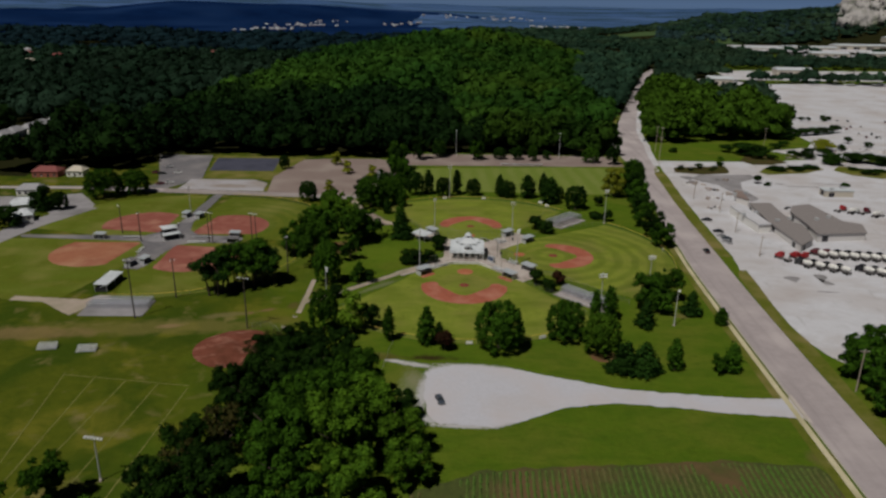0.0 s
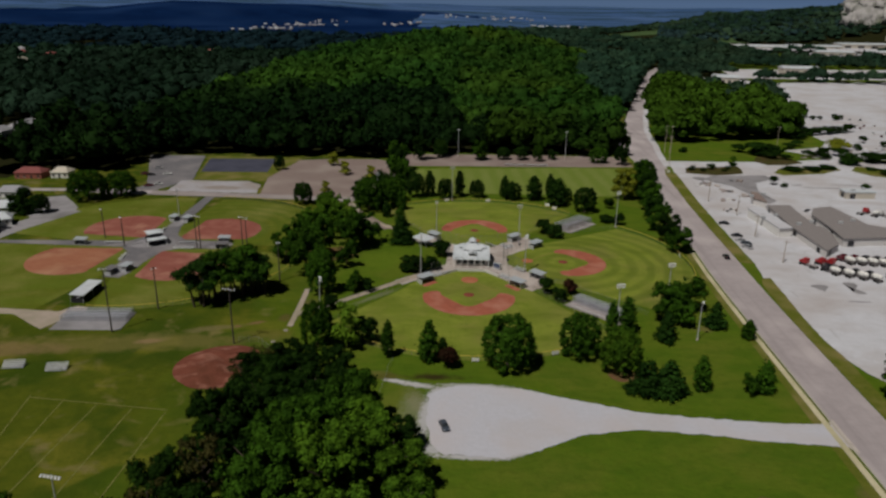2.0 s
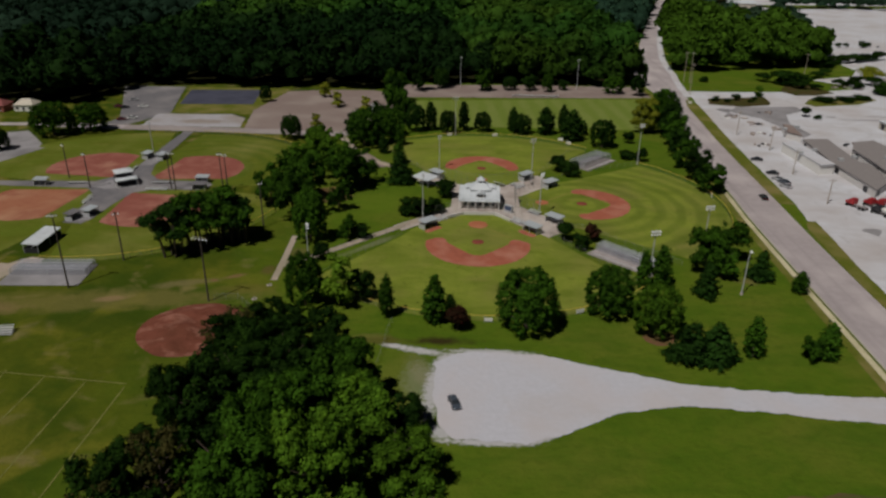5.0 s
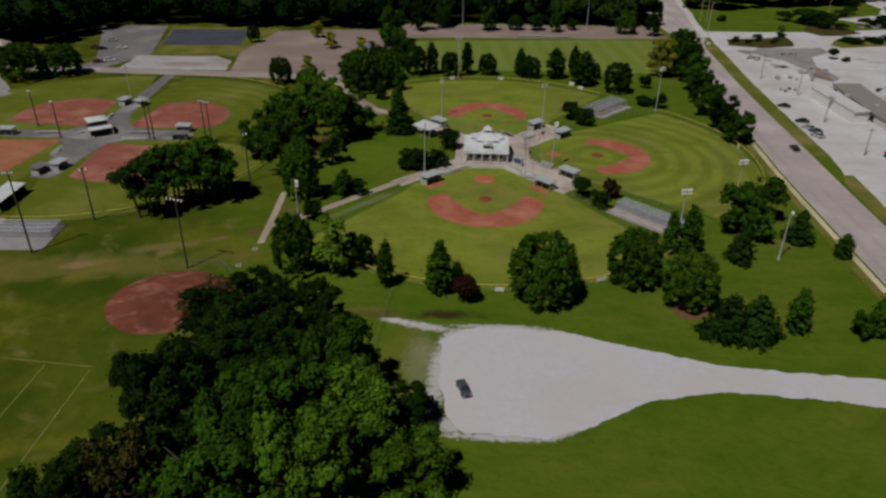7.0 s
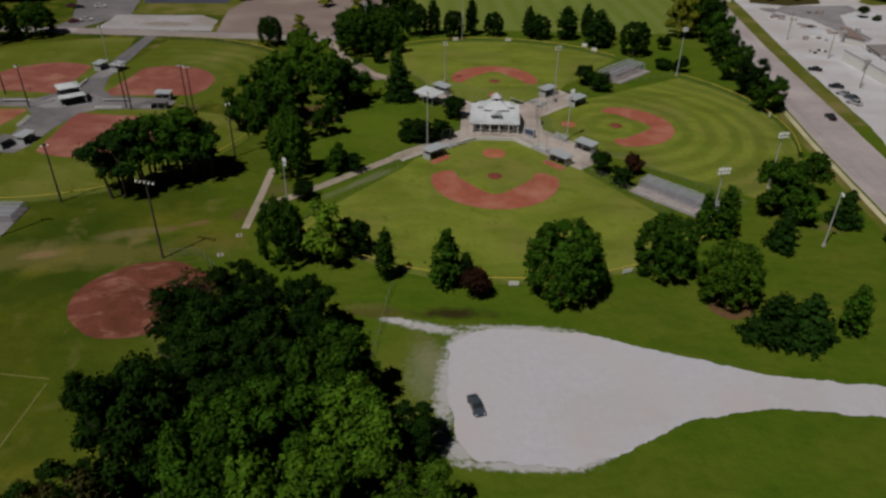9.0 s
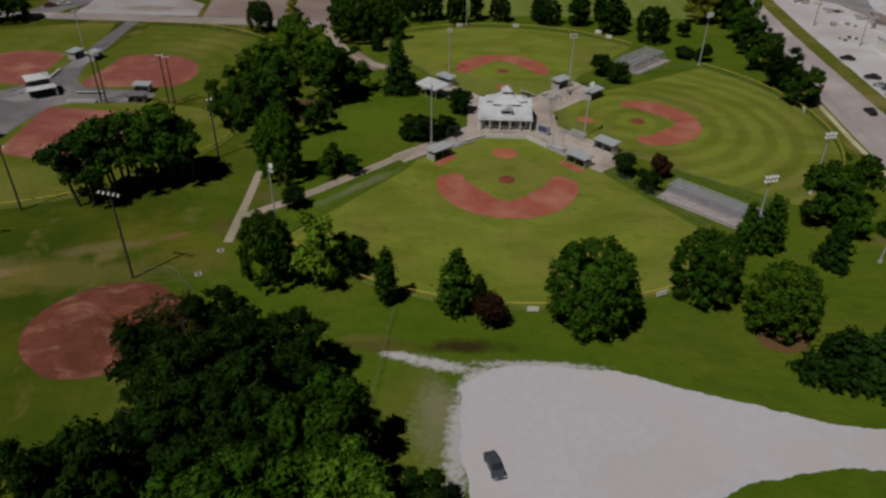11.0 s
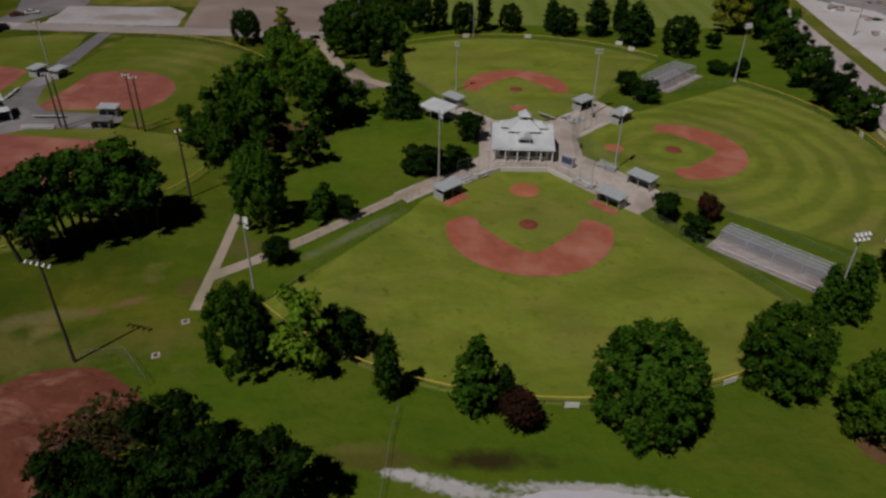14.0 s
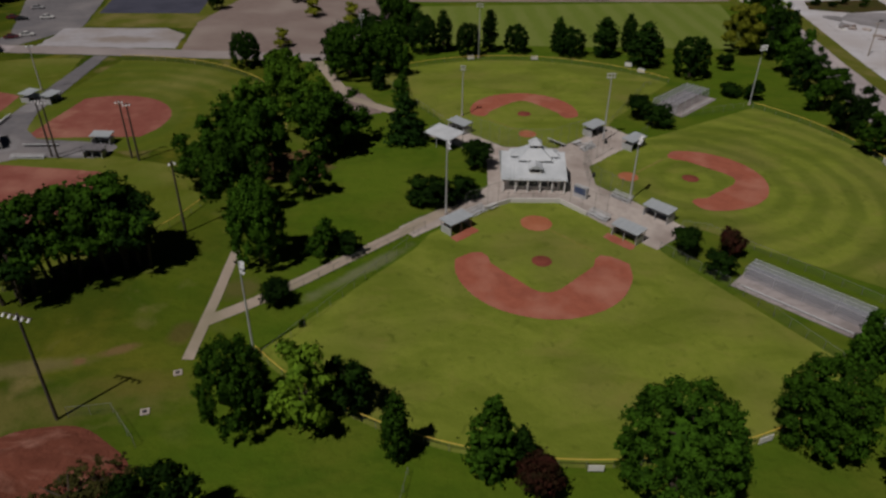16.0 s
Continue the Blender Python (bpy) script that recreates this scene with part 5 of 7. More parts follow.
# east of the road, near
for x, y, h, w in ((107.5, -70, 9, 8), (108, -82, 10, 8), (113, -61, 9, 9), (110, -72, 13, 12), (117, -62, 12, 12), (120, -80, 14, 13), (108, -92, 13, 12), (127, -70, 12, 11), (115, -104, 13, 12), (126, -94, 13, 13), (134, -84, 12, 12)):
    tree("oak", x, y, h, w, "leaf", 62, "dense green tree beyond the road", group="eastern grove", fit=False, dense=1.5)
# western houses' trees
for x, y, h, w in ((-201, 61, 9, 9), (-197, 62, 7, 7), (-199, 36, 9, 12), (-215, 45, 10, 12), (-232, 60, 11, 12), (-207, 76, 8, 7)):
    tree("oak", x, y, h, w, "leaf_dark", 63, "broad dark tree beside the western lane", group="lane trees", fit=False)
for x, y, h, w in ((-171, 95, 13, 16), (-183, 87, 15, 19)):
    tree("round", x, y, h, w, "leaf", 63, "broad round green tree beside the western lane", group="lane trees", fit=False, dense=1.4)
tree("fir", -198.5, 60, 12, 7.5, "leaf_dark", 43, "dark pointed conifer between the western houses", group="lane trees", fit=False)
tree("round", -192.5, 64, 9, 9, "leaf_dark", 63, "dark round tree between the western houses", group="lane trees", fit=False)
# dark belt behind the pitch
for i, (x, y, h, w) in enumerate(((-34, 196, 15, 12), (-22, 204, 12, 10), (2.7, 199, 13, 11), (17, 203, 8, 9), (28, 203, 9, 9), (37.8, 200, 11, 7), (47, 206, 6, 7), (74.5, 200, 10, 12), (88, 195, 13, 9))):
    tree("round" if i % 2 else "oak", x, y, h, w, "leaf" if i in (2, 5, 7) else "leaf_dark", 54 + i % 2, "tree standing before the edge of the wood", group="wood edge", fit=False)



# ---- forest ----
def forest(name, pts, scale_h, seed, template, material, label, cards=0):
    """Many crowns joined: pts holds x, y and crown width."""
    g = np.random.default_rng(seed)
    tv, tf = template
    keep = (tv[tf].mean(1)[:, 2] > -0.45)
    tf = tf[keep]
    forms = []
    for i in range(9):
        rg = np.random.default_rng(seed * 31 + i)
        d = tv.copy()
        bumps = rg.normal(size=(9, 3))
        bumps /= np.linalg.norm(bumps, axis=1, keepdims=True)
        amp = np.max(np.clip(d @ bumps.T - 0.45, 0, 1), axis=1)
        d = d * (0.72 + 0.62 * amp + 0.07 * rg.normal(size=len(d)))[:, None]
        forms.append(d)
    forms = np.array(forms)
    n = len(pts)
    x, y, w = pts.T
    z = height(x, y)
    h = scale_h * g.uniform(0.62, 1.3, n) * (w / w.mean()) ** 0.5
    rot = g.uniform(0, 6.28, n)
    f = forms[g.integers(0, 9, n)]
    cr, sr = np.cos(rot)[:, None], np.sin(rot)[:, None]
    vx = (f[:, :, 0] * cr - f[:, :, 1] * sr) * (w / 2)[:, None] + x[:, None]
    vy = (f[:, :, 0] * sr + f[:, :, 1] * cr) * (w / 2)[:, None] + y[:, None]
    vz = f[:, :, 2] * (h * 0.33)[:, None] + (z + h * 0.62)[:, None]
    verts = np.stack([vx, vy, vz], -1).reshape(-1, 3)
    faces = (tf[None] + (np.arange(n) * len(tv))[:, None, None]).reshape(-1, 3)
    if cards:
        m = n * cards
        q = g.normal(size=(m, 3))
        q /= np.linalg.norm(q, axis=1, keepdims=True)
        q[:, 2] = np.abs(q[:, 2]) * 1.0 - 0.15
        ow, oh, oz = np.repeat(w, cards), np.repeat(h, cards), np.repeat(z + h * 0.62, cards)
        p = np.stack([np.repeat(x, cards), np.repeat(y, cards), oz], 1) + q * np.stack([ow / 2, ow / 2, oh * 0.36], 1) * g.uniform(0.75, 1.12, (m, 1))
        nr = q + g.normal(scale=0.5, size=(m, 3))
        nr /= np.linalg.norm(nr, axis=1, keepdims=True)
        t = np.cross(nr, g.normal(size=(m, 3)))
        t /= np.linalg.norm(t, axis=1, keepdims=True)
        b = np.cross(nr, t)
        s = (ow * 0.13 * g.uniform(0.6, 1.4, m))[:, None]
        cv = np.stack([p - t * s, p + b * s * 0.8 - nr * s * 0.3, p + t * s, p - b * s * 0.8 - nr * s * 0.3], 1).reshape(-1, 3)
        k = np.arange(m)[:, None] * 4 + len(verts)
        verts = np.concatenate([verts, cv])
        faces = np.concatenate([faces, k + [0, 1, 2], k + [0, 2, 3]])
    ob = raw(name, verts, faces, material)
    return tagged(ob, label, "forest", kind="stuff")


def scatter(x0, x1, y0, y1, step, seed, inside, width):
    g = np.random.default_rng(seed)
    xs, ys = np.meshgrid(np.arange(x0, x1, step), np.arange(y0, y1, step))
    xs = xs.ravel() + g.uniform(-0.7, 0.7, xs.size) * step
    ys = ys.ravel() + g.uniform(-0.7, 0.7, ys.size) * step
    ok = inside(xs, ys)
    xs, ys = xs[ok], ys[ok]
    return np.stack([xs, ys, width * np.clip(g.lognormal(0.0, 0.36, len(xs)), 0.5, 2.1)], 1)


def in_wood(x, y):
    """Left of the road and behind the fields' edge, but not in the houses' clearing."""
    ok = (y > np.interp(x, edge_x, edge_y)) & (x < np.interp(y, road_y, road_x) - np.interp(y, [200, 330, 480], [11, 14, 8]))
    k = (x + 325) / 0.55
    ok &= ~((k > -14) & (k < 98) & (y + 0.83 * k > 196) & (y + 0.83 * k < 336))
    return ok


def by_road(x, y):
    """The strip of lower, darker wood between the hill and the far road."""
    return (y > 400) & (x > np.interp(y, road_y, road_x) - np.interp(y, [400, 520, 900], [22, 60, 110]))


forest("forest_edge", scatter(-420, 10, 130, 262, 6.6, 1, in_wood, 9.0), 17, 5, ICO1, M["forest_shaded"], "dense dark green broadleaf wood behind the fields", 90)
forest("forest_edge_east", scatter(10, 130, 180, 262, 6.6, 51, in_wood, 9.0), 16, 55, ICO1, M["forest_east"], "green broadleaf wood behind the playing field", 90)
forest("forest_hill_east", scatter(-20, 330, 262, 950, 8.6, 32, lambda x, y: in_wood(x, y) & ~by_road(x, y), 11.5), 15, 36, ICO1, M["forest_east"], "green wood on the hill beside the road", 40)
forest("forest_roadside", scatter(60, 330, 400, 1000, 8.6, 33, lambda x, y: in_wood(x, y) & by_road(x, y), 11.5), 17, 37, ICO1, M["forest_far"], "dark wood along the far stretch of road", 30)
forest("forest_foot", scatter(-240, -20, 262, 400, 8.6, 42, in_wood, 11.5), 16, 46, ICO1, M["forest_shaded"], "dark wood at the foot of the hill", 60)
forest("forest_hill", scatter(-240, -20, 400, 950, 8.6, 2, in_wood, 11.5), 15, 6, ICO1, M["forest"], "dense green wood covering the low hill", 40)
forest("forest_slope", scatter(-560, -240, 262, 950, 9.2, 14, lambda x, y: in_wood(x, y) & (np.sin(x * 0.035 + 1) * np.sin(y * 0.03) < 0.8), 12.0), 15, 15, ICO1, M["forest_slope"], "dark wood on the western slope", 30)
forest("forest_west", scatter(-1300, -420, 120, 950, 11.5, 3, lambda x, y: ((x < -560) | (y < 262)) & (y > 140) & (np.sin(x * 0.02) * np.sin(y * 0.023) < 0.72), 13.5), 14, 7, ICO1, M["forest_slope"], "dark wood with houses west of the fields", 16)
def far_gap(x, y):
    """Clearings in the far woods: fields, lots and the roads between."""
    a = (np.hypot((x - 440) / 125, (y - 1900) / 240) < 1) | (np.hypot((x - 615) / 55, (y - 1680) / 150) < 1)
    b = (x > 540) & (x < 1300) & (y > 1180) & (y < 1665) & ~((y > 1350) & (y < 1375) & (np.sin(x * 0.03) > -0.2))
    return a | b


def azimuth(x, y):
    return np.degrees(np.arctan2(x - 4, y + 247)), np.hypot(x - 4, y + 247)


forest("forest_far", scatter(-1500, -20, 950, 1700, 19, 4, lambda x, y: (np.sin(x * 0.008 + 1) * np.sin(y * 0.012) < 0.62), 22), 14, 8, ICO1, M["forest_hazed"], "far dark woods in the western valley", 8)
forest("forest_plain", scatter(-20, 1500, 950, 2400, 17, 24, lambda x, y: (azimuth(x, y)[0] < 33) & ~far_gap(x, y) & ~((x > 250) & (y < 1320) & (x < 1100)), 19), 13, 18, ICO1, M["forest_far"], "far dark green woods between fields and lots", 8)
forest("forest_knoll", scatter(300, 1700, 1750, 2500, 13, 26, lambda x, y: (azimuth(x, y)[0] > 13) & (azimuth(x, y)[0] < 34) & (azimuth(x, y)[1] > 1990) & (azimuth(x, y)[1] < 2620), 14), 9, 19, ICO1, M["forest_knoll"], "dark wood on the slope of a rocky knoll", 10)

# ---- concession building ----
def concession():
    b = thing("concession_building", "white two-tier metal-roofed concession stand with porch", "building", pose(0.25, 19.4, 0.05))
    bm = bmesh.new()
    bm_box(bm, -5.6, 5.6, -5.6, 6.2, 0, 3.0)
    part("wall", bm, M["block"], b)
    bm = bmesh.new()
    bm_box(bm, -6.8, 6.9, -7.4, 7.2, 0, 0.16, 0.03)
    part("floor_slab", bm, M["concrete"], b)
    for i in range(5):
        bm = bmesh.new()
        x = -5.0 + i * 2.06
        bm_box(bm, x, x + 1.75, -5.68, -5.55, 0.95, 2.5)
        o = part("serving_window", bm, M["dark"], b, "dark open serving window")
        bm = bmesh.new()
        bm_box(bm, x - 0.05, x + 1.8, -5.95, -5.6, 0.86, 0.95, 0.01)
        part("counter", bm, M["white_paint"], o)
    for i in range(6):
        bm = bmesh.new()
        x = -6.2 + i * 2.5
        bm_box(bm, x - 0.14, x + 0.14, -6.95, -6.67, 0.16, 3.0, 0.02)
        part("porch_post", bm, M["white_paint"], b)
    for x in (-6.2, 6.3):
        for y in (-2.0, 2.5, 6.6):
            bm = bmesh.new()
            bm_box(bm, x - 0.12, x + 0.12, y - 0.12, y + 0.12, 0.16, 3.0, 0.02)
            part("side_post", bm, M["white_paint"], b)
    bm = bmesh.new()
    bm_box(bm, -6.75, 6.75, -7.2, 7.15, 2.9, 3.06)
    part("fascia", bm, M["white_paint"], b)
    bm = bmesh.new()
    v = [bm.verts.new(p) for p in ((-6.75, -7.25, 3.05), (6.75, -7.25, 3.05), (6.75, 7.2, 3.05), (-6.75, 7.2, 3.05), (-6.6, 0, 6.2), (6.6, 0, 6.2))]
    for f in ((0, 1, 5, 4), (1, 2, 5), (2, 3, 4, 5), (3, 0, 4), (0, 3, 2, 1)):
        bm.faces.new([v[i] for i in f])
    low = part("main_roof", bm, M["white_roof"], b, "white ribbed metal gable roof")
    for i in range(17):
        bm = bmesh.new()
        x = -6.4 + i * 0.8
        bm_tube(bm, (x, -7.24, 3.09), (x * 0.98, -0.05, 6.22), 0.035, seg=4)
        part("roof_seam", bm, M["white_roof"], low)
    for name, (x0, x1, y0), z0, z1, top in (("wing_monitor", (-4.9, 5.5, 1.9), 5.2, 5.85, (-3.4, 4.0, 0.4, 6.75)), ("monitor", (-3.3, 4.0, 3.1), 4.5, 5.45, (-1.0, 1.6, 0.9, 7.35))):
        bm = bmesh.new()
        bm_box(bm, x0 + 0.35, x1 - 0.35, -y0 + 0.4, y0 - 0.4, z0, z1 + 0.1)
        cl = part(name, bm, M["white_paint"], b)
        # front strips: shade under the eaves, added as dark pieces
        for sx0, sx1 in ((x0 + 0.5, x0 + 1.5), (x1 - 1.5, x1 - 0.5)) if name == "wing_monitor" else ((x0 + 0.5, -1.5), (2.0, x1 - 0.5)):
            bm = bmesh.new()
            bm_box(bm, sx0, sx1, -y0 + 0.36, -y0 + 0.42, z1 - 0.42, z1 - 0.06)
            part("monitor_shade_and_window", bm, M["dark"], cl, "dark narrow strip, eave shade in front and window at side")
        bm = bmesh.new()
        bm_box(bm, x1 - 0.38, x1 - 0.31, -y0 * 0.5, y0 * 0.3, z1 - 0.42, z1 - 0.06)
        part("monitor_shade_and_window", bm, M["dark"], cl, "dark narrow strip, eave shade in front and window at side")
        bm = bmesh.new()
        bm_frustum(bm, (x0, x1, -y0, y0), (top[0], top[1], -top[2], top[2]), z1, top[3])
        part("monitor_roof", bm, M["white_roof"], cl, "white metal hip roof")
    d = bmesh.new()
    bm_box(d, -1.0, 1.5, -5.6, -3.2, 3.6, 4.95)
    dorm = part("dormer", d, M["white_paint"], b)
    bm = bmesh.new()
    v = [bm.verts.new(p) for p in ((-1.35, -5.95, 4.9), (1.85, -5.95, 4.9), (1.85, -2.6, 4.9), (-1.35, -2.6, 4.9), (0.25, -5.95, 5.7), (0.25, -2.6, 5.7))]
    for f in ((0, 1, 4), (1, 2, 5, 4), (2, 3, 5), (3, 0, 4, 5), (0, 3, 2, 1)):
        bm.faces.new([v[i] for i in f])
    part("dormer_roof", bm, M["white_roof"], dorm)
    bm = bmesh.new()
    bm_box(bm, -0.7, 1.2, -5.66, -5.58, 4.1, 4.8)
    part("dormer_louvre", bm, M["dark"], dorm, "dark louvred opening")
    c = bmesh.new()
    bm_box(c, -0.65, 1.35, -0.9, 1.1, 6.5, 8.1, 0.03)
    cup = part("cupola", c, M["white_paint"], b)
    for x0, x1, y0, y1 in ((-0.1, 0.8, -0.95, -0.89), (1.34, 1.39, -0.5, 0.7)):
        bm = bmesh.new()
        bm_box(bm, x0, x1, y0, y1, 7.1, 7.8)
        part("cupola_louvre", bm, M["dark"], cup)
    bm = bmesh.new()
    bm_frustum(bm, (-1.05, 1.75, -1.3, 1.5), (0.25, 0.45, 0.0, 0.2), 8.05, 9.3)
    part("cupola_roof", bm, M["white_roof"], cup)


concession()

wall_v = thing("retaining_wall", "low pale concrete wall behind home plate", "wall", pose(0, 0, 0))
for (x0, y0), (x1, y1) in (((-4.6, 8.2), (5.4, 8.6)), ((-10, 4.4), (-4.6, 8.2)), ((5.4, 8.6), (10, 3.6))):
    bm = bmesh.new()
    d = Vector((x1 - x0, y1 - y0)).normalized() * 0.14
    bm_prism(bm, [(x0 - d.y, y0 + d.x), (x0 + d.y, y0 - d.x), (x1 + d.y, y1 - d.x), (x1 - d.y, y1 + d.x)], 0.0, 0.95)
    part("wall_length", bm, M["block"], wall_v)


# ---- dugouts, shelters ----
def shelter(x, y, turn, length, depth, h, label, name="dugout", roof="white_roof", walls=True, bench=True, pitch=0.25, red=False):
    s = thing(name, label, "shelter", pose(x, y, 0.05, 0, 0, turn), "dugouts" if name == "dugout" else "")
    hl, hd = length / 2, depth / 2
    bm = bmesh.new()
    v = [bm.verts.new(p) for p in ((-hl - 0.3, -hd - 0.3, h), (hl + 0.3, -hd - 0.3, h), (hl + 0.3, hd + 0.3, h + pitch), (-hl - 0.3, hd + 0.3, h + pitch))]
    w = [bm.verts.new(q.co + Vector((0, 0, 0.14))) for q in v]
    bm.faces.new(v[::-1])
    bm.faces.new(w)
    for i in range(4):
        bm.faces.new((v[i], v[(i + 1) % 4], w[(i + 1) % 4], w[i]))
    rf = part("roof", bm, M[roof], s)
    for i in range(max(2, int(length / 1.2))):
        bm = bmesh.new()
        xx = -hl + (i + 0.5) * length / max(2, int(length / 1.2))
        bm_tube(bm, (xx, -hd - 0.3, h + 0.15), (xx, hd + 0.3, h + pitch + 0.15), 0.03, seg=4)
        part("rib", bm, M[roof], rf)
    for px in (-hl, 0, hl):
        for py in (-hd, hd):
            bm = bmesh.new()
            bm_box(bm, px - 0.06, px + 0.06, py - 0.06, py + 0.06, 0, h + (pitch if py > 0 else 0.02), 0.01)
            part("post", bm, M["galv"], s)
    if walls:
        for x0, x1, y0, y1 in ((-hl, hl, hd - 0.1, hd + 0.05), (-hl - 0.05, -hl + 0.1, -hd, hd), (hl - 0.1, hl + 0.05, -hd, hd)):
            bm = bmesh.new()
            bm_box(bm, x0, x1, y0, y1, 0, h * 0.62)
            # shed panels near-black: the shade under its roof put into their colour
            part("wall_panel", bm, M["dark"] if name == "equipment_shed" else M["galv"], s)
    if bench:
        bm = bmesh.new()
        bm_box(bm, -hl + 0.3, hl - 0.3, hd - 0.75, hd - 0.35, 0.42, 0.48, 0.01)
        for px in (-hl + 0.6, 0, hl - 0.6):
            bm_box(bm, px - 0.04, px + 0.04, hd - 0.6, hd - 0.5, 0, 0.42)
        part("bench", bm, M["alu"], s)
    return s


for x, y, a in ((-15.2, -3.0, 45), (16.4, -4.6, -45), (23.8, 3.4, -45), (25.3, 37.2, 45), (17.2, 45.0, 45), (-15.4, 44.6, -45)):
    shelter(x, y, a, 5.2, 2.6, 2.3, "open dugout with pale metal roof and bench", roof="dull_roof")
for x, y, a in ((-13.7, -4.8, 45), (14.8, -5.8, -45)):
    c, s_ = math.cos(radians(a)), math.sin(radians(a))
    pts = [(x + u * c - v * s_, y + u * s_ + v * c) for u, v in ((-3, -1.2), (3, -1.2), (3, 0.9), (-3, 0.9))]
    sheet("dugout_dirt", pts, 0.085, M["dirt"], 0.3, 0.6, "pale red clay strip before the dugout", "infield")
shelter(-19.0, 36.0, -40, 7.4, 5.0, 2.8, "picnic shelter with a broad pale metal roof", "picnic_shelter", pitch=0.5, walls=False)
# small ball fields' shelters
for x, y, a in ((-98.0, 32, 0), (-129.4, 58.4, 80), (-123.2, 57.6, 80), (-121.6, -1.6, 80), (-152.5, 24.6, 0)):
    shelter(x, y, a, 4.2, 2.4, 2.1, "open dugout with pale metal roof and bench", roof="dull_roof")
for x, y, a in ((-125.4, -5.0, 80), (-96.6, 24.8, 0)):
    shelter(x, y, a, 4.2, 2.4, 2.0, "open dugout with dark grey metal roof and bench", roof="asphalt")
shelter(-123.6, -24.6, 92, 12.4, 4.0, 2.5, "long open shed with a pale metal roof", "equipment_shed", pitch=0.35)


def club_house(x, y, turn):
    b = thing("club_house", "small two-storey scorers' house with pale roofs", "building", pose(x, y, 0.08, 0, 0, turn))
    bm = bmesh.new()
    bm_box(bm, -2.9, 2.9, -2.7, 2.7, 0, 2.6)
    part("wall", bm, M["dark"], b, "dark lower storey")
    bm = bmesh.new()
    bm_frustum(bm, (-3.6, 3.6, -4.9, -2.2), (-3.4, 3.4, -3.1, -2.3), 2.5, 2.95)
    part("porch_roof", bm, M["white_roof"], b)
    bm = bmesh.new()
    bm_box(bm, -2.5, 2.5, -2.3, 2.3, 2.9, 4.6)
    up = part("upper_storey", bm, M["dark"], b)
    for x0 in (-2.4, 0.2):
        bm = bmesh.new()
        bm_box(bm, x0 + 0.1, x0 + 2.1, -2.36, -2.28, 3.3, 4.4)
        part("window", bm, M["dark"], up)
    bm = bmesh.new()
    bm_frustum(bm, (-3.1, 3.1, -2.9, 2.9), (-1.2, 1.2, -0.8, 0.8), 4.55, 5.2)
    part("roof", bm, M["white_roof"], b)
    for px in (-3.4, 3.4):
        for py in (-4.7, -2.9):
            bm = bmesh.new()
            bm_box(bm, px - 0.1, px + 0.1, py - 0.1, py + 0.1, 0, 2.5)
            part("porch_post", bm, M["white_paint"], b)


club_house(-124.8, 28.6, 38)


# ---- batting cages ----
def cage(x, y, turn, length, width, label, h=3.0, slab="concrete", seats=2, net="cage_net", front=0.08):
    c = thing("batting_cage", label, "batting cage", pose(x, y, 0.0, 0, 0, turn), "batting cages")
    hl, hw = length / 2, width / 2
    bm = bmesh.new()
    bm_box(bm, -hl - 0.5, hl + 0.5, -hw - 0.6, hw + 0.4, 0.02, 0.12)
    part("slab", bm, M[slab], c, "worn concrete slab")
    lanes = 3
    bm = bmesh.new()
    v = [bm.verts.new(p) for p in ((-hl, -hw * front, h), (hl, -hw * front, h), (hl, hw, h), (-hl, hw, h))]
    bm.faces.new(v)
    part("roof_net", bm, M[net], c, "grey netting stretched overhead")
    for i in range(lanes + 1):
        yy = -hw * front + (hw * (1 + front)) * i / lanes
        bm = bmesh.new()
        v = [bm.verts.new(p) for p in ((-hl, yy, 0.1), (hl, yy, 0.1), (hl, yy, h), (-hl, yy, h))]
        bm.faces.new(v)
        part("side_net", bm, M[net], c)
        bm = bmesh.new()
        bm_tube(bm, (-hl, yy, h), (hl, yy, h), 0.035, seg=6)
        part("cable_rail", bm, M["galv"], c)
        for k in range(5):
            xx = -hl + length * k / 4
            bm = bmesh.new()
            bm_tube(bm, (xx, yy, 0.1), (xx, yy, h), 0.045, seg=6)
            part("post", bm, M["galv"], c)
    for xx in (-hl, hl):
        bm = bmesh.new()
        v = [bm.verts.new(p) for p in ((xx, -hw * front, 0.1), (xx, hw, 0.1), (xx, hw, h), (xx, -hw * front, h))]
        bm.faces.new(v)
        part("end_net", bm, M[net], c)
    for k in range(seats):
        bm = bmesh.new()
        bm_box(bm, -hl + 0.8, hl - 0.8, -hw + 0.2 + k * 0.6, -hw + 0.5 + k * 0.6, 0.3 + 0.12 * k, 0.36 + 0.12 * k)
        part("bench", bm, M["alu"], c)


cage(41.1, -23.1, -43, 19.5, 6.8, "grey-netted batting cages on a worn slab", 2.2, "cage_slab", 1)
cage(44.4, 67.3, 48, 18, 8.5, "grey-netted batting cages on a worn slab", 2.6, "cage_slab", 1, front=0.6)
cage(-111.6, -43.0, 4, 19.5, 11.5, "grey-netted batting cages on a dark slab", 1.7, "worn_lot", 0, "cage_net")


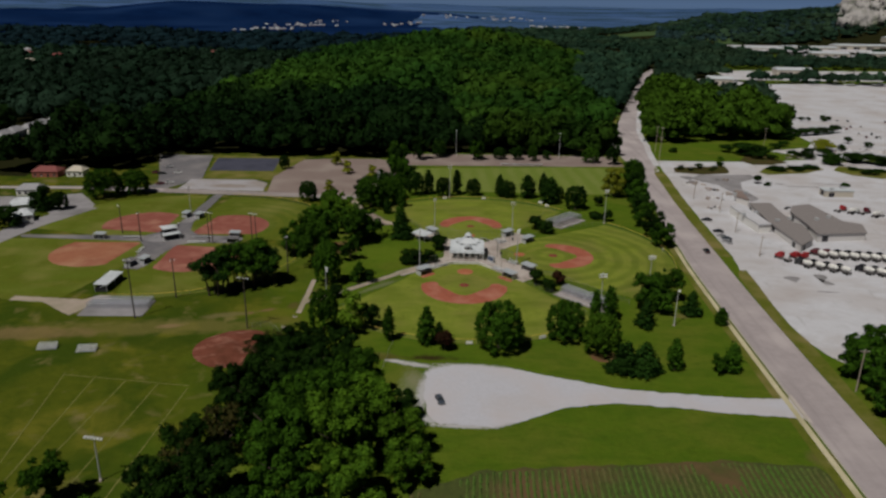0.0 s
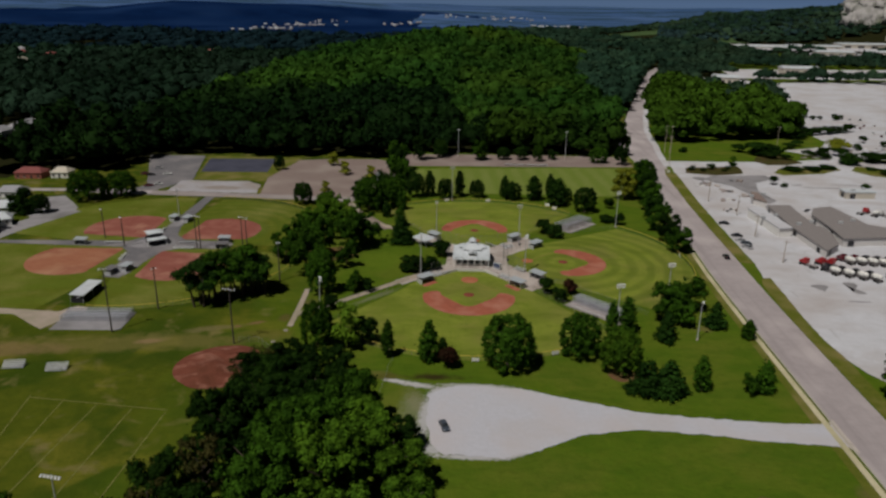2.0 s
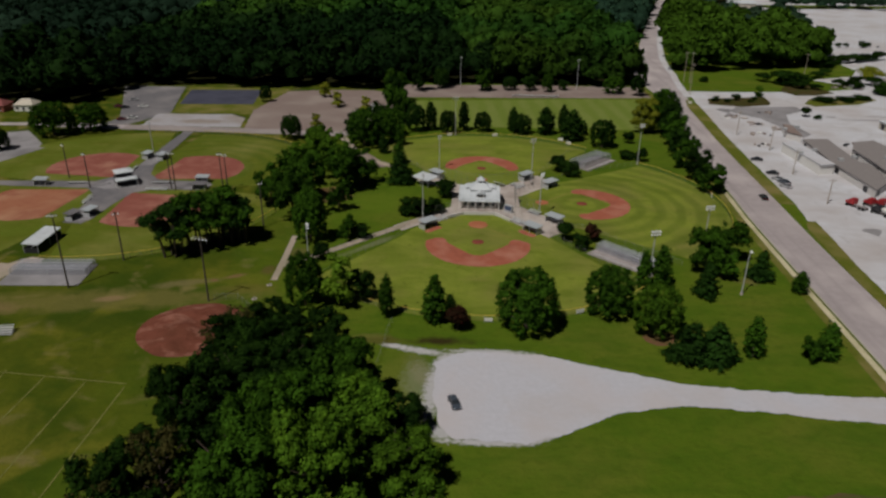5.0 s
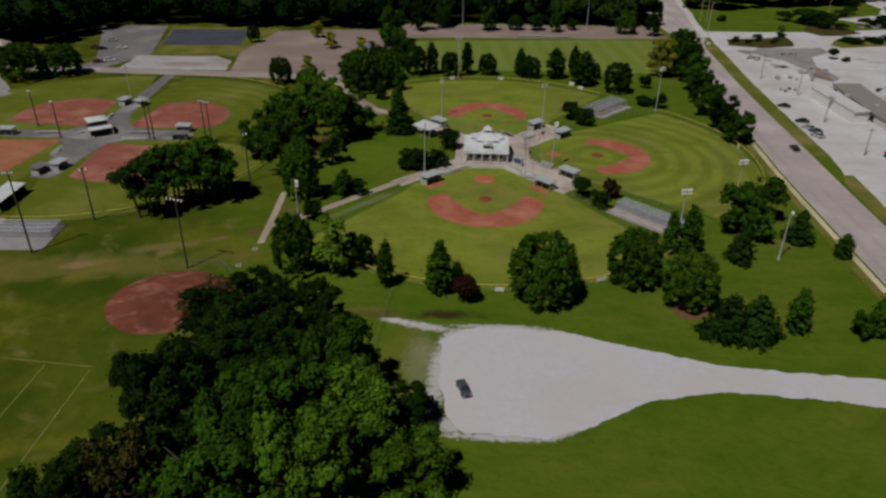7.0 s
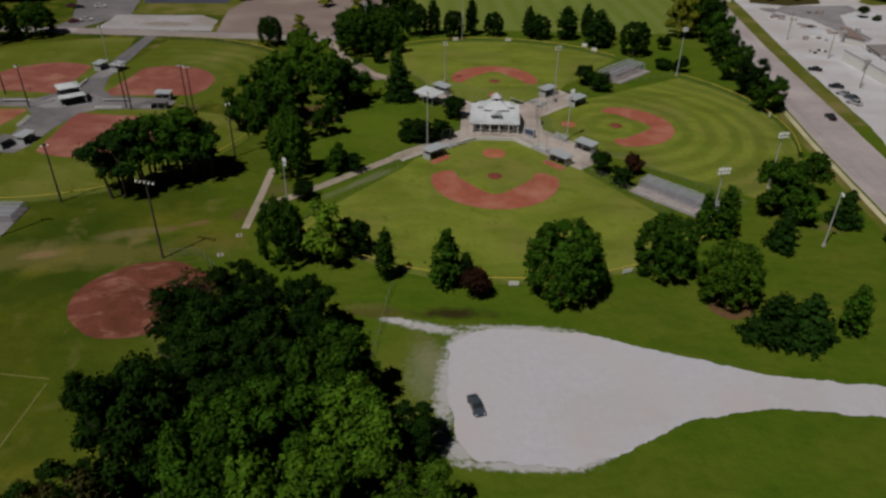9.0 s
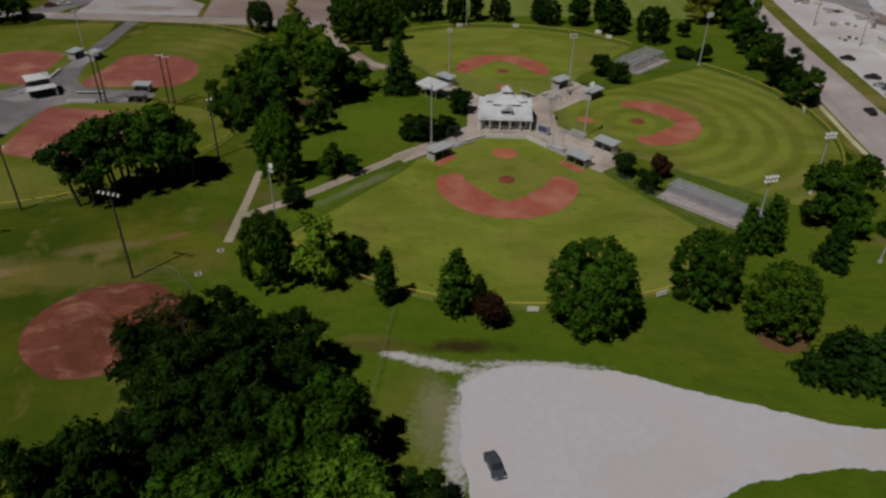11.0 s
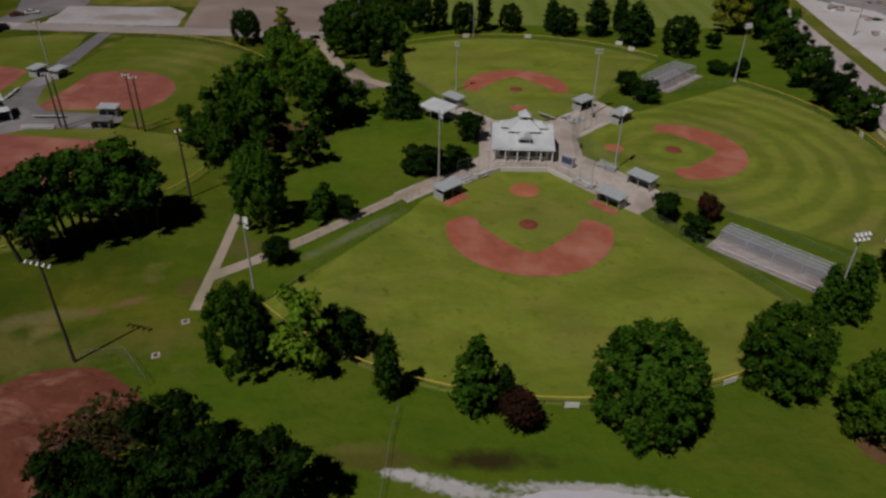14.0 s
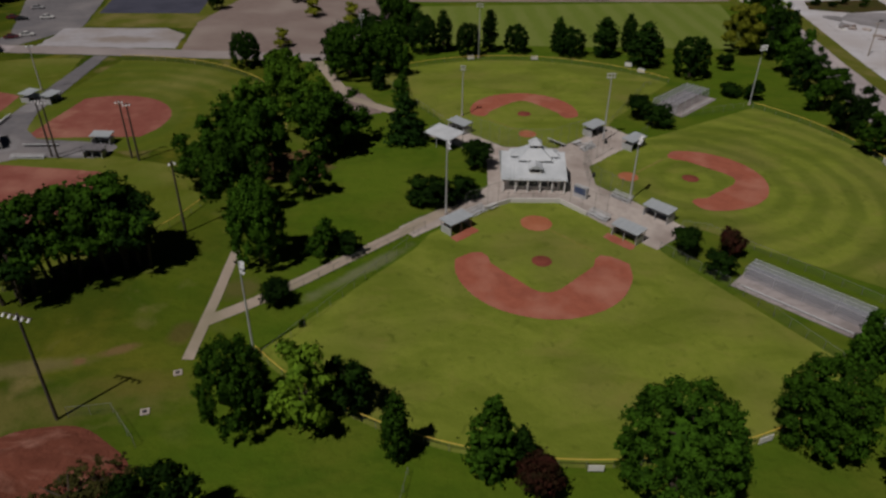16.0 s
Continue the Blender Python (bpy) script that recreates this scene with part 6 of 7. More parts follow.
# ---- light poles ----
def light_pole(x, y, h, arms=1, heads=6, wood=False, turn=0.0, span=3.4, label=""):
    p = thing("light_pole", label or ("dark wooden floodlight pole with white lamps" if wood else "tall grey steel floodlight pole with white lamps"), "light pole", pose(x, y, float(height(x, y)), 0, 0, turn), "floodlight poles")
    m = M["pole_wood"] if wood else M["galv"]
    bm = bmesh.new()
    bm_tube(bm, (0, 0, -0.2), (0, 0, h), 0.24 if wood else 0.2, 0.15 if wood else 0.1, 10)
    part("pole", bm, m, p)
    if not wood:
        bm = bmesh.new()
        bm_tube(bm, (0, 0, 0), (0, 0, 0.5), 0.42, 0.38, 12)
        part("base", bm, M["concrete"], p)
    for k in range(arms):
        z = h - 0.35 - k * 0.8
        bm = bmesh.new()
        bm_box(bm, -span / 2, span / 2, -0.08, 0.08, z - 0.08, z + 0.08)
        arm = part("crossarm", bm, m, p)
        for i in range(heads):
            xx = -span / 2 + 0.25 + (span - 0.5) * i / max(1, heads - 1)
            bm = bmesh.new()
            bm_tube(bm, (xx, -0.1, z + 0.1), (xx, -0.48, z - 0.22), 0.10 if wood else 0.13, 0.19 if wood else 0.26, 10)
            part("lamp", bm, M["lamp_white"], arm, "white floodlight housing")
    return p


light_pole(-43.6, -40.0, 15.5, 2, 4, turn=108, span=1.8)
light_pole(-65.3, -54.2, 17.0, 1, 5, True, -15, 4.2)
light_pole(-17.3, 2.4, 15.6, 2, 3, turn=100, span=2.2)
light_pole(-65.1, -7.0, 14.4, 1, 2, True, 35, 1.4)
light_pole(18.8, 40.4, 16.7, 2, 3, turn=190, span=2.0)
light_pole(62.1, 67.6, 16.2, 2, 3, turn=30, span=2.4)
light_pole(-15.0, 54.6, 13.2, 2, 2, turn=180, span=1.4)
light_pole(19.6, 10.5, 14.0, 2, 3, turn=60, span=2.2)
light_pole(43.6, -39.6, 16.4, 2, 4, turn=15, span=2.6)
light_pole(64.2, -15.4, 14.4, 2, 4, turn=15, span=2.6)
light_pole(66.8, -41.0, 12.3, 1, 2, turn=70, span=1.2)
light_pole(-10.6, 104.2, 17.0, 2, 3, turn=180, span=2.2)
light_pole(-44.5, 86.0, 17.5, 2, 2, turn=160, span=1.6)
light_pole(-102.5, -50.0, 20.0, 1, 4, True, 10, 2.4)
light_pole(-96.3, -33.1, 14.0, 1, 2, True, 40, 1.8)
for x, y in ((-106.1, 23.9), (-104.3, 23.1), (-88.2, 24.4), (-86.0, 23.0)):
    light_pole(x, y, 13.4, 1, 3, True, 20, 1.8)
light_pole(-130.6, 66, 12.5, 1, 2, False, 40, 1.8)
for x, y in ((-134.2, 22.5), (-147, 32.5)):
    light_pole(x, y, 12.5, 1, 3, True, -30, 1.6)
light_pole(-72.7, -128.0, 11.0, 1, 6, False, -8, 4.2)
light_pole(-11.2, 209.0, 17, 1, 3, turn=180, span=1.6)
light_pole(55.4, 209.0, 17, 1, 3, turn=180, span=1.6)


# ---- signs on the fences, bleachers, small fittings ----
def panel(x, y, z0, w, h, turn, label, name="fence_sign"):
    p = thing(name, label, "sign", pose(x, y, 0, 0, 0, turn), "fence signs")
    bm = bmesh.new()
    bm_box(bm, -w / 2, w / 2, -0.04, 0.04, z0, z0 + h, 0.01)
    part("board", bm, M["white_paint"], p)
    for sx in (-w / 2 + 0.1, w / 2 - 0.1):
        bm = bmesh.new()
        bm_tube(bm, (sx, 0.06, 0), (sx, 0.06, z0 + h), 0.04, seg=6)
        part("stand", bm, M["galv"], p)


panel(2.7, -59.6, 0.3, 1.9, 0.95, 2, "plain pale board on the outfield fence")
panel(24.6, -54.0, 0.3, 2.2, 1.0, 24, "plain pale board on the outfield fence")
for x, y, a in ((6.9, 103.2, 185), (35.2, 98.2, 155), (38.0, 92.6, 150), (-13, 102, 195), (80.2, 31, 80)):
    panel(x, y, 0.25, 2.2, 1.2, a, "plain pale board on the outfield fence")


def bleacher(x, y, turn, w=5.4, rows=4, label="small aluminium bleacher standing on grass"):
    b = thing("bleacher", label, "bleacher", pose(x, y, 0.03, 0, 0, turn), "bleachers")
    for i in range(rows):
        bm = bmesh.new()
        bm_box(bm, -w / 2, w / 2, i * 0.62, i * 0.62 + 0.28, 0.42 + i * 0.3, 0.47 + i * 0.3)
        part("seat_plank", bm, M["alu"], b)
        bm = bmesh.new()
        bm_box(bm, -w / 2, w / 2, i * 0.62 - 0.3, i * 0.62 - 0.02, 0.14 + i * 0.3, 0.18 + i * 0.3)
        part("foot_plank", bm, M["alu"], b)
    for sx in (-w / 2 + 0.3, 0, w / 2 - 0.3):
        bm = bmesh.new()
        bm_tube(bm, (sx, 0, 0.05), (sx, rows * 0.62, 0.05), 0.035, seg=5)
        bm_tube(bm, (sx, -0.1, 0.1), (sx, rows * 0.62 - 0.4, 0.4 + (rows - 1) * 0.3), 0.035, seg=5)
        bm_tube(bm, (sx, rows * 0.62 - 0.4, 0), (sx, rows * 0.62 - 0.4, 0.4 + (rows - 1) * 0.3), 0.035, seg=5)
        part("frame", bm, M["galv"], b)


for x in (20.5, 27, 33.5, 40):
    bleacher(x, 187.5, 184, 6.0, 3, "small aluminium bleacher beside the playing field")
bleacher(-117.6, -72.6, 10)
bleacher(-105.8, -73.0, 10)
for x, y, a in ((11.8, 2.6, -45), (-11, 3.0, 45), (8.0, 38.4, 135), (17.6, 10.6, -45), (15.0, 35.5, 45)):
    bleacher(x, y, a, 4.6, 3, "small aluminium bleacher on the paved plaza")


for x, y, a in ((-111.5, 29.6, 185), (-111, 22.6, 4), (-140.4, 27, 185), (-128.8, 11, 96), (-128.8, 43, 276)):
    bleacher(x, y, a, 7.6, 2, "long low aluminium bleacher beside an asphalt walk")


def kiosk(x, y, turn):
    k = thing("notice_kiosk", "small grey boxed score table on the plaza", "kiosk", pose(x, y, 0.05, 0, 0, turn))
    bm = bmesh.new()
    bm_box(bm, -1.5, 1.5, -0.5, 0.5, 0, 2.4, 0.04)
    part("cabinet", bm, M["galv"], k)
    bm = bmesh.new()
    bm_box(bm, -1.3, 1.3, -0.53, -0.5, 0.8, 2.2)
    part("panel", bm, M["blue"], k)


kiosk(9.8, 11.4, -40)


def picnic_table(x, y, turn):
    t = thing("picnic_table", "grey picnic table with benches on the plaza", "table", pose(x, y, 0.05, 0, 0, turn), "picnic tables")
    bm = bmesh.new()
    bm_box(bm, -1.2, 1.2, -0.4, 0.4, 0.7, 0.76, 0.01)
    part("tabletop", bm, M["alu"], t)
    for sy in (-0.72, 0.72):
        bm = bmesh.new()
        bm_box(bm, -1.2, 1.2, sy - 0.14, sy + 0.14, 0.42, 0.47, 0.01)
        part("bench", bm, M["alu"], t)
    for sx in (-0.85, 0.85):
        bm = bmesh.new()
        bm_tube(bm, (sx, -0.75, 0), (sx, -0.15, 0.72), 0.05, seg=5)
        bm_tube(bm, (sx, 0.75, 0), (sx, 0.15, 0.72), 0.05, seg=5)
        bm_box(bm, sx - 0.04, sx + 0.04, -0.75, 0.75, 0.36, 0.42)
        part("frame", bm, M["pole_wood"], t)


for x, y, a in ((12.6, 2.6, -45), (-8.4, 5.6, 40), (12.3, 38.0, 45)):
    picnic_table(x, y, a)


def litter_bin(x, y):
    b = thing("litter_bin", "dark round litter barrel on the plaza", "bin", pose(x, y, 0.05), "litter bins")
    bm = bmesh.new()
    bm_tube(bm, (0, 0, 0), (0, 0, 0.9), 0.3, 0.32, 12)
    part("barrel", bm, M["dark"], b)
    bm = bmesh.new()
    bm_tube(bm, (0, 0, 0.88), (0, 0, 0.95), 0.35, 0.33, 12)
    part("rim", bm, M["dark"], b)


for x, y in ((13.8, 20.8), (19.2, 39.0)):
    litter_bin(x, y)
for x, y in ((-53.0, -44.8), (-54.6, -52.4)):
    pad = thing("valve_pad", "small square concrete pad with a dark lid", "utility pad", pose(x, y, 0.02, 0, 0, 20))
    bm = bmesh.new()
    bm_box(bm, -0.58, 0.58, -0.58, 0.58, 0, 0.14, 0.02)
    part("slab", bm, M["concrete"], pad)
    bm = bmesh.new()
    bm_box(bm, -0.3, 0.3, -0.3, 0.3, 0.14, 0.19, 0.02)
    part("lid", bm, M["dark"], pad)


# ---- vehicles ----
PAINT = {}


def paint(name, c):
    if name not in PAINT:
        PAINT[name] = mat("car_paint_" + name, c, 0.25, 0.1, tuple(v * 0.9 for v in c), 2.0, spec=0.5)
    return PAINT[name]


def car(x, y, turn, colour, rgb, z=0.06, kind="sedan", scale=1.0):
    c = thing("car", f"{colour} {kind} parked on paved ground" if z < 0.062 else f"{colour} {kind} on the road", "car", pose(x, y, z, 0, 0, turn) @ Matrix.Scale(scale, 4), "cars")
    pm = paint(colour.replace(" ", "_"), rgb)
    bm = bmesh.new()
    side = [(-2.28, 0.30), (-2.36, 0.55), (-2.22, 0.86), (-1.4, 0.95), (1.0, 0.93), (1.9, 0.82), (2.28, 0.66), (2.36, 0.45), (2.26, 0.30)]
    rows = []
    for yy, z_in, x_in in ((-0.88, 0.10, 0.90), (-0.84, 0.02, 0.97), (-0.5, 0.0, 1.0), (0.5, 0.0, 1.0), (0.84, 0.02, 0.97), (0.88, 0.10, 0.90)):
        rows.append([bm.verts.new((px * x_in, yy, pz - (z_in if pz > 0.6 else 0))) for px, pz in side])
    for a, b in zip(rows, rows[1:]):
        for i in range(len(side)):
            j = (i + 1) % len(side)
            bm.faces.new((a[i], a[j], b[j], b[i]))
    bm.faces.new(rows[0])
    bm.faces.new(rows[-1][::-1])
    part("body", bm, pm, c)
    bm = bmesh.new()
    if kind == "pickup":
        bm_frustum(bm, (-0.3, 1.2, -0.82, 0.82), (-0.15, 0.75, -0.66, 0.66), 0.9, 1.55)
    else:
        bm_frustum(bm, (-1.7, 1.15, -0.82, 0.82), (-1.0, 0.45, -0.64, 0.64), 0.9, 1.4)
    cab = part("cabin_glass", bm, M["glass"], c, "dark tinted glass")
    bm = bmesh.new()
    if kind == "pickup":
        bm_box(bm, -0.2, 0.8, -0.68, 0.68, 1.53, 1.6, 0.02)
    else:
        bm_box(bm, -1.05, 0.5, -0.66, 0.66, 1.38, 1.45, 0.02)
    part("roof", bm, pm, cab)
    for px in (-1.4, 1.45):
        for py in (-0.86, 0.86):
            bm = bmesh.new()
            bm_tube(bm, (px, py - 0.1, 0.32), (px, py + 0.1, 0.32), 0.33, seg=14)
            wh = part("wheel", bm, M["rubber"], c)
            bm = bmesh.new()
            bm_tube(bm, (px, py - 0.11, 0.32), (px, py + 0.11, 0.32), 0.19, seg=10)
            part("rim", bm, M["chrome"], wh)
    for py in (-0.62, 0.62):
        bm = bmesh.new()
        bm_box(bm, 2.28, 2.37, py - 0.18, py + 0.18, 0.58, 0.74, 0.02)
        part("headlight", bm, M["lamp_glass"], c)
        bm = bmesh.new()
        bm_box(bm, -2.37, -2.28, py - 0.18, py + 0.18, 0.58, 0.74, 0.02)
        part("tail_light", bm, M["red_light"], c)
    return c


car(-4.1, -91.3, -71, "dark blue", (0.055, 0.068, 0.090), scale=0.92)
car(98.0, 31.6, 92, "black", (0.012, 0.012, 0.014), 0.07)
car(168, 517, 68, "white", (0.7, 0.7, 0.7), 0.07)
for x, y, a, n, c in ((-180, 140, 20, "dark red", (0.12, 0.02, 0.03)), (-168, 141, 15, "white", (0.7, 0.7, 0.7)), (-166.6, 115, 25, "dark red", (0.12, 0.02, 0.03)), (-179, 155, 20, "silver", (0.4, 0.4, 0.42)), (-163, 118, 25, "white", (0.7, 0.7, 0.7)), (-176, 138, 20, "black", (0.012, 0.012, 0.014))):
    car(x, y, a, n, c)
for x, y, a, n, c in ((111.4, 77.0, 165, "black", (0.012, 0.012, 0.014)), (111.2, 59.4, 165, "black", (0.012, 0.012, 0.014)), (110.6, 52.4, 130, "silver", (0.4, 0.4, 0.42)), (111.6, 49.0, 130, "dark blue", (0.030, 0.040, 0.065)), (110.4, 44.4, 130, "silver", (0.4, 0.4, 0.42))):
    car(x, y, a, n, c)

# ---- east of the road: lots, verges, buildings, trucks ----
sheet("east_lot", [(103.5, -38), (104.5, 9), (107, 26), (109, 80), (114, 168), (118, 202), (140, 204), (200, 214), (330, 236), (640, 250), (640, -60), (160, -62), (128, -66), (112, -66), (107, -58), (104, -46)], 0.04, M["white_lot"], 0.3, 3, "broad bleached concrete yard", "parking lot")
sheet("mall_lot", [(252, 330), (300, 300), (330, 262), (640, 268), (980, 700), (560, 748), (360, 706), (300, 500)], 0.05, M["white_lot"], 1.0, 6, "broad pale shopping-centre lot", "parking lot")
sheet("yard_link", [(206, 254), (238, 269), (251, 291), (251, 332), (330, 300), (640, 268), (640, 248), (330, 234), (230, 228)], 0.047, M["white_lot"], 0.6, 2, "pale paving between yard and shopping-centre lot", "parking lot")
sheet("upper_lot", [(285, 620), (285, 760), (345, 735), (350, 700)], 0.06, M["white_lot"], 1.0, 6, "pale paved lot beyond the grove", "parking lot")
sheet("verge_island", [(101.6, 27), (106.4, 26), (108.2, 80), (113.5, 150), (115.5, 176), (112, 188), (108.6, 172), (104.5, 110), (102.8, 70)], 0.12, M["verge"], 0.2, 1.5, "long grass island between road and yard", "grass", thick=0.12)
sheet("verge_south", [(99.8, -110), (99.9, -40), (100.4, -20), (102.0, 4), (103.4, 9), (105, 11), (107.2, 11.2), (106.2, -5), (104.8, -20), (104.0, -38), (105, -50), (104, -80), (104, -110)], 0.10, M["verge"], 0.2, 1.5, "grass verge beside the road", "grass", thick=0.10)
sheet("yard_asphalt", [(127.5, 163), (134, 173), (166, 177), (167, 168), (154, 157.5), (149, 140), (151, 120), (144.6, 113), (142, 130), (138, 149), (132, 155)], 0.06, M["worn_lot"], 0.6, 1.0, "stained grey asphalt apron in the yard", "parking lot")
sheet("yard_island", [(174, 184), (181, 196), (218, 206), (218, 197), (202, 185), (177, 178)], 0.12, M["verge"], 0.4, 2, "low planted island in the yard", "grass", thick=0.1)
sheet("yard_island", [(223, 195), (232, 208), (252, 200), (280, 196), (280, 172), (240, 176), (228, 183)], 0.12, M["verge"], 0.4, 2, "low planted island in the yard", "grass", thick=0.1)
sheet("corner_green", [(121, 228), (124, 252), (129, 300), (200, 330), (250, 326), (250, 292), (238, 270), (206, 255), (183, 249), (166, 229), (148, 215), (132, 219)], 0.06, M["lawn"], 0.4, 2, "mown corner lawn before the grove", "grass")
sheet("mulch_bed", [(121.5, 178), (125, 192), (138, 195), (158, 199), (157, 188), (154, 179), (137, 173.5)], 0.08, M["bank"], 0.4, 1.5, "dark mulch bed with shrubs", "soil")
sheet("mulch_bed", [(173, 216), (180, 230), (188, 243), (196, 238), (200, 229), (203, 214), (190, 207), (178, 205)], 0.08, M["bank"], 0.4, 1.5, "dark mulch bed with shrubs", "soil")
for x, y, dx, dy in ((133, 4, 0.4, 5.5), (129, -8, 4, 0.6), (121.5, 3, 2.2, 3.4), (190, 150, 14, 1.0), (205, 158, 12, 0.9), (175, 155, 3, 1.2), (126, 160, 0.7, 9)):
    sheet("yard_stain", [(x + dx * math.cos(q) + 0.4 * dy * math.sin(2 * q), y + dy * math.sin(q)) for q in np.linspace(0, 6.28, 19)[:-1]], 0.052, M["worn_lot"], 0.4, 0.8, "dark tyre-worn stain on the yard", "stain")
ribbon("yard_road", [(118, 206), (150, 207), (190, 212), (235, 226), (300, 262), (330, 300)], 9, 0.075, M["white_lot"], "pale access road into the yard", "road")

for i, (x, y, h, w) in enumerate([(127, 186, 2.6, 3.4), (139, 189, 3.6, 4), (149, 190, 2.0, 3), (155, 200, 2.2, 4), (133, 184, 1.8, 3), (145, 184, 1.6, 2.6), (136, 240, 3, 5), (183, 238, 8, 13), (174, 246, 5, 8), (196, 240, 5, 8), (213, 262, 4, 7), (222, 272, 4, 7), (220, 235, 4, 6), (231, 216, 5.5, 9.5), (247, 219, 5.5, 9), (262, 214, 6, 10), (276, 212, 5, 9), (290, 214, 5, 9), (248, 316, 5.5, 8), (256, 320, 6, 8), (264, 324, 6, 8), (272, 328, 5.5, 8), (280, 332, 5, 7), (226, 300, 4.5, 8), (184, 193, 1.6, 5), (200, 194, 1.6, 5.5), (212, 196, 1.4, 4), (236, 198, 1.6, 6), (250, 194, 1.6, 7), (162, 155, 4.6, 4.2), (166, 150, 2.2, 3), (188, 226, 4, 7), (196, 224, 3, 6), (184, 234, 4, 8), (192, 244, 6, 11), (214, 234, 4.5, 6), (224, 231, 3.5, 6), (230, 247, 4, 6), (236, 240, 5, 9), (230, 213, 6.5, 11), (248, 223, 6, 11), (256, 220, 6, 11), (240, 309, 6, 9), (236, 300, 4, 8), (288, 338, 6, 8), (280, 400, 5, 5), (286, 396, 4, 4), (291, 394, 4, 4), (306, 398, 5, 5), (312, 402, 4, 4), (276, 290, 5, 5), (259, 262, 4, 5), (284, 276, 4, 5), (240, 186, 3, 9), (256, 184, 3, 9), (270, 182, 3, 9), (188, 190, 2.6, 9), (200, 193, 2.6, 9), (210, 198, 2.4, 8), (206, 145, 4, 4)]):
    tree("shrub", x, y, h * 1.15, w * 1.2, "leaf_dark", 44 + i % 3, "dark clipped shrub in a paved yard", "shrub", "yard shrubs", "shrub", fit=False)
tree("shrub", 158, 208, 5, 4.5, "leaf_bright", 46, "small bright green tree on the corner lawn", fit=False)
tree("shrub", 247, 262, 7.5, 15, "leaf_yellow", 57, "yellow-green tree beside dark shrubs", fit=False)

def in_grove(x, y):
    xr = np.interp(y, road_y, road_x)
    front = y > np.interp(x, [118, 124, 169, 229, 250, 300], [262, 262, 282, 302, 326, 380])
    block = (y < np.interp(x, [118, 200, 262], [430, 460, 420])) & (x < np.interp(y, [300, 350, 440], [240, 252, 268]))
    back = (y < 640) & (x < xr + np.interp(y, [400, 520, 640], [100, 60, 36]))
    return front & (x > xr + np.interp(y, [260, 400], [14, 11])) & (block | back)


forest("grove_east", scatter(118, 330, 250, 640, 7.4, 9, in_grove, 11.0), 16.5, 11, ICO1, M["forest_bright"], "dense bright green grove beside the road bend", 130)


sheet("far_lot", [(345, 760), (360, 900), (800, 960), (900, 800), (560, 772)], 0.07, M["white_lot"], 2.0, 8, "pale far lot beyond a belt of trees", "parking lot")


def in_east_wood(x, y):
    ok = x > np.interp(y, road_y, road_x) + 14
    ok &= ~((x > np.interp(y, [330, 500, 706, 720], [252, 300, 352, 352])) & (y < 709))
    ok &= ~((x > 268) & (x < 356) & (y > 600) & (y < 768))
    ok &= ~((x > 340) & (y > 752) & (y < 935) & (x < 900))
    ok &= ~((x > 380) & (x < 1100) & (y > 1080) & (y < 1180)) & ~((x > 560) & (x < 1150) & (y > 1290) & (y < 1360))
    ok &= ~((x > 540) & (y > 1080))
    return ok & ~in_grove(x, y) & ~((x < 300) & (y < 440))


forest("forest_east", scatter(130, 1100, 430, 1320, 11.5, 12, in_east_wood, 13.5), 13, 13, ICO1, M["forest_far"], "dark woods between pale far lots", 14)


def flat_building(name, pts, h, label, roof="grey_roof", wall="beige", z=0.04, openings=True, eave=0.5):
    b = thing(name, label, "building", pose(0, 0, z))
    bm = bmesh.new()
    bm_prism(bm, pts, 0, h)
    part("wall", bm, M[wall], b)
    cx, cy = sum(p[0] for p in pts) / len(pts), sum(p[1] for p in pts) / len(pts)
    big = []
    for x, y in pts:
        d = Vector((x - cx, y - cy))
        big.append(tuple(Vector((x, y)) + d.normalized() * eave))
    bm = bmesh.new()
    bm_prism(bm, big, h + 0.02, h + 0.5)
    rf = part("roof", bm, M[roof], b)
    if openings:
        n = len(pts)
        for i in range(n):
            a, c = Vector(pts[i]), Vector(pts[(i + 1) % n])
            L = (c - a).length
            d = (c - a).normalized()
            o = Vector((d.y, -d.x))
            if o.dot(a - Vector((cx, cy))) < 0:
                o = -o
            for k in range(0, int(L // 7), 3):
                p = a + d * (3.5 + 7 * k)
                q = [p - d * 1.4 - o * 0.05, p + d * 1.4 - o * 0.05, p + d * 1.4 + o * 0.07, p - d * 1.4 + o * 0.07]
                bm = bmesh.new()
                bm_prism(bm, [tuple(v) for v in q], 0.1 if k % 3 == 0 else 1.0, min(h - 0.6, 3.0))
                part("door" if k % 3 == 0 else "window", bm, M["dark"], b)
    for k in range(2):
        bm = bmesh.new()
        x, y = cx + (k - 0.5) * 7, cy + (k - 0.5) * 4
        bm_box(bm, x - 0.9, x + 0.9, y - 0.7, y + 0.7, h + 0.5, h + 1.5, 0.05)
        part("roof_unit", bm, M["galv"], rf)


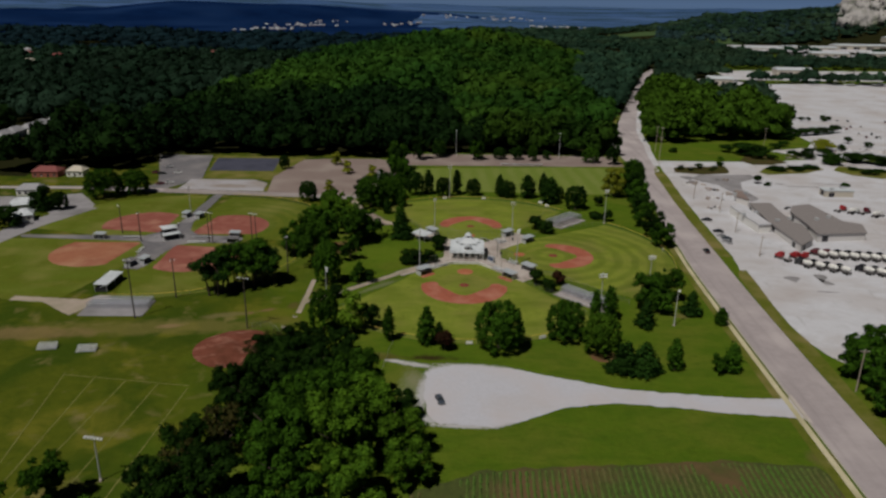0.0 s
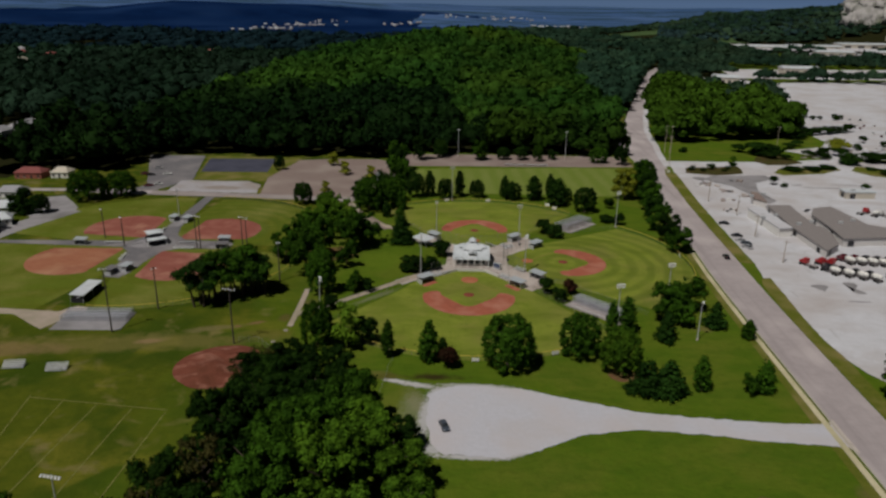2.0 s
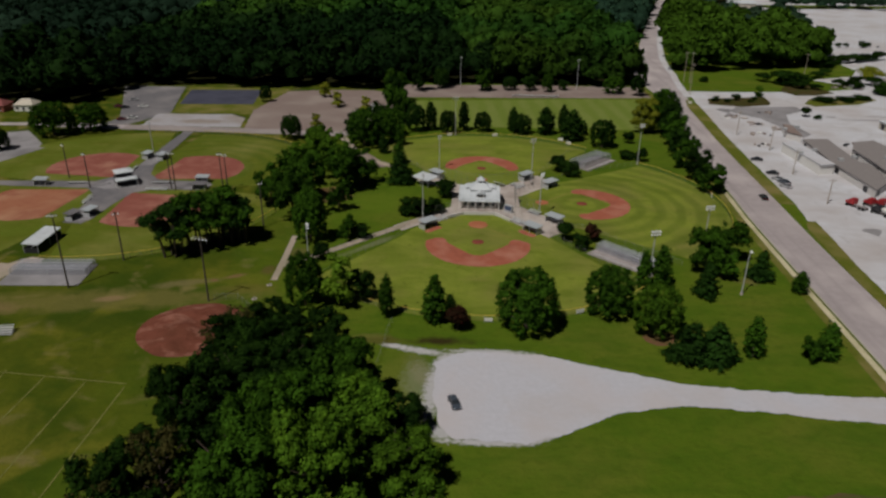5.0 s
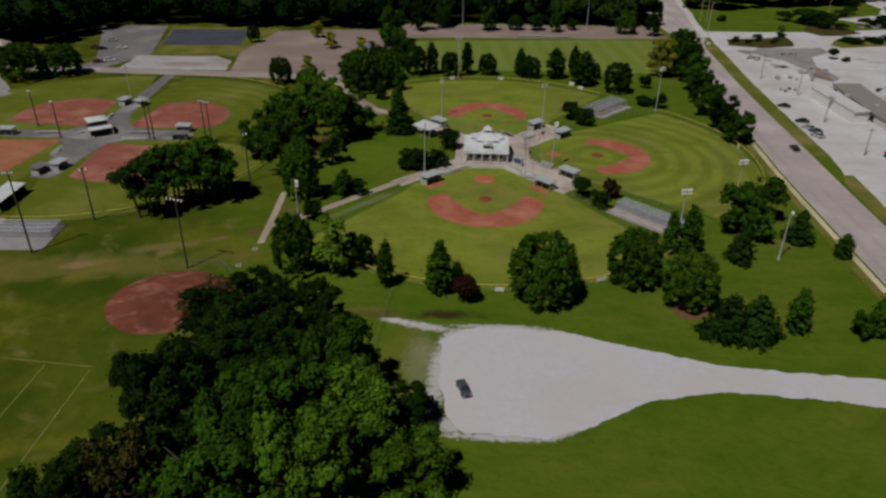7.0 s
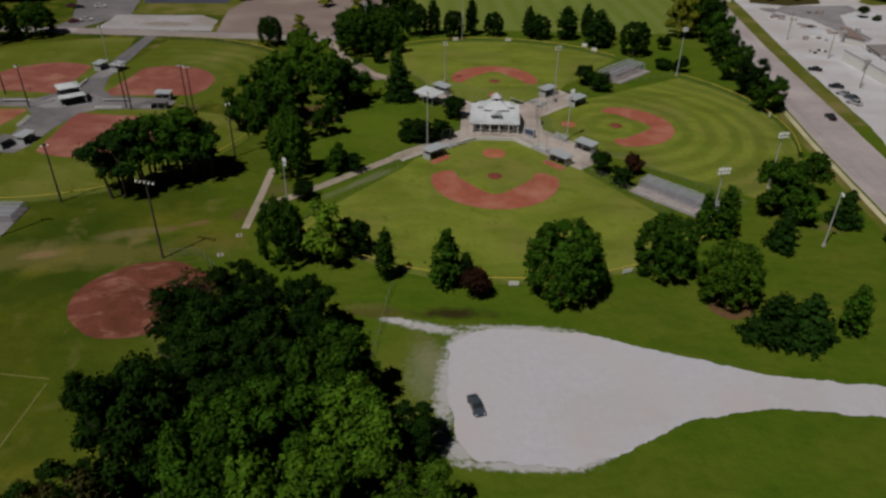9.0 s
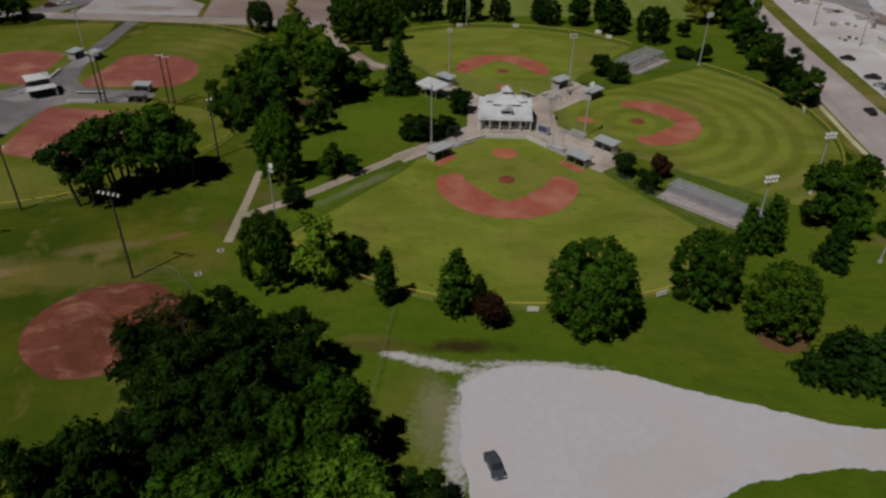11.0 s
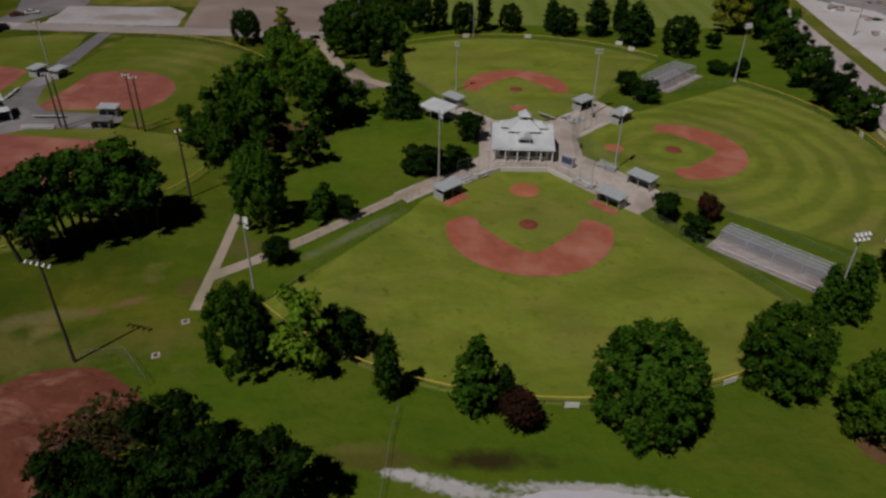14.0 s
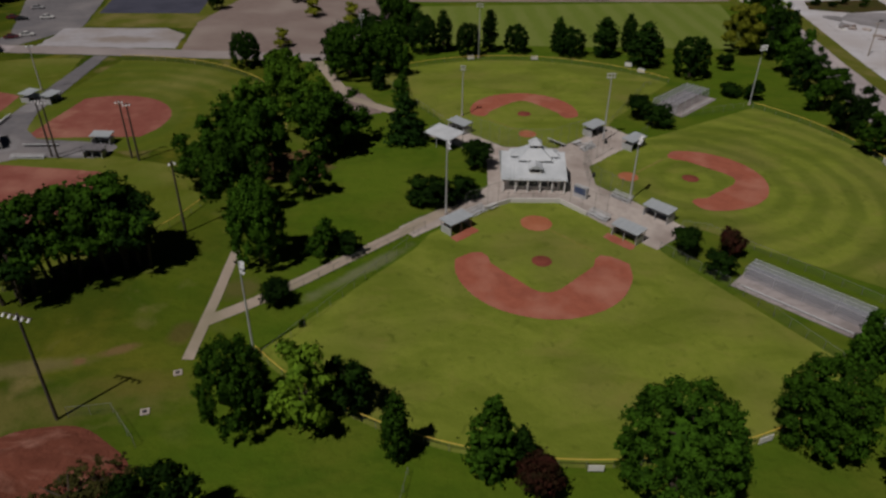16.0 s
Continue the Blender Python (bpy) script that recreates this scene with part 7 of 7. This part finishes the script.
flat_building("workshop", [(150, 49.5), (172.2, 54), (176, 66.5), (169.4, 70.5), (167, 98.5), (157, 94), (152.2, 84), (151.8, 66)], 3.2, "low workshop with a broad grey roof", wall="block")
flat_building("workshop_annex", [(137, 35), (145.4, 43.8), (148.4, 56), (149.2, 66), (146.6, 68), (147.8, 89), (149, 100), (138, 99), (137.2, 82), (136.2, 66)], 2.8, "long low annex with a grey roof", wall="block")
flat_building("lean_to", [(136.4, 112), (139.2, 124), (142, 122), (140, 105)], 3.0, "small brown-roofed lean-to in the yard", roof="brown_lot", wall="block", openings=False)
flat_building("site_office", [(128.6, 60), (134.4, 61.6), (132.4, 93.6), (126, 90)], 3.6, "pale flat-roofed yard office", roof="white_lot", wall="white_paint", openings=False)
flat_building("yard_shed", [(188, 128), (203, 129), (203, 136), (188, 135)], 3.2, "small pale shed in the yard", roof="white_roof")


def truck(x, y, turn, cab, rgb, drum=True):
    t = thing("truck", f"{cab} truck parked in the concrete yard", "truck", pose(x, y, 0.05, 0, 0, turn), "yard trucks")
    pm = paint(cab.replace(" ", "_"), rgb)
    bm = bmesh.new()
    bm_box(bm, -3.4, 3.2, -0.45, 0.45, 0.6, 0.95)
    part("chassis", bm, M["grey_roof"], t)
    bm = bmesh.new()
    bm_box(bm, 0.6, 2.4, -1.2, 1.2, 0.95, 2.9, 0.2)
    c = part("cab", bm, pm, t)
    bm = bmesh.new()
    bm_box(bm, 2.36, 2.46, -1.0, 1.0, 1.9, 2.6, 0.02)
    part("windscreen", bm, M["glass"], c)
    bm = bmesh.new()
    bm_box(bm, 2.35, 3.9, -1.0, 1.0, 0.8, 1.8, 0.25)
    part("bonnet", bm, pm, t)
    if drum:
        bm = bmesh.new()
        bm_tube(bm, (-3.4, 0, 2.2), (-2.0, 0, 2.05), 0.6, 1.02, 14)
        bm_tube(bm, (-2.0, 0, 2.05), (0.3, 0, 1.85), 1.02, 0.75, 14)
        part("drum", bm, M["white_paint"], t, "white rounded drum", flat=False)
    for px in (-2.8, -1.6, 3.0):
        for py in (-1.05, 1.05):
            bm = bmesh.new()
            bm_tube(bm, (px, py - 0.17, 0.5), (px, py + 0.17, 0.5), 0.52, seg=12)
            part("wheel", bm, M["rubber"], t)


for i in range(4):
    truck(131.5 + i * 3.9, 18.6 - i * 2.0, 118, "dark grey", (0.03, 0.03, 0.035))
for i in range(7):
    truck(142.5 + i * 3.9, 30.6 - i * 0.5, 118, *(("dark red", (0.12, 0.02, 0.03)) if i < 2 else ("dark grey", (0.03, 0.03, 0.035))))
for i in range(4):
    truck(152 + i * 3.9, 13.0 - i * 1.5, 118, "dark grey", (0.03, 0.03, 0.035))
for x, y in ((126.3, 25.0), (132.4, 25.6), (136.0, 25.2)):
    truck(x, y, 118, "red", (0.35, 0.03, 0.035), False)
for x, y, n, c in ((183, 100, "red", (0.35, 0.03, 0.035)), (188, 97, "white", (0.7, 0.7, 0.7)), (193, 97, "dark red", (0.12, 0.02, 0.03)), (197, 92, "white", (0.7, 0.7, 0.7)), (203, 88, "red", (0.35, 0.03, 0.035)), (210, 84, "dark red", (0.12, 0.02, 0.03))):
    truck(x, y, 30, n, c, n == "white")
r = random.Random(5)
for i in range(26):
    n, c = r.choice((("silver", (0.4, 0.4, 0.42)), ("black", (0.012, 0.012, 0.014)), ("dark red", (0.12, 0.02, 0.03)), ("white", (0.7, 0.7, 0.7))))
    car(r.uniform(300, 380), r.choice((318, 330, 352, 366, 400)) + r.uniform(-2, 2), r.choice((60, 240)), n, c)


sheet("far_yard", [(570, 1400), (560, 1640), (1250, 1665), (1260, 1440)], 1.6, M["white_lot"], 3.0, 12, "pale paved yards round far warehouses", "parking lot")
sheet("far_yard", [(650, 1215), (640, 1325), (1300, 1330), (1300, 1230)], 2.2, M["grey_far"], 3.0, 12, "pale paved yards round far warehouses", "parking lot")


def debris(x, y, n, spread, seed):
    """Broken slabs and timber lying about in the yard."""
    g = random.Random(seed)
    d = thing("debris_pile", "scattered pale slabs and dark scrap in a yard", "debris", pose(x, y, 0.06), "yard debris")
    for i in range(n):
        bm = bmesh.new()
        w, l, h = g.uniform(0.5, 1.9), g.uniform(0.6, 3.0), g.uniform(0.15, 0.8)
        bm_box(bm, -w / 2, w / 2, -l / 2, l / 2, 0, h, 0.06)
        ob = part("slab" if i % 3 else "scrap", bm, M[("concrete", "dark", "white_paint", "grey_roof", "brown_lot")[g.randrange(5)]], d)
        ob.matrix_basis = pose(g.uniform(-1, 1) * spread, g.uniform(-1, 1) * spread * 0.6, 0, 0, 0, g.uniform(0, 180))


for i, (x, y, n, s) in enumerate(((216, 229, 14, 8), (256, 257, 16, 10), (274, 262, 16, 10), (292, 258, 14, 10), (199, 141, 8, 6), (126, 150, 8, 5), (131, 138, 8, 5), (140, 128, 7, 4), (152, 88, 6, 4), (146, 160, 6, 5), (121, 100, 5, 4), (128, 118, 6, 5), (160, 103, 6, 4), (210, 100, 8, 6))):
    debris(x, y, n, s, 40 + i)


def utility_pole(x, y, h):
    p = thing("utility_pole", "grey wooden utility pole with a crossarm", "utility pole", pose(x, y, 0), "utility poles")
    bm = bmesh.new()
    bm_tube(bm, (0, 0, -0.2), (0, 0, h), 0.2, 0.13, 8)
    part("pole", bm, M["path"], p)
    bm = bmesh.new()
    bm_box(bm, -1.2, 1.2, -0.07, 0.07, h - 0.8, h - 0.62)
    arm = part("crossarm", bm, M["path"], p)
    for sx in (-1.05, -0.4, 0.4, 1.05):
        bm = bmesh.new()
        bm_tube(bm, (sx, 0, h - 0.62), (sx, 0, h - 0.4), 0.06, seg=6)
        part("insulator", bm, M["lamp_glass"], arm)


for x, y, h in ((118, 203, 17), (123.5, 238, 18), (126.5, 236, 18), (204, 260, 15), (243, 320, 15), (104.8, -78, 12.5), (116, 116, 11), (122, 92, 10), (119, 60, 9.5), (118, 28, 9), (95.5, 360, 14), (150, 505, 14)):
    utility_pole(x, y, h)


def bush_sign(x, y):
    s = thing("road_sign", "small pale board on the grass island", "sign", pose(x, y, 0.1))
    bm = bmesh.new()
    bm_box(bm, -0.9, 0.9, -0.1, 0.1, 0.5, 1.7, 0.03)
    part("board", bm, M["sign"], s)
    bm = bmesh.new()
    bm_box(bm, -0.1, 0.1, -0.08, 0.08, 0, 0.5)
    part("stem", bm, M["galv"], s)


bush_sign(111, 176)


# ---- houses to the west ----
def house(x, y, turn, w, d, h, roof, wall, label, rise=2.4):
    b = thing("house", label, "house", pose(x, y, float(height(x, y)), 0, 0, turn))
    bm = bmesh.new()
    bm_box(bm, -w / 2, w / 2, -d / 2, d / 2, -0.5, h)
    part("wall", bm, M[wall], b)
    bm = bmesh.new()
    v = [bm.verts.new(p) for p in ((-w / 2 - 0.4, -d / 2 - 0.4, h), (w / 2 + 0.4, -d / 2 - 0.4, h), (w / 2 + 0.4, d / 2 + 0.4, h), (-w / 2 - 0.4, d / 2 + 0.4, h), (-w / 2 + d * 0.3, 0, h + rise), (w / 2 - d * 0.3, 0, h + rise))]
    for f in ((0, 1, 5, 4), (1, 2, 5), (2, 3, 4, 5), (3, 0, 4), (0, 3, 2, 1)):
        bm.faces.new([v[i] for i in f])
    part("roof", bm, M[roof], b)
    n = max(2, int(w / 3))
    for i in range(n):
        xx = -w / 2 + (i + 0.5) * w / n
        bm = bmesh.new()
        if i == n // 2:
            bm_box(bm, xx - 0.5, xx + 0.5, -d / 2 - 0.05, -d / 2 + 0.05, 0.05, 2.1)
            part("door", bm, M["dark"], b)
        else:
            bm_box(bm, xx - 0.6, xx + 0.6, -d / 2 - 0.05, -d / 2 + 0.05, 0.9, 2.1)
            wd = part("window", bm, M["dark"], b)
            bm = bmesh.new()
            bm_box(bm, xx - 0.7, xx + 0.7, -d / 2 - 0.12, -d / 2, 0.8, 0.9)
            part("sill", bm, M["white_paint"], wd)


house(-236, 128, 4, 14, 9, 3.2, "red_roof", "brick", "red-roofed brick house below the wood")
house(-221, 131, 4, 9, 8, 3.0, "beige", "white_paint", "small pale house below the wood")
house(-208.5, 64, 28, 13, 10, 3.2, "white_roof", "white_paint", "white-roofed house beside the western lane")
house(-200, 46, 28, 10, 8, 3.0, "white_roof", "white_paint", "white-roofed house beside the western lane")
house(-222, 90, 10, 12, 8, 3.0, "grey_far", "white_paint", "grey-roofed house beside the western lane")
for i in range(7):
    house(-325 + (i % 2) * 1.5, 206 + i * 15.5, 88, 13, 9, 4.5, "grey_far", "white_paint", "grey-roofed row house in the western wood", 3)
r = random.Random(11)
for i in range(16):
    x, y = r.uniform(-900, -420), r.uniform(380, 900)
    house(x, y, r.uniform(0, 180), 16, 11, 12, r.choice(("grey_far", "beige", "red_roof")), "white_paint", "pale house among the western trees", 4)

# ---- far town and warehouses ----
r = random.Random(21)
def warehouse(x, y, w, d, h, turn, label="long white warehouse far off", roof="white_roof", wall="beige"):
    b = thing("warehouse", label, "warehouse", pose(x, y, float(height(x, y)), 0, 0, turn), "far warehouses")
    bm = bmesh.new()
    bm_box(bm, -w / 2, w / 2, -d / 2, d / 2, -3, h)
    part("wall", bm, M[wall], b)
    bm = bmesh.new()
    bm_frustum(bm, (-w / 2 - 1, w / 2 + 1, -d / 2 - 1, d / 2 + 1), (-w / 2, w / 2, -1, 1), h, h + 3)
    part("roof", bm, M[roof], b)
    for i in range(4):
        bm = bmesh.new()
        xx = -w / 2 + (i + 0.5) * w / 4
        bm_box(bm, xx - w * 0.06, xx + w * 0.06, -d / 2 - 0.3, -d / 2 + 0.1, 0, h * 0.6)
        part("dock_door", bm, M["dark"], b)


for x, y, w, d in ((640, 1500, 110, 40), (770, 1530, 120, 45), (900, 1560, 120, 45), (1030, 1580, 120, 45), (700, 1270, 70, 30), (800, 1290, 60, 30), (890, 1280, 80, 30), (980, 1300, 70, 30), (460, 850, 50, 24), (700, 880, 70, 30), (305, 690, 30, 18)):
    warehouse(x, y, w, d, 8, r.uniform(-10, 5))
# towns: clusters of small pale buildings along the valley and on the ridge's flank
for cx, cy, wx, wy, n, w in ((-683, 2080, 90, 90, 20, 20), (-640, 2480, 120, 120, 26, 18), (-610, 2660, 60, 60, 6, 16), (-364, 2640, 90, 60, 9, 16), (-280, 2730, 40, 40, 4, 18), (-150, 3020, 120, 90, 8, 18), (133, 3560, 150, 120, 16, 30), (240, 2660, 80, 60, 12, 24), (365, 2700, 90, 70, 16, 26), (-669, 1636, 20, 40, 3, 12), (900, 2420, 90, 50, 5, 30)):
    for i in range(n):
        x, y = cx + r.gauss(0, 0.55) * wx, cy + r.gauss(0, 0.55) * wy
        warehouse(x, y, w * r.uniform(0.2, 0.75), w * 0.3, r.uniform(2, 4.5), r.uniform(-25, 25), "small pale town building far off", r.choice(("grey_far", "grey_far", "dull_roof")), "grey_far")


def far_field(x0, x1, y0, y1):
    """A field that follows the land."""
    a, b = np.meshgrid(np.linspace(x0, x1, 14), np.linspace(y0, y1, 14))
    a = a + 12 * np.sin(b * 0.03)
    k = np.arange(196).reshape(14, 14)
    q = np.stack([k[:-1, :-1], k[:-1, 1:], k[1:, 1:], k[1:, :-1]], -1).reshape(-1, 4)
    ob = raw("far_field", np.stack([a, b, height(a, b) + 1.2], -1).reshape(-1, 3), q, M["far_grass"])
    tagged(ob, "pale green field far off among woods", "grass", kind="structure")


# far fields
sheet("far_clearing", [(-1040, 1610), (-1035, 1650), (-940, 1690), (-900, 1830), (-875, 1800), (-915, 1660)], 5.2, M["grey_far"], 6.0, 12, "pale strip of cleared ground in the valley", "clearing")
far_field(395, 560, 1940, 2110)
far_field(605, 670, 1700, 1810)

# pale rock face on the eastern knoll
g = np.random.default_rng(4)
v, f = ICO3
for i in range(14):
    d = v * (1 + 0.22 * g.normal(size=(len(v), 1)))
    s = g.uniform(0.7, 1.3)
    ob = raw("rock_face", d * np.array([30, 22, 26]) * s, f, M["rock"])
    az, far = radians(25.4 + (i % 5) * 0.75 + g.uniform(-0.2, 0.2)), 2230 + (i // 5) * 110
    x, y = 4 + far * math.sin(az), -247 + far * math.cos(az)
    ob.matrix_basis = pose(x, y, float(height(x, y)) + 6, 0, 0, g.uniform(0, 90))
    tagged(ob, "pale weathered rock face on a wooded knoll", "rock", "rock faces")
